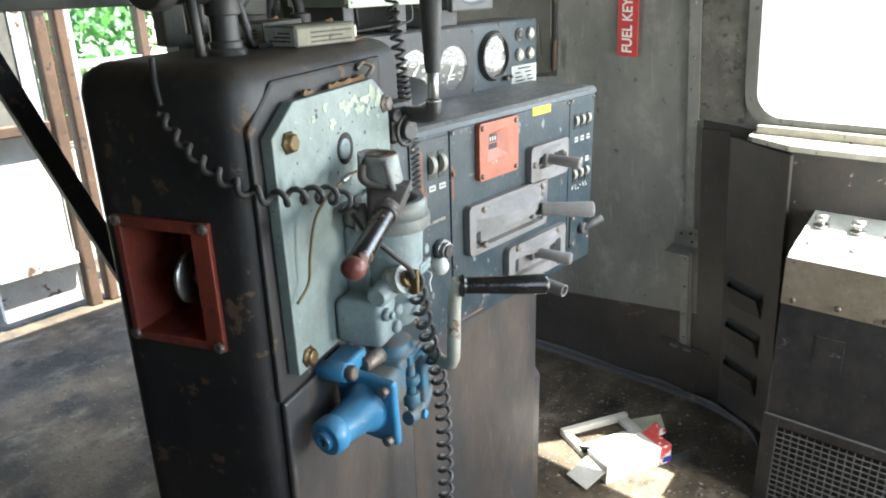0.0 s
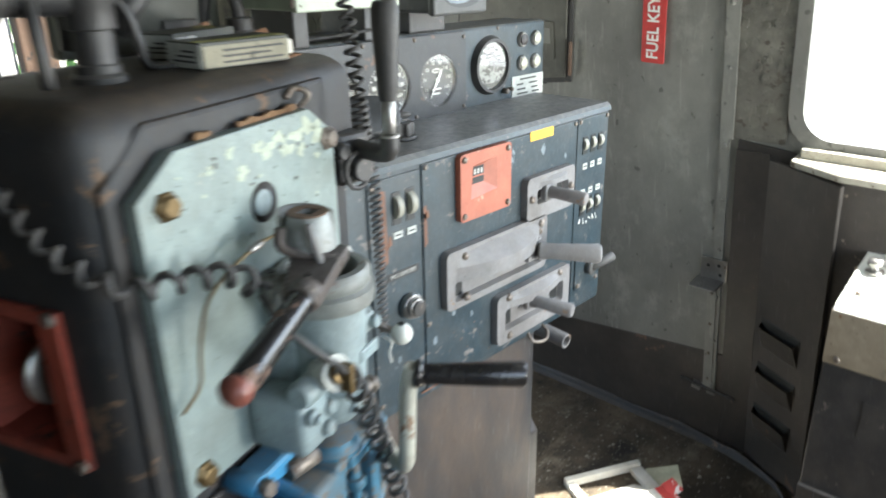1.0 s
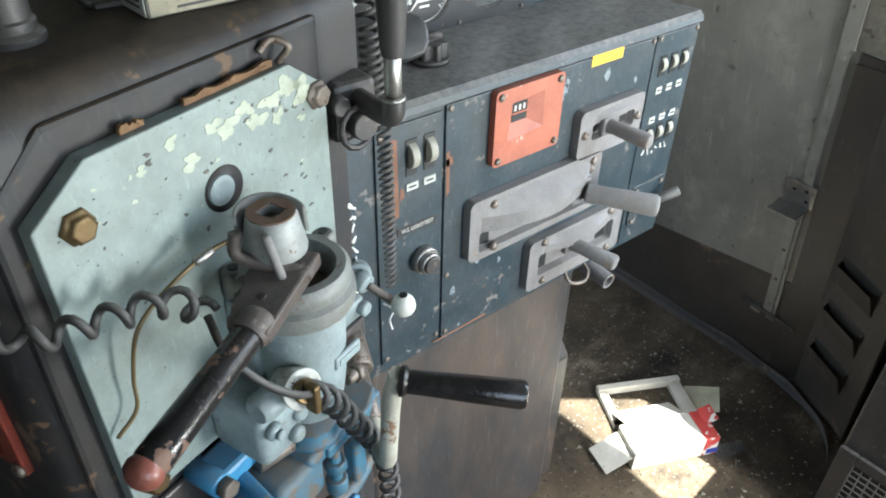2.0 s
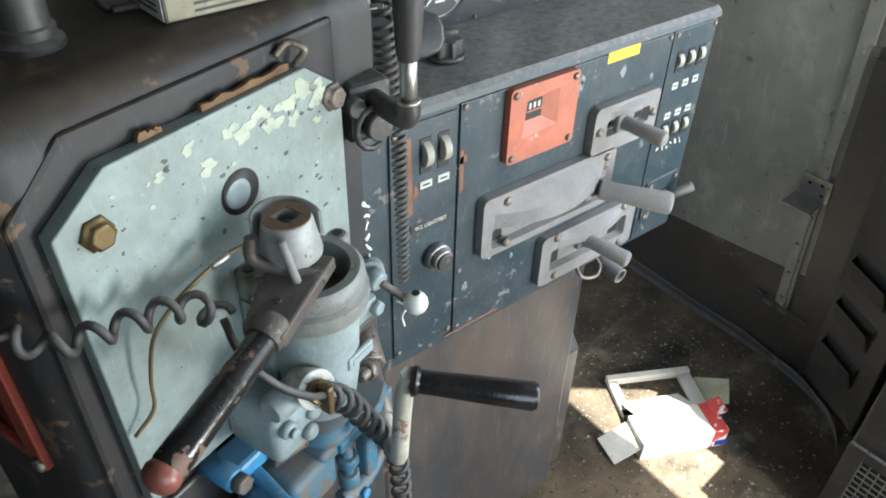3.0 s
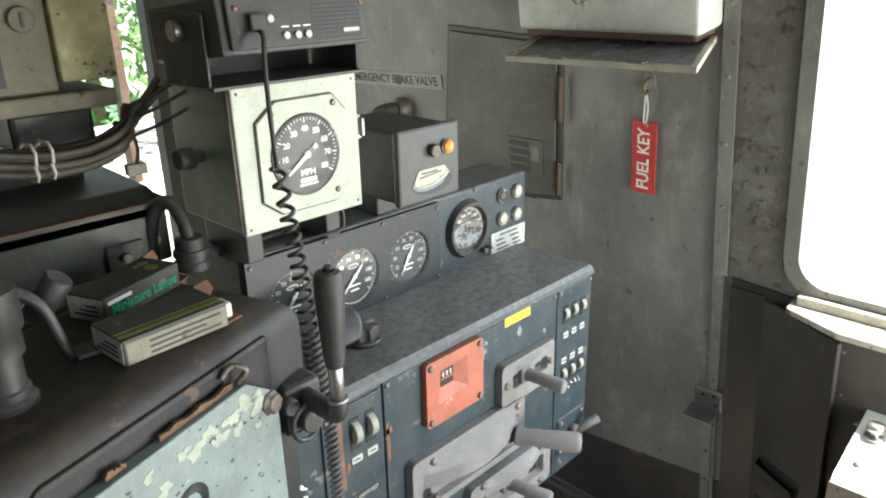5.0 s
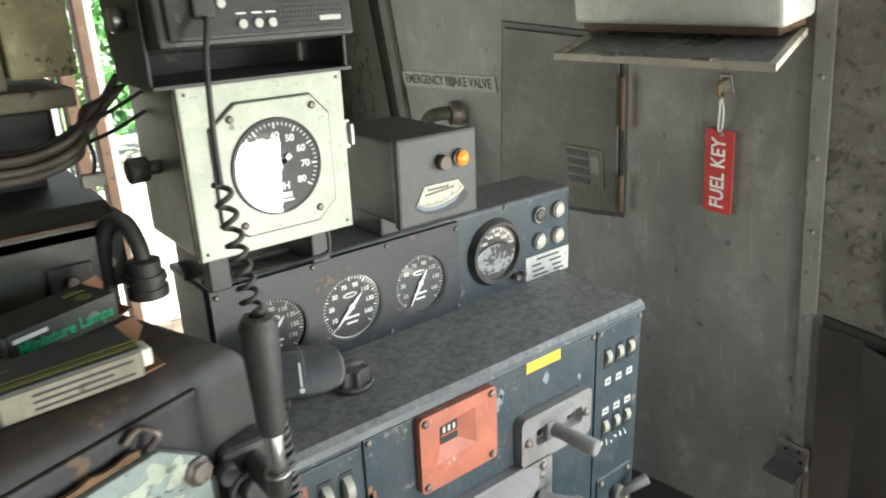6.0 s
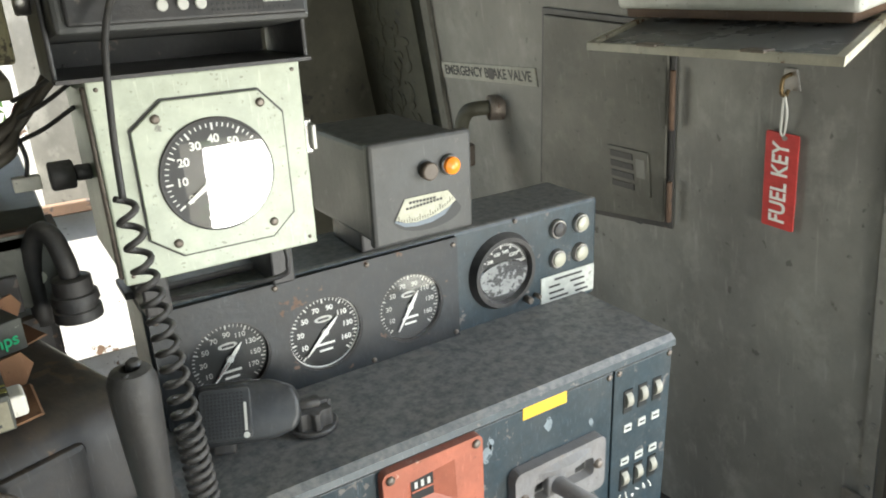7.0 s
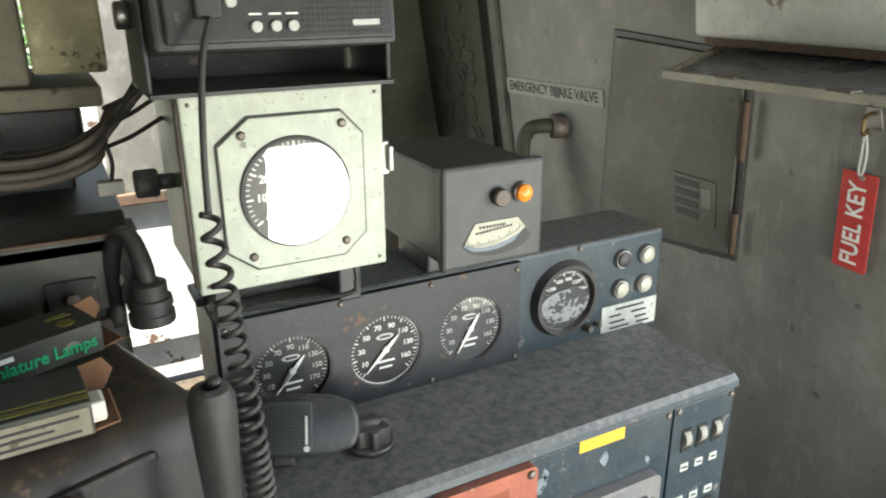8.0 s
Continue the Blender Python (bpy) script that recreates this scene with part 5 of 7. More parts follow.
    part("tell_tale_wire", made((tube, smooth_path([(0.112, -0.046, 1.219), (0.089, -0.036, 1.213), (0.05, -0.03, 1.2), (0.02, -0.028, 1.186), (0.002, -0.025, 1.165), (-0.008, -0.02, 1.12), (-0.012, -0.016, 1.08), (-0.034, -0.008, 1.055)]), 0.0022, 6)), M_WIRE, t)
    for p, q in (((0.094, -0.0375, 1.2145), (0.074, -0.0335, 1.209)),):
        part("wire_ferrule", made((cyl, p, q, 0.005)), M_STEEL, t)


brake_valve()


M_BLUEWORN = mat("worn_dusty_blue_paint", (0.045, 0.15, 0.22), (0.12, 0.105, 0.085), 0.5, (0.13, 0.115, 0.09), 0.85, 0.55, scale=26, dust=0.98, dust_colour=(0.16, 0.145, 0.12))


def blue_valve():
    t = thing("blue_valve", TOWER, "chipped bright blue cast valve below the brake plate", "valve")
    y = -0.045
    rot = pose(0.078, y - 0.004, 0.832, 0, -3, -12)
    part("flange", made((bx, -0.008, 0.008, -0.06, 0.06, -0.06, 0.06, 0.006, 3, rot)), M_BLUE, t)
    bm = bmesh.new()
    lathe(bm, rot @ Vector((-0.008, 0, 0)), rot @ Vector((-1, 0, 0)), [(0, 0.044), (0.01, 0.042), (0.022, 0.034), (0.07, 0.027), (0.076, 0.031), (0.094, 0.031), (0.099, 0.027), (0.099, 0.016), (0.107, 0.015), (0.107, 0.008), (0.098, 0.007), (0.097, 0.001)], 28)
    part("bonnet", bm, M_BLUE, t, "", True)
    for dy, dz in ((-0.047, 0.047), (0.047, 0.047), (-0.047, -0.047), (0.047, -0.047)):
        part("flange_bolt", made((cyl, rot @ Vector((-0.008, dy, dz)), rot @ Vector((-0.022, dy, dz)), 0.009, None, 6)), M_BOLT, t)
    bm = bmesh.new()
    bx(bm, 0.084, 0.17, y - 0.035, y + 0.045, 0.8, 0.872, 0.014, 3)
    bx(bm, 0.14, 0.235, y - 0.034, y + 0.045, 0.852, 0.878, 0.008, 3)
    part("body", bm, M_BLUEWORN, t, "blue paint under brown dust and grease", True)
    part("cap", made((lathe, (0.185, y, 0.876), (0.185, y, 2), [(0, 0.04), (0.006, 0.04), (0.01, 0.036), (0.022, 0.034), (0.025, 0.03), (0.028, 0.001)], 28)), M_BLUEWORN, t, "dusty round cap", True)
    part("top_arm", made((prism, [(0.17, -0.04), (0.255, -0.04), (0.29, -0.024), (0.3, 0.004), (0.28, 0.03), (0.17, 0.035)], 0.856, 0.876, 0.004, 2, Matrix(((1, 0, 0, 0), (0, 0, 1, y), (0, 1, 0, 0), (0, 0, 0, 1))))), M_BLUEWORN, t)
    part("fork_arm", made((bx, 0.215, 0.24, y - 0.044, y - 0.022, 0.752, 0.86, 0.005)), M_BLUEWORN, t)
    part("fork_arm", made((bx, 0.278, 0.3, y - 0.026, y - 0.006, 0.775, 0.862, 0.005)), M_BLUEWORN, t)
    part("cross_link", made((tube, smooth_path([(0.17, y - 0.03, 0.752), (0.2, y - 0.034, 0.748), (0.245, y - 0.032, 0.76), (0.29, y - 0.018, 0.785)]), 0.013, 10)), M_BLUEWORN, t)
    part("link_nut", made((cyl, (0.2, y - 0.046, 0.748), (0.2, y - 0.054, 0.748), 0.009, None, 6)), M_BLUE, t)
    part("spindle", made((cyl, (0.19, y - 0.03, 0.76), (0.19, y - 0.03, 0.856), 0.008), (cyl, (0.19, y - 0.03, 0.812), (0.19, y - 0.03, 0.83), 0.016, None, 6), (cyl, (0.19, y - 0.03, 0.77), (0.19, y - 0.03, 0.795), 0.015)), M_BLUEWORN, t)
    part("back_port", made((cyl, (0.05, 0.02, 0.9), (0.05, -0.03, 0.902), 0.016), (bx, 0.05, 0.12, -0.03, 0.015, 0.885, 0.915, 0.006)), M_BLUE, t)
    part("pipe_plug", made((cyl, (0.05, -0.03, 0.902), (0.05, -0.045, 0.903), 0.013, None, 6)), M_BOLT, t)
    part("side_stub", made((cyl, (0.1, -0.03, 0.888), (0.15, -0.04, 0.886), 0.014)), M_BOLT, t)



blue_valve()


def crank_handle():
    t = thing("brake_crank_handle", pose(0, 0, 0), "black grip handle on a worn cream steel crank arm", "handle")
    a, b = Vector((-0.728, 0.872, 1.0)), Vector((-0.624, 0.981, 0.992))
    d = (b - a).normalized()
    L = (b - a).length
    bm = bmesh.new()
    lathe(bm, a, b, [(0, 0.012), (0.003, 0.019), (0.008, 0.019), (0.012, 0.0145), (0.03, 0.0145), (L * 0.6, 0.0165), (L - 0.006, 0.0175), (L - 0.001, 0.015), (L, 0.01)], 24)
    part("grip", bm, M_GRIP, t, "", True)
    arm = bmesh.new()
    tube(arm, smooth_path([a + Vector((0, 0, 0.012)), (-0.735, 0.868, 0.97), (-0.73, 0.858, 0.9), (-0.735, 0.858, 0.86), (-0.765, 0.868, 0.845), (-0.82, 0.89, 0.845)]), 0.0115, 8)
    part("arm", arm, mat("worn_cream_arm", (0.4, 0.39, 0.32), (0.2, 0.12, 0.07), 0.3, (0.18, 0.13, 0.09), 0.4, 0.5, scale=40), t, "cream paint worn to rust")
    part("pivot", made((cyl, (-0.9, 0.92, 0.86), (-0.81, 0.886, 0.846), 0.014), (cyl, (-0.95, 0.94, 0.868), (-0.89, 0.916, 0.858), 0.024, None, 8)), M_BOLT, t)


crank_handle()


# ---- horn lever, ball lever and fittings between stand and console ----
def horn_lever():
    t = thing("horn_lever", pose(-0.845, 0.956, 1.28), "upright worn black rubber horn lever on a steel elbow", "lever")
    bm = bmesh.new()
    lathe(bm, (0, 0, 0.055), (0, 0, 1), [(0, 0.0115), (0.01, 0.0135), (0.06, 0.0165), (0.1, 0.0185), (0.118, 0.0185), (0.126, 0.015), (0.128, 0.008), (0.122, 0.006)], 20)
    part("grip", bm, M_RUBBER, t, "", True)
    part("torn_tip", made((cyl, (-0.006, 0.004, 0.172), (-0.004, 0.004, 0.187), 0.008, 0.006, 7), (cyl, (0.008, -0.004, 0.172), (0.009, -0.005, 0.183), 0.006, 0.004, 7)), M_RUBBER, t)
    part("shank", made((cyl, (0, 0, 0.01), (0, 0, 0.058), 0.0095), (cyl, (0, 0, 0.005), (0, 0, 0.01), 0.014)), M_STEEL, t)
    bm = bmesh.new()
    tube(bm, smooth_path([(0, 0, 0.008), (-0.002, 0, -0.012), (-0.02, 0.002, -0.02), (-0.07, 0.004, -0.022), (-0.1, 0.005, -0.022)]), 0.0135, 10)
    part("elbow", bm, M_BLACK, t, "", True)
    part("valve_block", made((bx, -0.13, -0.075, -0.03, 0.03, -0.075, 0.0, 0.008), (cyl, (-0.076, 0.0, -0.05), (-0.055, 0.0, -0.05), 0.018), (cyl, (-0.08, -0.028, -0.02), (-0.06, -0.028, -0.02), 0.012)), M_BLACK, t, "dark valve block")
    part("link_ring", made((tube, [(-0.06 + 0.0 * i, 0.022 * math.cos(i * 0.5236) - 0.01, -0.05 + 0.026 * math.sin(i * 0.5236)) for i in range(13)], 0.004, 6)), M_BLACK, t)


horn_lever()
t = thing("ball_lever", PANEL @ pose(0.972, 0.0, 0.97), "small lever with a white ball and a pale switch body", "lever")
part("switch_body", made((cyl, (-0.012, 0.002, 0.012), (-0.03, -0.03, 0.03), 0.02), (cyl, (-0.03, -0.03, 0.03), (-0.027, -0.048, 0.026), 0.0145)), M_CAST, t)
part("stem", made((tube, smooth_path([(-0.024, -0.045, 0.024), (-0.008, -0.066, 0.008), (0.005, -0.082, 0.0)]), 0.006)), M_BOLT, t)
bm = bmesh.new()
ball(bm, (0.006, -0.085, 0.0), 0.0175)
part("ball", bm, M_WHITE, t, "scuffed white ball")
part("ball_socket", made((cyl, (0.006, -0.085, 0.0165), (0.006, -0.085, 0.019), 0.006)), M_DIAL, t)
part("wire_end", made((tube, smooth_path([(-0.01, -0.06, -0.006), (0.002, -0.066, -0.02), (-0.004, -0.066, -0.035), (0.0, -0.066, -0.055)]), 0.0015, 5)), M_MARK, t)


# ---- controls on the console front ----
def well_plate(outer, lip, floor, y0, y1):
    """A plate with a sunken well: front between outer and lip at y0, flanks down to the floor outline at y1, and sides."""
    bm = bmesh.new()
    o, l, f, k = [bm.verts.new((x, y0, z)) for x, z in outer], [bm.verts.new((x, y0, z)) for x, z in lip], [bm.verts.new((x, y1, z)) for x, z in floor], [bm.verts.new((x, 0.0, z)) for x, z in outer]
    rim_edges = [bm.edges.new((loop[i], loop[(i + 1) % len(loop)])) for loop in (o, l) for i in range(len(loop))]
    bmesh.ops.triangle_fill(bm, use_beauty=True, edges=rim_edges)
    for a, b in ((l, f), (o, k)):
        for i in range(len(a)):
            bm.faces.new((a[i], a[(i + 1) % len(a)], b[(i + 1) % len(a)], b[i]))
    bm.faces.new(f)
    return bm


def lever_unit(name, outline, slot, cover, handle, label, bolts):
    t = thing(name, PANEL, label, "lever")
    x0, x1, z0, z1 = outline
    part("base_plate", well_plate(rounded(x0, x1, z0, z1, 0.012, 4), rounded(slot[0], slot[1], slot[2], slot[3], 0.006, 3), rounded(slot[0] + 0.004, slot[1] - 0.004, slot[2] + 0.003, slot[3] - 0.002, 0.005, 3), -0.016, -0.003), M_LEVER, t)
    sw = min(0.026, (slot[1] - slot[0]) * 0.16)
    for sx in (slot[0] + 0.006, slot[1] - 0.006 - sw):
        part("slot_end", made((bx, sx, sx + sw, -0.0036, -0.0028, slot[2] + 0.005, slot[3] - 0.004)), M_DIAL, t)
    if cover:
        cx0, cx1, cz0, cz1, out = cover
        bm = bmesh.new()
        n = 14
        pts = [(cx0 + (cx1 - cx0) * i / n, -0.0135 - out * math.sin(math.pi * i / n)) for i in range(n + 1)]
        vs = [[bm.verts.new((x, y, z)) for x, y in pts] for z in (cz0, cz1)]
        back = [[bm.verts.new((x, -0.0125, z)) for x, _ in pts] for z in (cz0, cz1)]
        for i in range(n):
            bm.faces.new((vs[0][i], vs[0][i + 1], vs[1][i + 1], vs[1][i]))
            bm.faces.new((vs[1][i], vs[1][i + 1], back[1][i + 1], back[1][i]))
            bm.faces.new((back[0][i], back[0][i + 1], vs[0][i + 1], vs[0][i]))
        part("quadrant", bm, M_LEVER, t)
        zi = cz1 + 0.012
        bm = bmesh.new()
        top = [bm.verts.new((x, y, cz1)) for x, y in pts], [bm.verts.new((x, -0.0125, min(z1 - 0.004, zi + 0.03))) for x, y in pts]
        for i in range(n):
            bm.faces.new((top[0][i], top[0][i + 1], top[1][i + 1], top[1][i]))
        part("upper_cowl", bm, M_LEVER, t, "", True)
    a, b, r = handle
    a, b = Vector(a), Vector(b)
    L = (b - a).length
    bm = bmesh.new()
    lathe(bm, a, b, [(0, r * 0.7), (0.004, r), (L * 0.2, r * 0.86), (L - r * 0.4, r * 1.05), (L - r * 0.1, r * 0.85), (L, r * 0.35)], 18)
    part("handle", bm, M_LEVER, t, "", True)
    part("handle_root", made((bx, a.x - r * 1.3, a.x + r * 1.1, -0.024, -0.012, a.z - r * 1.2, a.z + r * 1.2, 0.003)), M_LEVER, t)
    for x, z in bolts:
        bm = bmesh.new()
        lathe(bm, (x, -0.013, z), (x, -1, z), [(0, 0.009), (0.003, 0.0085), (0.008, 0.006), (0.009, 0.002)], 8)
        part("bolt", bm, M_BOLT, t)


# handle ends are given along the panel, outward, and up
lever_unit("selector_lever", (1.388, 1.55, 1.025, 1.113), (1.42, 1.528, 1.055, 1.085), (1.42, 1.53, 1.09, 1.1, 0.012), ((1.455, -0.018, 1.076), (1.467, -0.1, 1.072), 0.0135), "dusty grey selector lever on a cast plate", ((1.402, 1.07), (1.536, 1.07)))
lever_unit("throttle_lever", (1.157, 1.457, 0.915, 1.028), (1.178, 1.44, 0.928, 0.967), (1.175, 1.44, 0.968, 0.995, 0.035), ((1.41, -0.03, 0.965), (1.473, -0.138, 0.967), 0.0185), "large dusty grey throttle lever with curved quadrant", ((1.205, 1.012), (1.21, 0.93), (1.435, 1.013), (1.43, 0.998)))
lever_unit("reverser_lever", (1.3, 1.548, 0.785, 0.892), (1.325, 1.525, 0.812, 0.858), (1.33, 1.52, 0.86, 0.875, 0.02), ((1.405, -0.02, 0.855), (1.427, -0.108, 0.849), 0.0145), "dusty grey reverser lever with tapered grip", ((1.335, 0.884), (1.34, 0.798), (1.51, 0.882), (1.515, 0.797)))

t = thing("counter_cover", PANEL, "faded orange-red cover with a small counter window", "cover plate")
part("plate", well_plate(rounded(1.199, 1.34, 1.074, 1.197, 0.008, 3), [(1.298, 1.178), (1.232, 1.172), (1.226, 1.112), (1.3, 1.118)], [(1.272, 1.168), (1.24, 1.166), (1.24, 1.135), (1.272, 1.135)], -0.012, -0.002), M_ORANGE, t)
part("counter_window", made((bx, 1.2405, 1.2715, -0.0032, -0.0018, 1.1355, 1.1665)), M_DIAL, t)
for i in range(3):
    part("counter_digit", made((bx, 1.245 + 0.009 * i, 1.249 + 0.009 * i, -0.0038, -0.0032, 1.153, 1.162)), M_RADIOWHITE, t)
part("window_bar", made((bx, 1.2405, 1.2715, -0.0042, -0.0032, 1.148, 1.1505)), M_ORANGE, t)
for x, z in ((1.209, 1.187), (1.33, 1.187), (1.209, 1.084), (1.33, 1.084)):
    bm = bmesh.new()
    screw(bm, x, -0.012, z, 0.006, 0.004)
    part("corner_screw", bm, M_BOLT, t)

t = thing("yellow_label", PANEL, "bright yellow adhesive label on the console edge", "label")
part("sticker", made((bx, 1.413, 1.488, -0.0008, 0.0, 1.181, 1.205)), M_YELLOW, t)


M_ROCKER = mat("yellowed_rocker", (0.34, 0.33, 0.27), None, 0, (0.12, 0.11, 0.09), 0.4, 0.45, scale=60)


def rocker(x, z, w, h, group, label):
    t = thing("toggle_switch", PANEL @ pose(x, 0, z), label, "switch", group)
    part("slot", made((bx, -w * 0.62, w * 0.62, -0.0015, 0.0, -h * 0.55, h * 0.55)), M_DIAL, t)
    bm = bmesh.new()
    lathe(bm, (-w * 0.4, 0.006, 0.002), (1, 0.006, 0.002), [(0, h * 0.4), (0.001, h * 0.42), (w * 0.78, h * 0.42), (w * 0.8, h * 0.4)], 18)
    part("rocker", bm, M_ROCKER, t, "yellowed rocker", True)


def tag_strip(x, z, w, h, group):
    t = thing("switch_label", PANEL @ pose(x, 0, z), "small dirty white switch label", "label", group)
    part("plate", made((bx, -w / 2, w / 2, -0.002, 0.0, -h / 2, h / 2, 0.0006)), M_PAPER, t)
    part("lettering_bar", made((bx, -w * 0.3, w * 0.3, -0.0024, -0.002, -h * 0.12, h * 0.12)), M_INKDARK, t)


for x in (1.056, 1.087):
    rocker(x, 1.137, 0.015, 0.05, "left panel switches", "yellowed rocker switch in a black slot")
    tag_strip(x + 0.001, 1.091, 0.021, 0.012, "left panel switch labels")
for i in range(3):
    rocker(1.607 + 0.03 * i, 1.138, 0.014, 0.034, "right panel switches", "small yellowed rocker switch in a black slot")
    tag_strip(1.609 + 0.029 * i, 1.092, 0.016, 0.013, "right panel switch labels")
    tag_strip(1.606 + 0.03 * i, 1.034, 0.017, 0.013, "right panel switch labels")
    rocker(1.607 + 0.03 * i, 1.0, 0.014, 0.034, "right panel switches", "small yellowed rocker switch in a black slot")

t = thing("light_test_label", PANEL @ pose(1.066, 0, 1.02), "narrow black engraved label above the push button", "label")
part("plate", made((bx, -0.036, 0.036, -0.0015, 0.0, -0.007, 0.007, 0.0005)), M_BLACK, t)
words("lettering", "W.S. LIGHT/TEST", 0.0095, at(0, -0.0017, 0), M_RADIOWHITE, t, 0.82)

t = thing("push_button", PANEL @ pose(1.076, 0, 0.957), "round black push button in a worn steel collar", "button")
part("collar", made((cyl, (0, 0, 0), (0, -0.014, 0), 0.0225), (cyl, (0, -0.014, 0), (0, -0.024, 0), 0.018)), M_STEEL, t)
part("cap", made((cyl, (0, -0.022, 0), (0, -0.0285, 0), 0.0145)), M_BLACK, t)

# scrawled marks on the spacer strip and under the switches
t = thing("chalk_scrawl", PANEL @ pose(0.958, 0.001, 1.02), "white hand-painted scrawl running down the strip", "marking")
rnd = random.Random(9)
for i in range(9):
    z = 0.075 - i * 0.018
    pts = [(rnd.uniform(-0.006, 0.006), -0.0006, z + rnd.uniform(-0.007, 0.007)) for _ in range(4)]
    part("stroke", made((tube, smooth_path(pts, 4), 0.0018, 4)), M_MARK, t)
t = thing("chalk_scrawl", PANEL @ pose(1.635, 0.0, 0.966), "white hand-painted scrawl under the switches", "marking")
for i in range(6):
    x = -0.035 + i * 0.013
    pts = [(x + rnd.uniform(-0.004, 0.005), -0.0006, rnd.uniform(-0.008, 0.008)) for _ in range(4)]
    part("stroke", made((tube, smooth_path(pts, 4), 0.0011, 4)), M_MARK, t)

t = thing("small_cutout_lever", PANEL @ pose(1.63, 0, 0.86), "small dusty cutout lever on a worn plate", "lever")
part("plate", made((prism, rounded(-0.04, 0.055, -0.055, 0.035, 0.006, 3), -0.004, 0.0, 0.001)), M_CONSOLE, t)
for x, z in ((-0.03, 0.025), (0.045, 0.025), (-0.03, -0.045), (0.045, -0.045)):
    part("screw", made((screw, x, -0.004, z, 0.006, 0.004)), M_BOLT, t)
part("knob", made((cyl, (0.01, -0.004, -0.01), (0.01, -0.02, -0.01), 0.016), (cyl, (0.01, -0.014, -0.01), (0.06, -0.04, 0.012), 0.009, 0.011)), M_CASE, t)
t = thing("pipe_end", PANEL @ pose(1.53, 0.01, 0.71), "open rusty pipe end beneath the console", "pipe")
bm = bmesh.new()
lathe(bm, (0, 0.25, 0.03), (0, -0.04, 0.0), [(0, 0.017), (0.29, 0.017), (0.291, 0.0155), (0.29, 0.013), (0.26, 0.012), (0.259, 0.001)], 18)
part("pipe", bm, M_LEVER, t, "", True)
part("hook", made((tube, smooth_path([(-0.1, 0.0, 0.055), (-0.1, -0.02, 0.035), (-0.07, -0.03, 0.03), (-0.05, -0.02, 0.04), (-0.05, 0.0, 0.055)]), 0.004, 6)), M_BOLT, t)


# ---- on the shelf: microphone, knob; the cords ----
M_MIC = mat("dusty_black_plastic", (0.019, 0.022, 0.025), None, 0, (0.075, 0.07, 0.06), 0.3, 0.4, scale=40, dust=0.25)


def microphone():
    t = thing("microphone", pose(-1.055, 1.09, 1.2165) @ pose(0, 0, 0.047, 62, 0, 66), "grey-black hand-held radio microphone leaning on the shelf", "microphone")
    out = [(-0.055, -0.03), (-0.05, -0.035), (0.0, -0.036), (0.03, -0.034), (0.055, -0.024), (0.062, -0.008), (0.062, 0.012), (0.055, 0.026), (0.03, 0.034), (-0.05, 0.036), (-0.055, 0.03)]
    part("body", made((prism, out, -0.016, 0.016, 0.006, 3, pose(0, 0, 0, 90))), M_MIC, t, "", True)
    part("grille_panel", made((prism, rounded(-0.05, 0.008, -0.03, 0.03, 0.006, 3), -0.0185, -0.014, 0.0015, 2, pose(0, 0, 0, -90))), M_MIC, t)
    bm = bmesh.new()
    for i in range(11):
        for j in range(13):
            bx(bm, -0.045 + i * 0.0042, -0.0425 + i * 0.0042, -0.026 + j * 0.004, -0.0236 + j * 0.004, 0.0183, 0.0188)
    tagged(part("grille", bm, M_DIAL, t), kind="stuff")
    part("maker_mark", made((bx, 0.0, 0.003, -0.02, 0.012, 0.0184, 0.0189), (cyl, (0.0015, -0.025, 0.0183), (0.0015, -0.025, 0.019), 0.0035)), M_RADIOWHITE, t)
    part("hang_clip", made((bx, -0.04, -0.015, -0.046, -0.034, -0.012, 0.0, 0.002)), M_BLACK, t)
    part("strain_relief", made((cyl, (0.06, 0.0, 0), (0.085, 0.0, -0.002), 0.006, 0.004)), M_RUBBER, t)


microphone()
t = thing("shelf_knob", pose(-1.048, 1.166, 1.2165), "black fluted bakelite knob on the shelf", "knob")
bm = bmesh.new()
prism(bm, [((0.026 if i % 4 < 2 else 0.021) * math.cos(i * math.pi / 14), (0.026 if i % 4 < 2 else 0.021) * math.sin(i * math.pi / 14)) for i in range(28)], 0.006, 0.03, 0.0015, 2, pose(0, 0, 0, 90))
for v in bm.verts:
    v.co.z = abs(v.co.z)
part("fluted_cap", bm, M_RUBBER, t)
part("base_disc", made((cyl, (0, 0, 0), (0, 0, 0.008), 0.031)), M_BLACK, t)
part("pointer_tab", made((bx, -0.004, 0.004, -0.006, 0.02, 0.028, 0.034, 0.001)), M_RUBBER, t)


def cord(name, label, straight, path, radius, pitch, wire):
    t = thing(name, pose(0, 0, 0), label, "cable", "coiled cables")
    if straight:
        part("plain_lead", made((tube, smooth_path(straight, 8), wire, 8)), M_RUBBER, t)
    part("coil", made((tube, coil(path, radius, pitch, 12), wire, 7)), M_RUBBER, t)
    return t


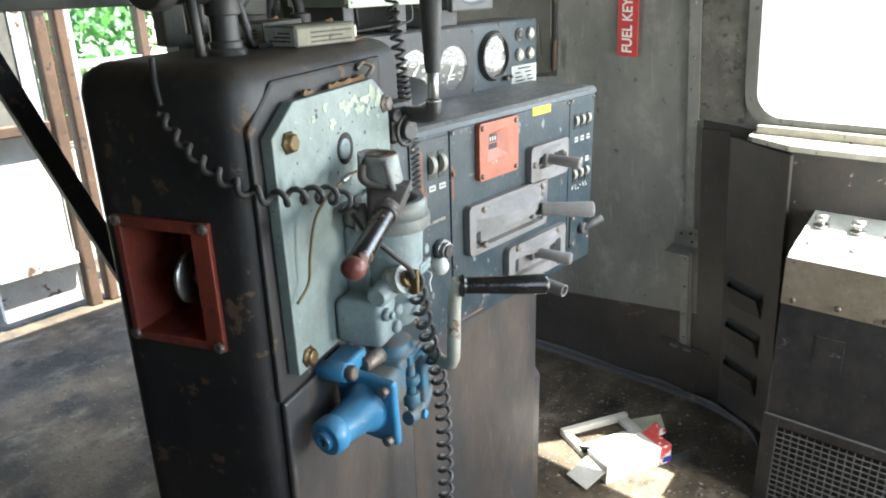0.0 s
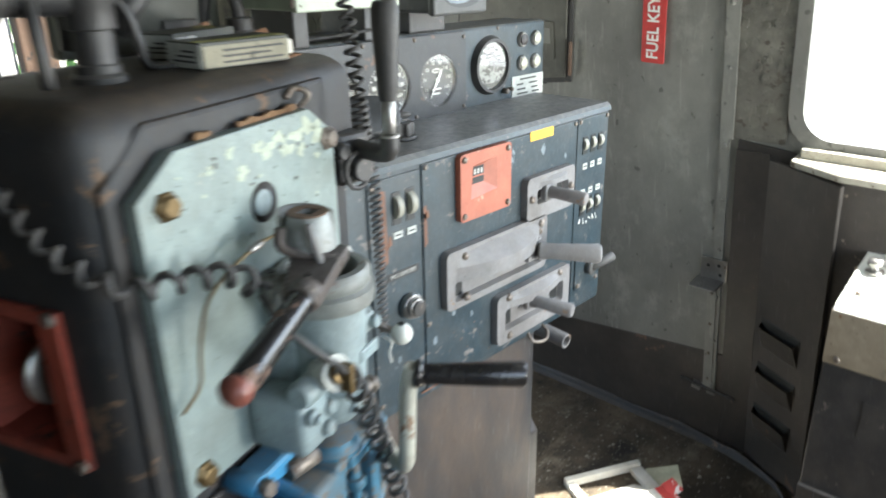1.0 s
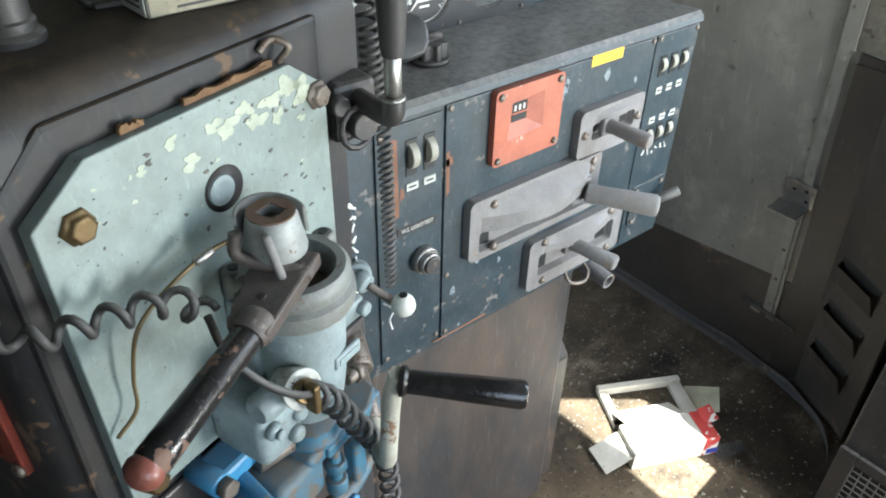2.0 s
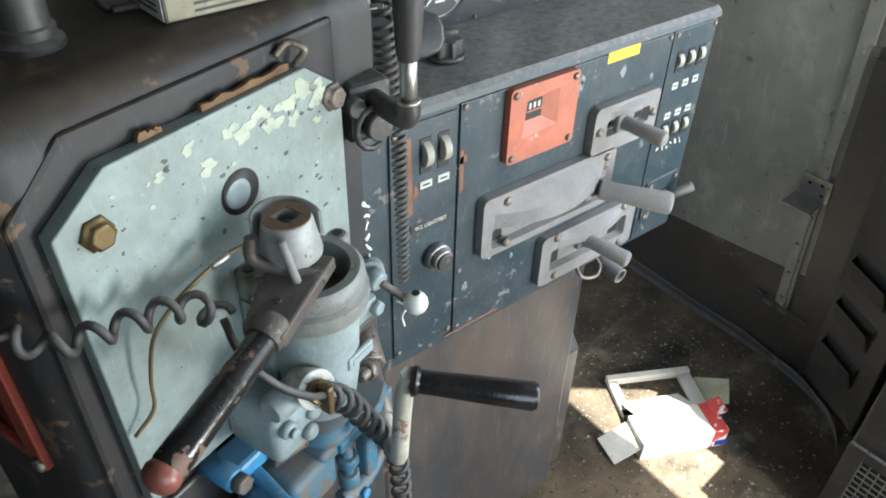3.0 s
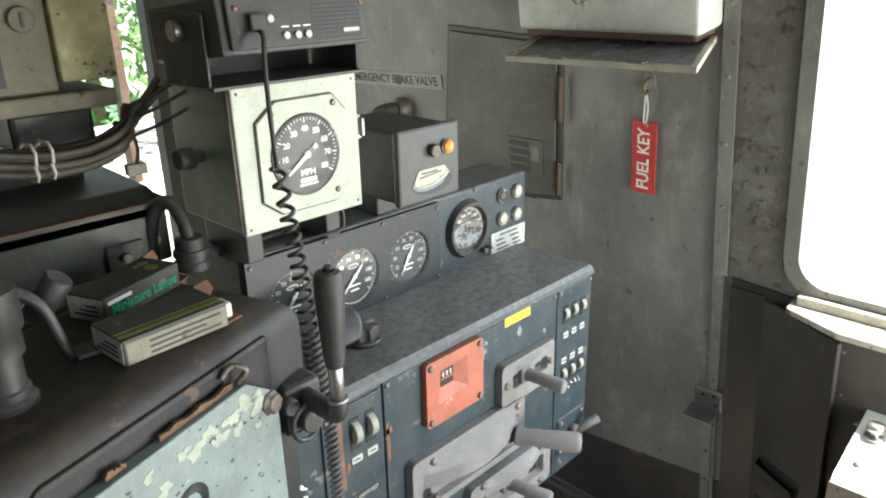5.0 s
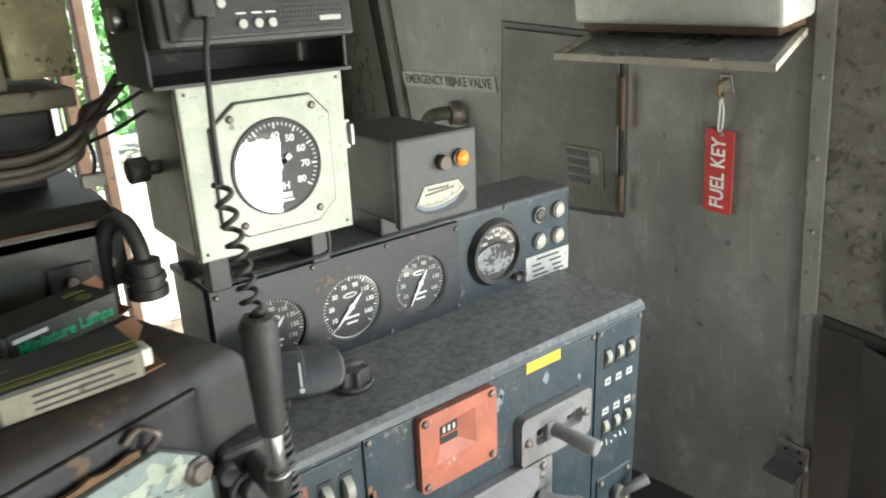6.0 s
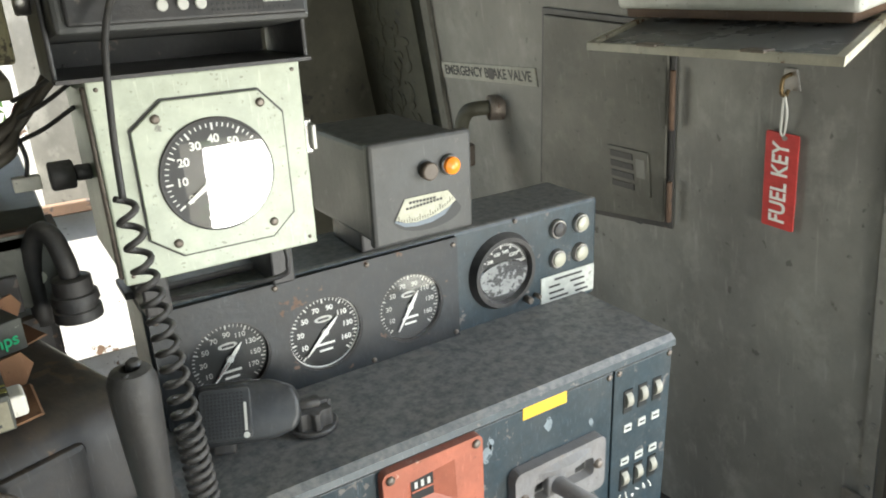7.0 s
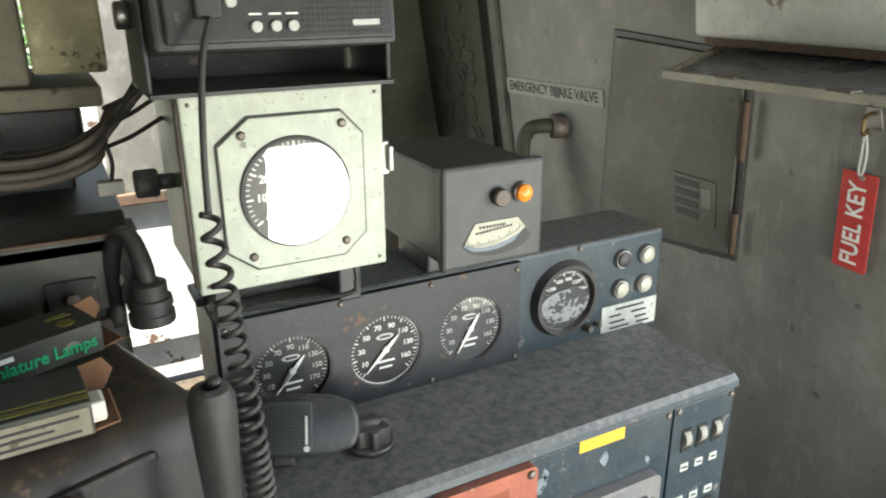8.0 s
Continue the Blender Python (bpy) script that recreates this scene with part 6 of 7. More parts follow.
cord("coiled_cable", "dusty black coiled microphone cord hanging before the gauges",
     [(-1.055, 1.03, 1.725), (-1.03, 1.02, 1.715), (-1.015, 1.008, 1.68), (-1.0, 0.999, 1.61), (-0.99, 0.995, 1.555)],
     [(-0.99, 0.995, 1.555), (-0.985, 0.999, 1.5), (-0.98, 1.003, 1.45), (-0.975, 1.008, 1.38), (-0.968, 1.012, 1.26), (-0.955, 1.013, 1.18), (-0.956, 1.016, 1.05), (-0.958, 1.018, 0.93)],
     lambda u: 0.0085 + 0.004 * min(1, u * 2), lambda u: 0.024 if u < 0.1 else (0.017 if u < 0.38 else 0.0105), 0.0033)
tower_at = lambda x, y, z: TOWER @ Vector((x, y, z))
cord("coiled_cable", "black coiled cord slung across the brake stand to the valve",
     [tower_at(-0.082, 0.14, 1.4), tower_at(-0.088, 0.135, 1.37), tower_at(-0.09, 0.13, 1.34)],
     [tower_at(-0.095, 0.13, 1.335), tower_at(-0.1, 0.09, 1.29), tower_at(-0.102, 0.03, 1.25), tower_at(-0.085, -0.02, 1.228), tower_at(-0.03, -0.04, 1.218), tower_at(0.03, -0.05, 1.2), tower_at(0.06, -0.055, 1.165)],
     lambda u: 0.0045 + 0.008 * u, lambda u: 0.024 + 0.01 * u, 0.0042)
cord("coiled_cable", "black coiled cord hanging below the brake valve",
     [tower_at(0.06, -0.055, 1.165), tower_at(0.05, -0.085, 1.14), tower_at(0.06, -0.115, 1.11), tower_at(0.085, -0.13, 1.08), tower_at(0.11, -0.125, 1.055)],
     [tower_at(0.11, -0.125, 1.055), tower_at(0.14, -0.118, 1.018), tower_at(0.165, -0.112, 0.98), tower_at(0.19, -0.108, 0.93), tower_at(0.225, -0.102, 0.865), tower_at(0.26, -0.1, 0.79), tower_at(0.275, -0.1, 0.7), tower_at(0.277, -0.1, 0.5), tower_at(0.277, -0.1, 0.2)],
     lambda u: 0.0125, lambda u: 0.036 if u < 0.3 else 0.03, 0.0042)


# ---- on the front wall ----
hatch = thing("wall_hatch", FRONT, "flush grey steel wall hatch with a rusty hinge rod", "hatch")
HO = [(-1.835, 1.14), (-1.392, 1.19), (-1.352, 1.63), (-1.735, 1.652)]
part("surround", made((prism, [(-1.85, 1.125), (-1.375, 1.175), (-1.335, 1.642), (-1.745, 1.668)], -0.005, 0.0, 0.002)), M_BLACK, hatch)
part("door_panel", made((prism, HO, -0.012, -0.004, 0.003)), M_HATCHSHADE, hatch)
for z0, z1 in ((1.2, 1.3), (1.42, 1.55)):
    part("hinge_rod", made((cyl, (-1.37 + (z0 - 1.2) * 0.09, -0.018, z0), (-1.37 + (z1 - 1.2) * 0.09, -0.018, z1), 0.006)), M_RUSTY, hatch)
part("lock_plate", made((prism, rounded(-1.552, -1.424, 1.243, 1.355, 0.006, 2), -0.016, -0.011, 0.001)), M_HATCHSHADE, hatch)
for i in range(4):
    part("plate_bar", made((bx, -1.54, -1.47, -0.018, -0.0155, 1.255 + 0.025 * i, 1.27 + 0.025 * i)), M_BLACK, hatch)
part("plate_mark", made((bx, -1.46, -1.435, -0.0175, -0.0155, 1.29, 1.335)), M_WALL, hatch)
t = thing("grab_slot", FRONT @ pose(-1.515, 0, 1.172, 0, 4, 0), "narrow dark slot below the hatch", "slot")
part("slot", made((prism, rounded(-0.05, 0.05, -0.008, 0.008, 0.006, 3), -0.003, 0.0)), M_DIAL, t)

t = thing("emergency_brake_sign", FRONT @ pose(-2.03, 0, 1.482, 0, -1.8, 0), "narrow dirty white strip lettered emergency brake valve", "sign")
part("strip", made((bx, -0.228, 0.228, -0.003, 0.0, -0.024, 0.024, 0.0008)), mat("aged_label_strip", (0.4, 0.39, 0.33), None, 0, (0.2, 0.19, 0.15), 0.3, 0.6, scale=25), t)
words("lettering", "EMERGENCY BRAKE VALVE", 0.04, at(0, -0.0033, 0), M_INKDARK, t, 0.86, bold=0.0006)
part("smudge", made((prism, [(0.03 + 0.02 * math.cos(i), 0.018 * math.sin(i)) for i in range(6)], -0.0042, -0.0038)), M_BLACK, t)

key = thing("fuel_key_tag", FRONT @ pose(-1.087, 0, 1.545), "red enamel fuel key tag hanging from a brass hook", "tag")
part("hook_plate", made((prism, [(-0.02, -0.015), (0.02, -0.015), (0.012, 0.025), (-0.012, 0.025)], -0.004, 0.0, 0.001)), M_STEEL, key)
part("hook", made((tube, smooth_path([(0, -0.003, 0.015), (0, -0.025, 0.012), (0, -0.03, -0.01), (0, -0.018, -0.02), (0.0, -0.01, -0.012)]), 0.004, 7)), M_BRASS, key)
part("cord_loop", made((tube, smooth_path([(0.002, -0.022, -0.018), (0.004, -0.018, -0.05), (-0.003, -0.012, -0.085), (-0.01, -0.008, -0.1), (-0.012, -0.012, -0.09), (-0.006, -0.018, -0.06), (0.0, -0.022, -0.018)]), 0.0022, 6)), M_RADIOWHITE, key)
hang = pose(-0.014, -0.006, -0.192, 0, 2.5, 0)
tag = part("tag_plate", made((prism, rounded(-0.034, 0.034, -0.098, 0.098, 0.004, 2), -0.003, 0.0, 0.0008, 2, hang)), M_LABELRED, key)
words("lettering", "FUEL KEY", 0.047, hang @ at(0, -0.0034, -0.004, 90), M_MARK, key, 0.84, bold=0.0008)
part("tag_eyelet", made((cyl, (-0.005, -0.0085, -0.103), (-0.005, -0.011, -0.103), 0.005)), M_STEEL, key)

# fold-down tray under a white wall cabinet
t = thing("wall_locker", FRONT, "white enamelled wall locker above the fold-down tray", "locker")
part("body", made((bx, -1.393, -0.908, -0.11, 0.0, 1.69, 2.1, 0.012, 3)), M_WHITE, t)
part("bottom_channel", made((bx, -1.375, -0.925, -0.1, -0.004, 1.674, 1.692, 0.003)), M_RUSTY, t, "rusty bottom channel")
tray = thing("fold_down_tray", pose(0, 0, 0), "off-white fold-down metal tray with rusty worn rim", "tray")
C4 = [Vector(v) for v in ((-1.385, 2.1, 1.638), (-0.915, 2.1, 1.642), (-0.832, 1.842, 1.606), (-1.305, 1.846, 1.6))]


def slab(bm, quad, drop):
    a = [bm.verts.new(p) for p in quad]
    b = [bm.verts.new(p - Vector((0, 0, drop))) for p in quad]
    bm.faces.new(a)
    bm.faces.new(b[::-1])
    for i in range(4):
        bm.faces.new((a[i], b[i], b[(i + 1) % 4], a[(i + 1) % 4]))


mid = sum(C4, Vector()) / 4
bm = bmesh.new()
slab(bm, [mid + (p - mid) * 0.93 for p in C4], 0.004)
part("pan", bm, mat("tray_grey", (0.2, 0.21, 0.22), (0.2, 0.16, 0.12), 0.05, (0.2, 0.19, 0.17), 0.3, 0.25, scale=20), tray, "smooth pale grey pan")
for i in range(4):
    p, q = C4[i], C4[(i + 1) % 4]
    bm = bmesh.new()
    pi, qi = mid + (p - mid) * 0.945, mid + (q - mid) * 0.945
    slab(bm, [v + Vector((0, 0, 0.006)) for v in (p, q, qi, pi)], 0.013)
    part("rim", bm, mat("tray_rim_paint", (0.5, 0.48, 0.38), (0.17, 0.1, 0.06), 0.3, (0.3, 0.24, 0.16), 0.4, 0.5, scale=22) if i == 0 else bpy.data.materials["tray_rim_paint"], tray, "chipped cream rim")
for f in (0.3, 0.72):
    p = C4[3].lerp(C4[2], f)
    part("latch", made((bx, p.x - 0.02, p.x + 0.02, p.y - 0.006, p.y + 0.02, p.z + 0.005, p.z + 0.01, 0.002)), M_BOLT, tray)

t = thing("wall_bracket", FRONT @ pose(-0.905, 0, 0.64), "bent steel angle bracket with bolt holes", "bracket")
part("back_plate", made((bx, -0.035, 0.045, -0.012, -0.008, -0.01, 0.06, 0.002)), M_STEEL, t)
part("shelf", made((bx, -0.045, 0.035, -0.07, -0.008, -0.016, -0.01, 0.002)), M_STEEL, t)
for x, z in ((-0.012, 0.035), (0.02, 0.04), (0.025, 0.01)):
    part("hole", made((cyl, (x, -0.012, z), (x, -0.0128, z), 0.005)), M_DIAL, t)
part("down_strip", made((bx, -0.012, 0.016, -0.011, -0.006, -0.42, -0.012, 0.001)), M_WALL, t, "riveted strip down to the floor")
for z in (-0.06, -0.17, -0.28, -0.38):
    bm = bmesh.new()
    screw(bm, 0.002, -0.011, z, 0.005, 0.003)
    part("rivet", bm, M_BOLT, t)
t = thing("wall_latch_bar", FRONT @ pose(-0.9, 0, 0.225, 0, 6, 0), "short black latch bar low on the wall", "latch")
part("bar", made((bx, -0.09, 0.09, -0.02, -0.012, -0.005, 0.005, 0.002)), M_BLACK, t)
part("keeper", made((bx, -0.05, -0.02, -0.018, -0.003, -0.02, 0.004, 0.002)), M_STEEL, t)

# curled paint on the wall strip beside the window
t = thing("peeling_paint", FRONT, "curled grey paint flakes peeling off the wall strip", "paint flakes")
rnd = random.Random(21)
for i in range(34):
    x, z = rnd.uniform(-0.86, -0.745), rnd.choice((rnd.uniform(1.28, 1.46), rnd.uniform(1.12, 1.75)))
    s = rnd.uniform(0.003, 0.012)
    bm = bmesh.new()
    pts = [(x + s * rnd.uniform(0.6, 1.1) * math.cos(a), z + 1.3 * s * rnd.uniform(0.6, 1.1) * math.sin(a)) for a in [0.9 * k for k in range(7)]]
    prism(bm, pts, -0.0075, -0.0055)
    ang = rnd.uniform(0, 6.28)
    for v in bm.verts:
        k = (v.co.x - x) * math.cos(ang) + (v.co.z - z) * math.sin(ang)
        v.co.y -= max(0, k) ** 2 * 6
    part("flake", bm, bpy.data.materials["flaking_brown_grey_paint"], t)

# the olive panel's paint, crazed into curling islands
t = thing("cracked_paint", FRONT, "islands of cracked olive paint curling off the wall", "paint flakes")
rnd = random.Random(44)
for i in range(60):
    x, z = rnd.uniform(-2.72, -2.47), rnd.uniform(1.25, 1.78)
    w, h = rnd.uniform(0.012, 0.04), rnd.uniform(0.012, 0.05)
    pts = [(x + w * rnd.uniform(0.65, 1.05) * math.cos(a), z + h * rnd.uniform(0.65, 1.05) * math.sin(a)) for a in [0.7 * k for k in range(9)]]
    bm = made((prism, pts, 0.0005, 0.003))
    ang = rnd.uniform(0, 6.28)
    for v in bm.verts:
        v.co.y -= max(0, (v.co.x - x) * math.cos(ang) + (v.co.z - z) * math.sin(ang)) ** 2 * 7
    part("flake", bm, M_OLIVE, t)

# pipe elbow before the wall
t = thing("brake_pipe", pose(-2.03, 2.07, 1.345), "dull painted pipe with an elbow below the sign", "pipe")
bm = bmesh.new()
tube(bm, smooth_path([(-0.02, 0.0, -0.6), (-0.02, 0.0, -0.1), (-0.02, 0.0, -0.03), (-0.01, 0.01, 0.01), (0.015, 0.03, 0.025), (0.045, 0.1, 0.025)]), 0.021, 12)
part("pipe", bm, M_OLIVE, t, "", True)
part("union_nut", made((cyl, (-0.02, 0.0, -0.14), (-0.02, 0.0, -0.08), 0.038, None, 8)), M_BOLT, t)
part("wall_flange", made((cyl, (0.03, 0.06, 0.025), (0.045, 0.1, 0.025), 0.036)), M_BOLT, t)

# ---- on and behind the brake stand ----
t = thing("steel_shelf_box", pose(-1.225, 0, 1.39, 0, 0, 90), "olive-grey sloped steel box behind the brake stand", "box")
bm = bmesh.new()
prism(bm, [(0.0, -0.005), (0.0, 0.085), (0.035, 0.095), (0.035, -0.005)], -0.69, -0.945, 0.004, 2, pose(0, 0, 0, 0, 0, 90))
part("body", bm, mat("olive_grey_box_paint", (0.075, 0.078, 0.062), (0.13, 0.12, 0.095), 0.05, (0.035, 0.032, 0.028), 0.55, 0.5, scale=16, dust=0.1), t)
part("wing", made((prism, [(0.0, 0.066), (0.0, 0.087), (0.05, 0.102), (0.36, 0.112), (0.36, 0.085)], -0.05, -0.944, 0.003, 2, pose(0, 0, 0, 0, 0, 90))), bpy.data.materials["olive_grey_box_paint"], t)
part("tab", made((bx, 0.845, 0.9, -0.006, 0.0, -0.005, 0.04, 0.002)), M_BLACK, t)
part("tab_bolt", made((cyl, (0.872, -0.006, 0.018), (0.872, -0.012, 0.018), 0.008)), M_BOLT, t)
part("hole", made((cyl, (0.922, 0.0, 0.03), (0.922, -0.001, 0.03), 0.008)), M_LENS, t)
part("top_edge", made((bx, 0.06, 0.952, -0.004, 0.05, 0.086, 0.09, 0.001)), M_RUSTY, t)
part("brace", made((prism, [(0.465, 0.088), (0.51, 0.088), (0.775, -0.66), (0.73, -0.66)], 0.345, 0.375, 0.004)), M_BLACK, t, "diagonal dark steel brace")
part("rear_leg", made((bx, 0.89, 0.94, 0.3, 0.36, -1.39, 0.09, 0.004)), M_BLACK, t)

jb = thing("junction_box", pose(-1.34, 0, 1.62), "old steel junction box with flaking yellow-cream paint", "junction box")
M_JB = mat("grimy_cream_paint", (0.2, 0.18, 0.12), (0.06, 0.05, 0.035), 0.3, (0.07, 0.06, 0.045), 0.5, 0.6, scale=16)
part("body", made((bx, -0.3, -0.004, 0.45, 0.87, 0.015, 0.3, 0.006)), M_JB, jb)
part("side_door", made((bx, -0.2, 0.0, 0.874, 0.957, 0.03, 0.28, 0.005)), mat("flaking_yellow_cream", (0.42, 0.38, 0.22), (0.08, 0.065, 0.04), 0.42, (0.15, 0.12, 0.08), 0.4, 0.6, scale=30), jb, "flaking yellow-cream door")
part("lower_flange", made((bx, -0.25, 0.01, 0.45, 0.945, -0.01, 0.016, 0.004)), M_JB, jb)
part("lock", made((cyl, (-0.004, 0.835, 0.12), (0.004, 0.835, 0.12), 0.018)), M_JB, jb)
part("lock_key", made((bx, 0.004, 0.007, 0.833, 0.837, 0.11, 0.13)), M_BLACK, jb)
part("opening", made((bx, -0.003, -0.002, 0.74, 0.8, 0.03, 0.08)), M_DIAL, jb)
part("under_block", made((bx, -0.2, -0.03, 0.8, 0.92, -0.07, -0.01, 0.008)), M_BLACK, jb)
part("back_post", made((bx, -0.2, -0.1, 0.55, 0.7, -0.125, 0.02, 0.008)), M_BLACK, jb)
part("dark_channel", made((bx, -0.3, -0.06, 0.3, 0.9, -0.135, -0.1, 0.004)), M_BLACK, jb)

t = thing("cable_bundle", pose(0, 0, 0), "bundle of old grey cables tied with cord", "cables")
rnd = random.Random(3)
M_REDWIRE = plain("faded_red_wire", (0.3, 0.05, 0.04), 0.5)
M_GREYWIRE = mat("grey_cable_sheath", (0.1, 0.085, 0.065), None, 0, (0.05, 0.045, 0.04), 0.4, 0.6, scale=40)
for i in range(11):
    a, b = rnd.uniform(-0.018, 0.018), rnd.uniform(-0.016, 0.016)
    tail = [(-1.28 + a, 0.955 + b * 0.5, 1.6 + b), (-1.26 + a, 0.985, 1.635 + b)] if i < 4 else [(-1.31 + a, 0.945 + b, 1.6 + b)]
    pts = [(-1.33 + a, 0.6, 1.585 + b), (-1.3 + a, 0.72, 1.565 + b), (-1.285 + a, 0.8, 1.55 + b), (-1.28 + a, 0.87, 1.55 + b), (-1.28 + a, 0.925, 1.57 + b)] + tail
    part("cable", made((tube, smooth_path(pts, 6), rnd.uniform(0.004, 0.007), 6)), M_REDWIRE if i == 5 else M_GREYWIRE, t)
for y in (0.79, 0.812):
    part("tie", made((tube, [(-1.285 + 0.03 * math.cos(k * 0.63), y + 0.004 * math.sin(k), 1.555 + 0.027 * math.sin(k * 0.63)) for k in range(11)], 0.0025, 5)), M_CARD, t)
for z in (1.645, 1.625, 1.6):
    part("loose_wire", made((tube, smooth_path([(-1.28, 0.94, z - 0.03), (-1.25, 0.965, z - 0.015), (-1.21, 0.995, z + 0.01)], 6), 0.0028, 5)), M_RUBBER, t)
part("connector_lead", made((tube, smooth_path([(-1.28, 0.935, 1.58), (-1.278, 0.94, 1.55), (-1.282, 0.936, 1.525)], 6), 0.0028, 5)), M_RUBBER, t)
part("connector", made((bx, -1.292, -1.276, 0.92, 0.95, 1.51, 1.527, 0.002)), M_CARD, t, "white plug connector")

t = thing("conduit", pose(-1.178, 0.951, 1.38), "thick black flexible conduit curving out of a collar", "conduit")
bm = bmesh.new()
lathe(bm, (0, 0, 0), (0, 0, 1), [(0, 0.026), (0.012, 0.026), (0.013, 0.023), (0.02, 0.023), (0.021, 0.026), (0.03, 0.025), (0.031, 0.021), (0.048, 0.021), (0.05, 0.017)], 18)
part("collar", bm, M_RUBBER, t, "", True)
part("hose", made((tube, smooth_path([(0, 0, 0.04), (-0.002, -0.002, 0.07), (-0.016, -0.01, 0.098), (-0.036, -0.022, 0.095), (-0.052, -0.032, 0.06), (-0.055, -0.035, -0.02)]), 0.011, 10)), M_RUBBER, t)


M_TANCARD = mat("tan_printed_card", (0.25, 0.23, 0.16), (0.1, 0.09, 0.06), 0.1, (0.12, 0.11, 0.08), 0.4, 0.6, scale=40)


def lamp_box(m, size, ink, label, open_end):
    L, W, H = size
    t = thing("lamp_carton", m, label, "carton", "lamp cartons")
    part("sleeve", made((bx, 0, L, 0, W, 0, H, 0.0012)), M_BOXDARK, t)
    part("left_end", made((bx, -0.001, 0.0004, 0.002, W - 0.002, 0.002, H - 0.002)), M_PAPER, t, "pale printed end")
    for i in range(3):
        part("lettering_bar", made((bx, -0.0016, -0.001, 0.012, W - 0.012 - 0.01 * i, H * 0.25 + i * 0.006, H * 0.25 + i * 0.006 + 0.0025)), M_INKDARK, t)
    if ink == "green":
        words("lettering", "Miniature Lamps", 0.0185, at(L * 0.51, -0.0006, H * 0.42), M_GREENINK, t, 0.93, bold=0.0003)
        part("maker_bar", made((bx, 0.006, 0.045, -0.0008, 0.0, H * 0.68, H * 0.82)), M_MARK, t)
        part("gold_mark", made((lathe, (L * 0.8, W * 0.35, H), (L * 0.8, W * 0.35, 2), [(0, 0.009), (0.0006, 0.009)], 16)), M_GOLDINK, t)
        part("seal_bars", made((bx, L * 0.7, L * 0.9, W * 0.62, W * 0.65, H, H + 0.0006), (bx, L * 0.72, L * 0.88, W * 0.72, W * 0.74, H, H + 0.0006)), M_GOLDINK, t)
    else:
        part("gold_band", made((bx, 0, L, W * 0.1, W * 0.2, H, H + 0.0006)), M_GOLDINK, t)
        part("gold_band", made((bx, 0, L, W * 0.27, W * 0.31, H, H + 0.0006)), M_GOLDINK, t)
        part("pale_panel", made((bx, 0.003, L - 0.002, -0.0008, 0.0, 0.002, H * 0.86)), M_TANCARD, t, "pale printed side")
        for i in range(3):
            part("lettering_bar", made((bx, 0.03, L - 0.01 - 0.02 * (i % 2), -0.0014, -0.0008, 0.006 + 0.007 * i, 0.0085 + 0.007 * i)), M_INKDARK, t)
    part("torn_flap", made((prism, [(L - 0.002, H), (L + 0.02, H + 0.004), (L + 0.028, H - 0.01), (L + 0.018, 0.004), (L - 0.002, 0.0)], W * 0.98, W + 0.001)), M_CARDBROWN, t, "torn brown card flap")
    part("lower_flap", made((prism, [(L, 0.001), (L + 0.022, 0.004), (L + 0.02, 0.006), (L, 0.003)], 0.002, W * 0.9)), M_CARDBROWN, t)
    part("end_void", made((bx, L, L + 0.0006, 0.004, W - 0.004, 0.004, H - 0.003)), M_CARDBROWN if ink == "green" else M_DIAL, t)
    if ink != "green":
        part("bulb_wrapper", made((bx, L - 0.004, L + 0.012, 0.006, W * 0.45, 0.006, H * 0.8, 0.003)), M_CARD, t, "white wrapper")


lamp_box(pose(-1.055, 0.772, 1.39, 0, 0, 112), (0.132, 0.062, 0.034), "green", "dark carton of miniature lamps with green lettering", True)
lamp_box(pose(-0.932, 0.741, 1.39, 0, 0, 94), (0.132, 0.072, 0.032), "gold", "open dark bulb carton with gold bands and torn end", True)

t = thing("pipe_fitting", pose(-0.95, 0.628, 1.384), "stubby black pipe fitting with ring collars", "fitting")
bm = bmesh.new()
lathe(bm, (0, 0, 0), (0, 0, 1), [(0, 0.029), (0.012, 0.029), (0.016, 0.024), (0.024, 0.024), (0.026, 0.021), (0.06, 0.021), (0.062, 0.026), (0.085, 0.026), (0.09, 0.03), (0.13, 0.03)], 18)
part("body", bm, M_BLACK, t, "", True)
part("cross_body", made((cyl, (0.02, -0.1, 0.105), (-0.02, 0.02, 0.1), 0.026), (cyl, (0.02, -0.1, 0.105), (0.03, -0.13, 0.106), 0.034)), M_BLACK, t, "black cup-shaped body")
part("hanging_rod", made((cyl, (0.035, -0.07, 0.095), (0.045, -0.07, 0.01), 0.007)), M_BLACK, t)
t = thing("curved_strap", pose(-1.02, 0.7, 1.385), "bent flat steel strap with a bolted clamp", "strap")
bm = bmesh.new()
for pts in ([(0.02, 0.03, 0.005), (0.02, 0.008, 0.012), (0.02, 0.0, 0.04), (0.018, -0.01, 0.075), (0.01, -0.03, 0.095), (0.0, -0.06, 0.1)],):
    tube(bm, smooth_path(pts), 0.007, 6)
part("strap", bm, M_BLACK, t)
part("clamp", made((cyl, (-0.02, -0.01, 0.05), (0.0, 0.02, 0.095), 0.016), (cyl, (-0.03, -0.05, 0.03), (-0.03, -0.05, 0.1), 0.02)), M_BLACK, t)
part("foot", made((bx, 0.0, 0.035, 0.01, 0.05, 0.005, 0.011, 0.002)), M_BLACK, t)

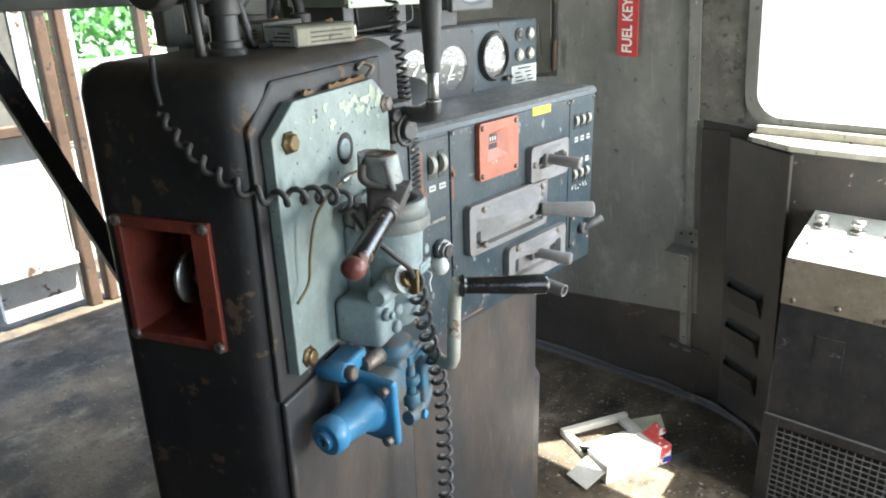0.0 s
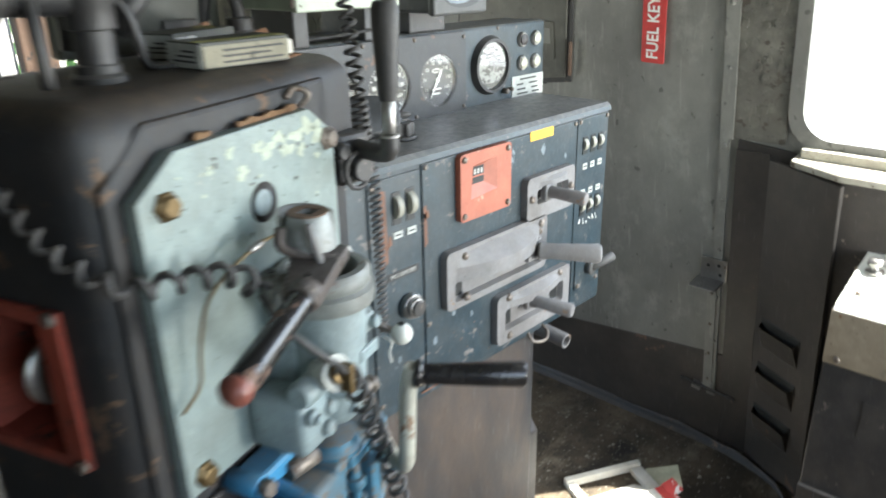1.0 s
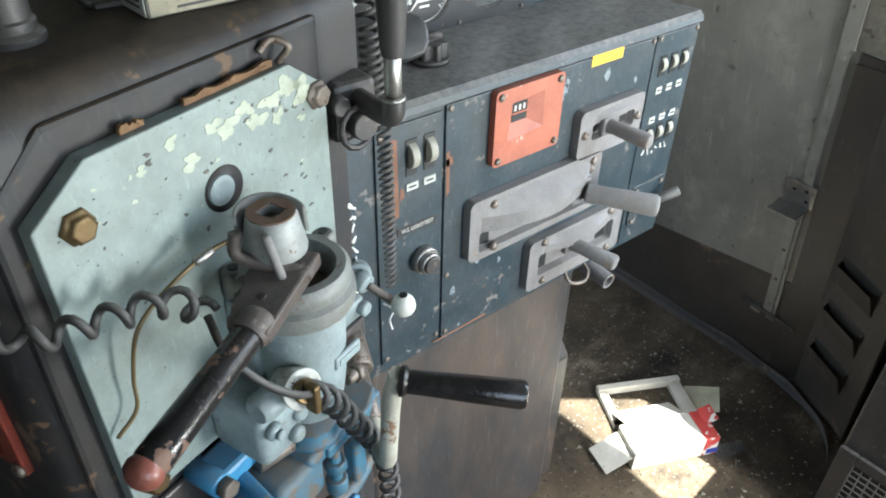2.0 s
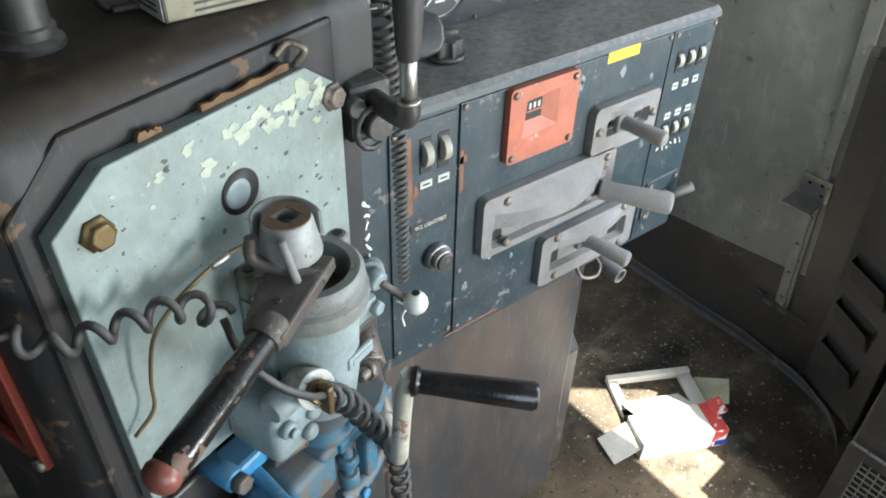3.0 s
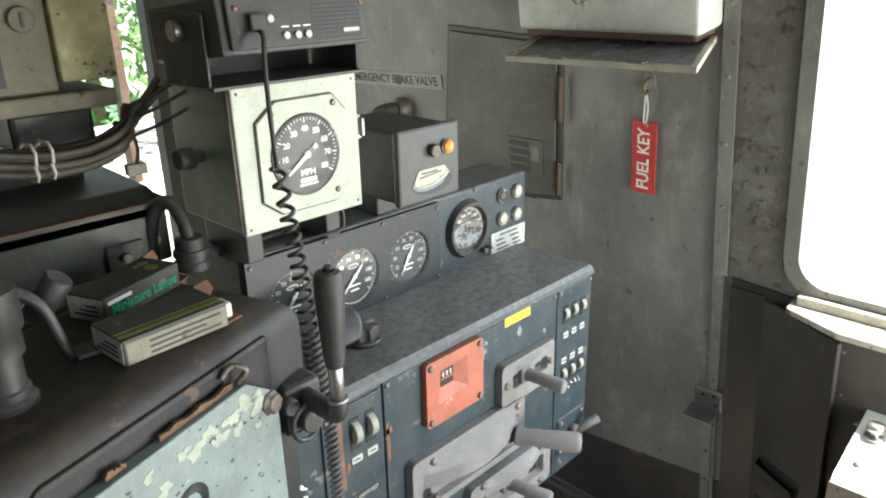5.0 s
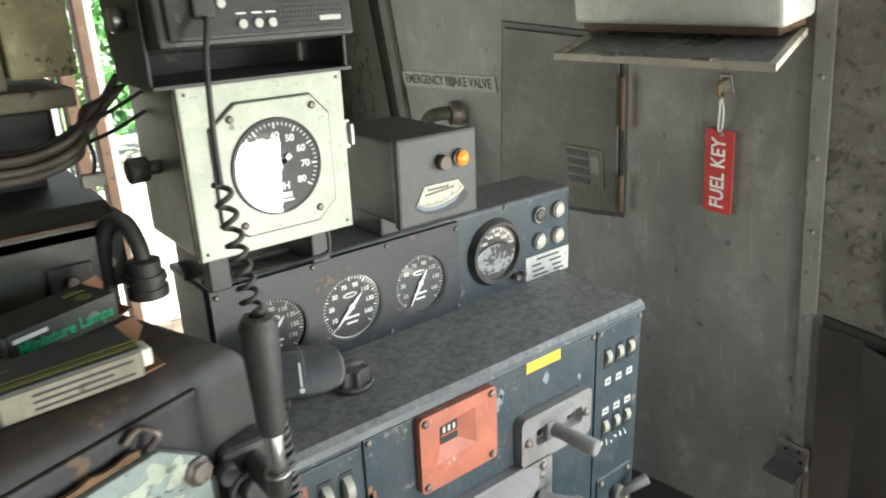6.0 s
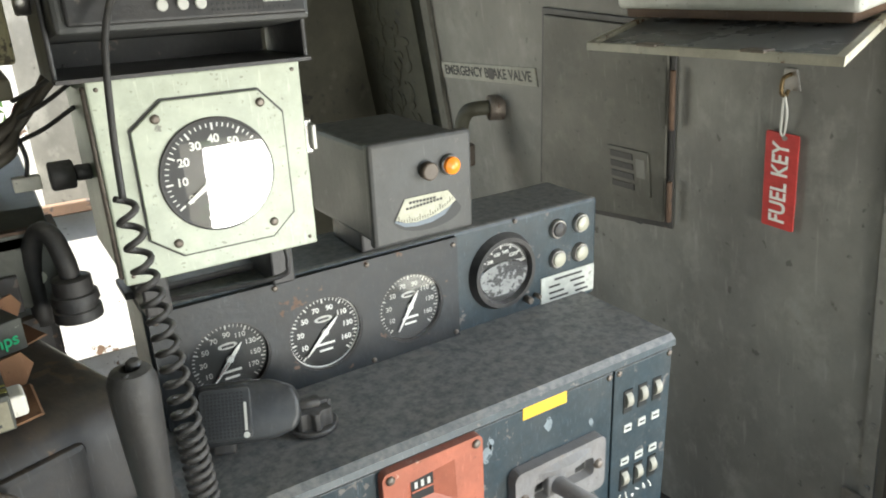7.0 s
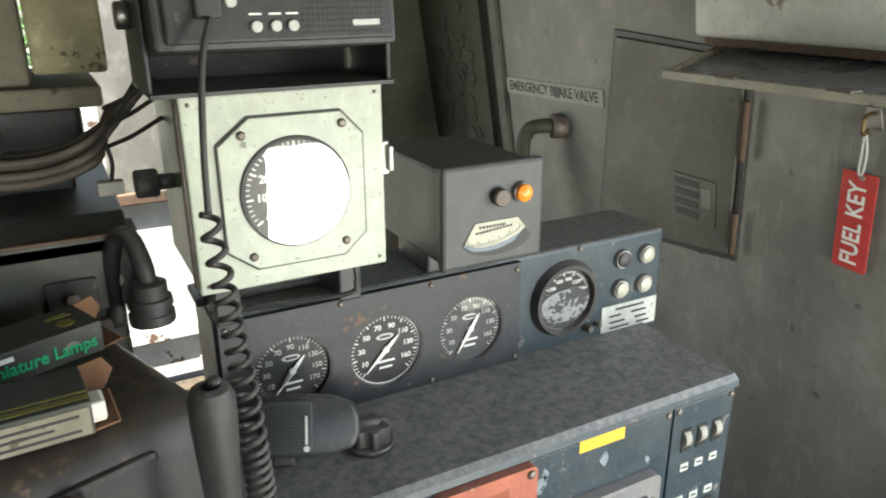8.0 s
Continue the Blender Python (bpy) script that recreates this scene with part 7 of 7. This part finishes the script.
# ---- on the floor ----
t = thing("torn_carton", pose(-0.865, 1.86, 0.0, 0, 0, 65), "torn white and red carton lying open in sunlight", "carton")
M_PRINT = mat("red_white_print", (0.6, 0.07, 0.06), (0.75, 0.7, 0.65), 0.5, (0.5, 0.1, 0.1), 0.2, 0.5, scale=22, bump=0.03)
part("body", made((bx, -0.12, 0.09, -0.05, 0.05, 0.0, 0.065, 0.002)), M_CARD, t)
part("printed_end", made((bx, 0.09, 0.132, -0.05, 0.05, 0.0, 0.067, 0.002)), M_PRINT, t, "red and white printed end")
part("blue_lettering_bar", made((bx, 0.1, 0.134, -0.052, -0.05, 0.008, 0.026)), plain("blue_print", (0.03, 0.05, 0.3), 0.5), t)
part("top_flap", made((bx, -0.1, 0.08, 0.0, 0.09, 0, 0.002, 0.0, 1, pose(0, 0.05, 0.064, -28, 0, 0))), M_CARD, t)
part("end_flap", made((bx, -0.09, 0.0, -0.045, 0.045, 0, 0.002, 0.0, 1, pose(-0.12, 0.0, 0.045, 0, -22, 8))), M_CARD, t)
part("red_flap", made((bx, 0, 0.04, -0.02, 0.03, 0, 0.002, 0.0, 1, pose(0.115, 0.02, 0.066, 10, -20, 0))), M_PRINT, t)
t = thing("card_tray", pose(-0.995, 1.95, 0.0, 0, 0, 62), "flattened pale card tray with an open middle", "card tray")
part("tray", made((bx, -0.13, 0.13, -0.075, -0.055, 0, 0.02, 0.001), (bx, -0.13, 0.13, 0.055, 0.075, 0, 0.025, 0.001), (bx, -0.13, -0.105, -0.075, 0.075, 0, 0.02, 0.001), (bx, 0.09, 0.13, -0.075, 0.075, 0.0, 0.015, 0.001)), M_CARD, t)
t = thing("card_scrap", pose(-0.9, 2.09, 0.0, 8, -14, 35), "square scrap of pale card", "card scrap")
part("scrap", made((bx, -0.05, 0.05, -0.045, 0.045, 0.012, 0.015, 0.001)), mat("pale_yellow_card", (0.5, 0.48, 0.33), None, 0, (0.3, 0.28, 0.2), 0.3, 0.8), t)
t = thing("card_scrap", pose(-0.73, 2.0, 0.0, 0, 0, 75), "grey card scrap beside the carton", "card scrap")
part("scrap", made((prism, [(-0.06, -0.05), (0.05, -0.03), (0.04, 0.05), (-0.05, 0.03)], -0.004, 0.0, 0.0, 1, pose(0, 0, 0, 90))), M_PAPER, t)

rnd = random.Random(12)
bm = bmesh.new()
for i in range(1400):
    x, y = (rnd.gauss(-1.0, 0.35), rnd.gauss(1.95, 0.25)) if i % 3 else (rnd.uniform(-3.4, -0.6), rnd.uniform(0.6, 2.25))
    if y > 2.3 or (x > -0.55) or (-1.3 < x < -0.9 and y < 1.52):
        continue
    s = rnd.uniform(0.0015, 0.006) * (2.2 if rnd.random() < 0.06 else 1)
    a = rnd.uniform(0, 3.1)
    vs = [bm.verts.new((x + s * math.cos(a + k * 2.1) * rnd.uniform(0.5, 1.3), y + s * math.sin(a + k * 2.1) * rnd.uniform(0.5, 1.3), 0.0012)) for k in range(3)] + [bm.verts.new((x, y, s * 0.6))]
    for q in ((0, 1, 3), (1, 2, 3), (2, 0, 3)):
        bm.faces.new([vs[k] for k in q])
ob = part("floor_grit", bm, mat("grit_and_flakes", (0.3, 0.28, 0.22), (0.05, 0.04, 0.03), 0.45, (0.15, 0.12, 0.08), 0.4, 0.8, scale=60))
tagged(ob, "scattered pale grit and paint flakes on the floor", "grit", "", "stuff")
t = thing("floor_wire", pose(0, 0, 0), "rusty bent wire loop standing on the floor", "wire")
part("loop", made((tube, smooth_path([tower_at(-0.2, 0.3, 0.0), tower_at(-0.2, 0.31, 0.1), tower_at(-0.21, 0.33, 0.3), tower_at(-0.19, 0.36, 0.42), tower_at(-0.14, 0.38, 0.43)]), 0.009, 8)), M_RUSTY, t)
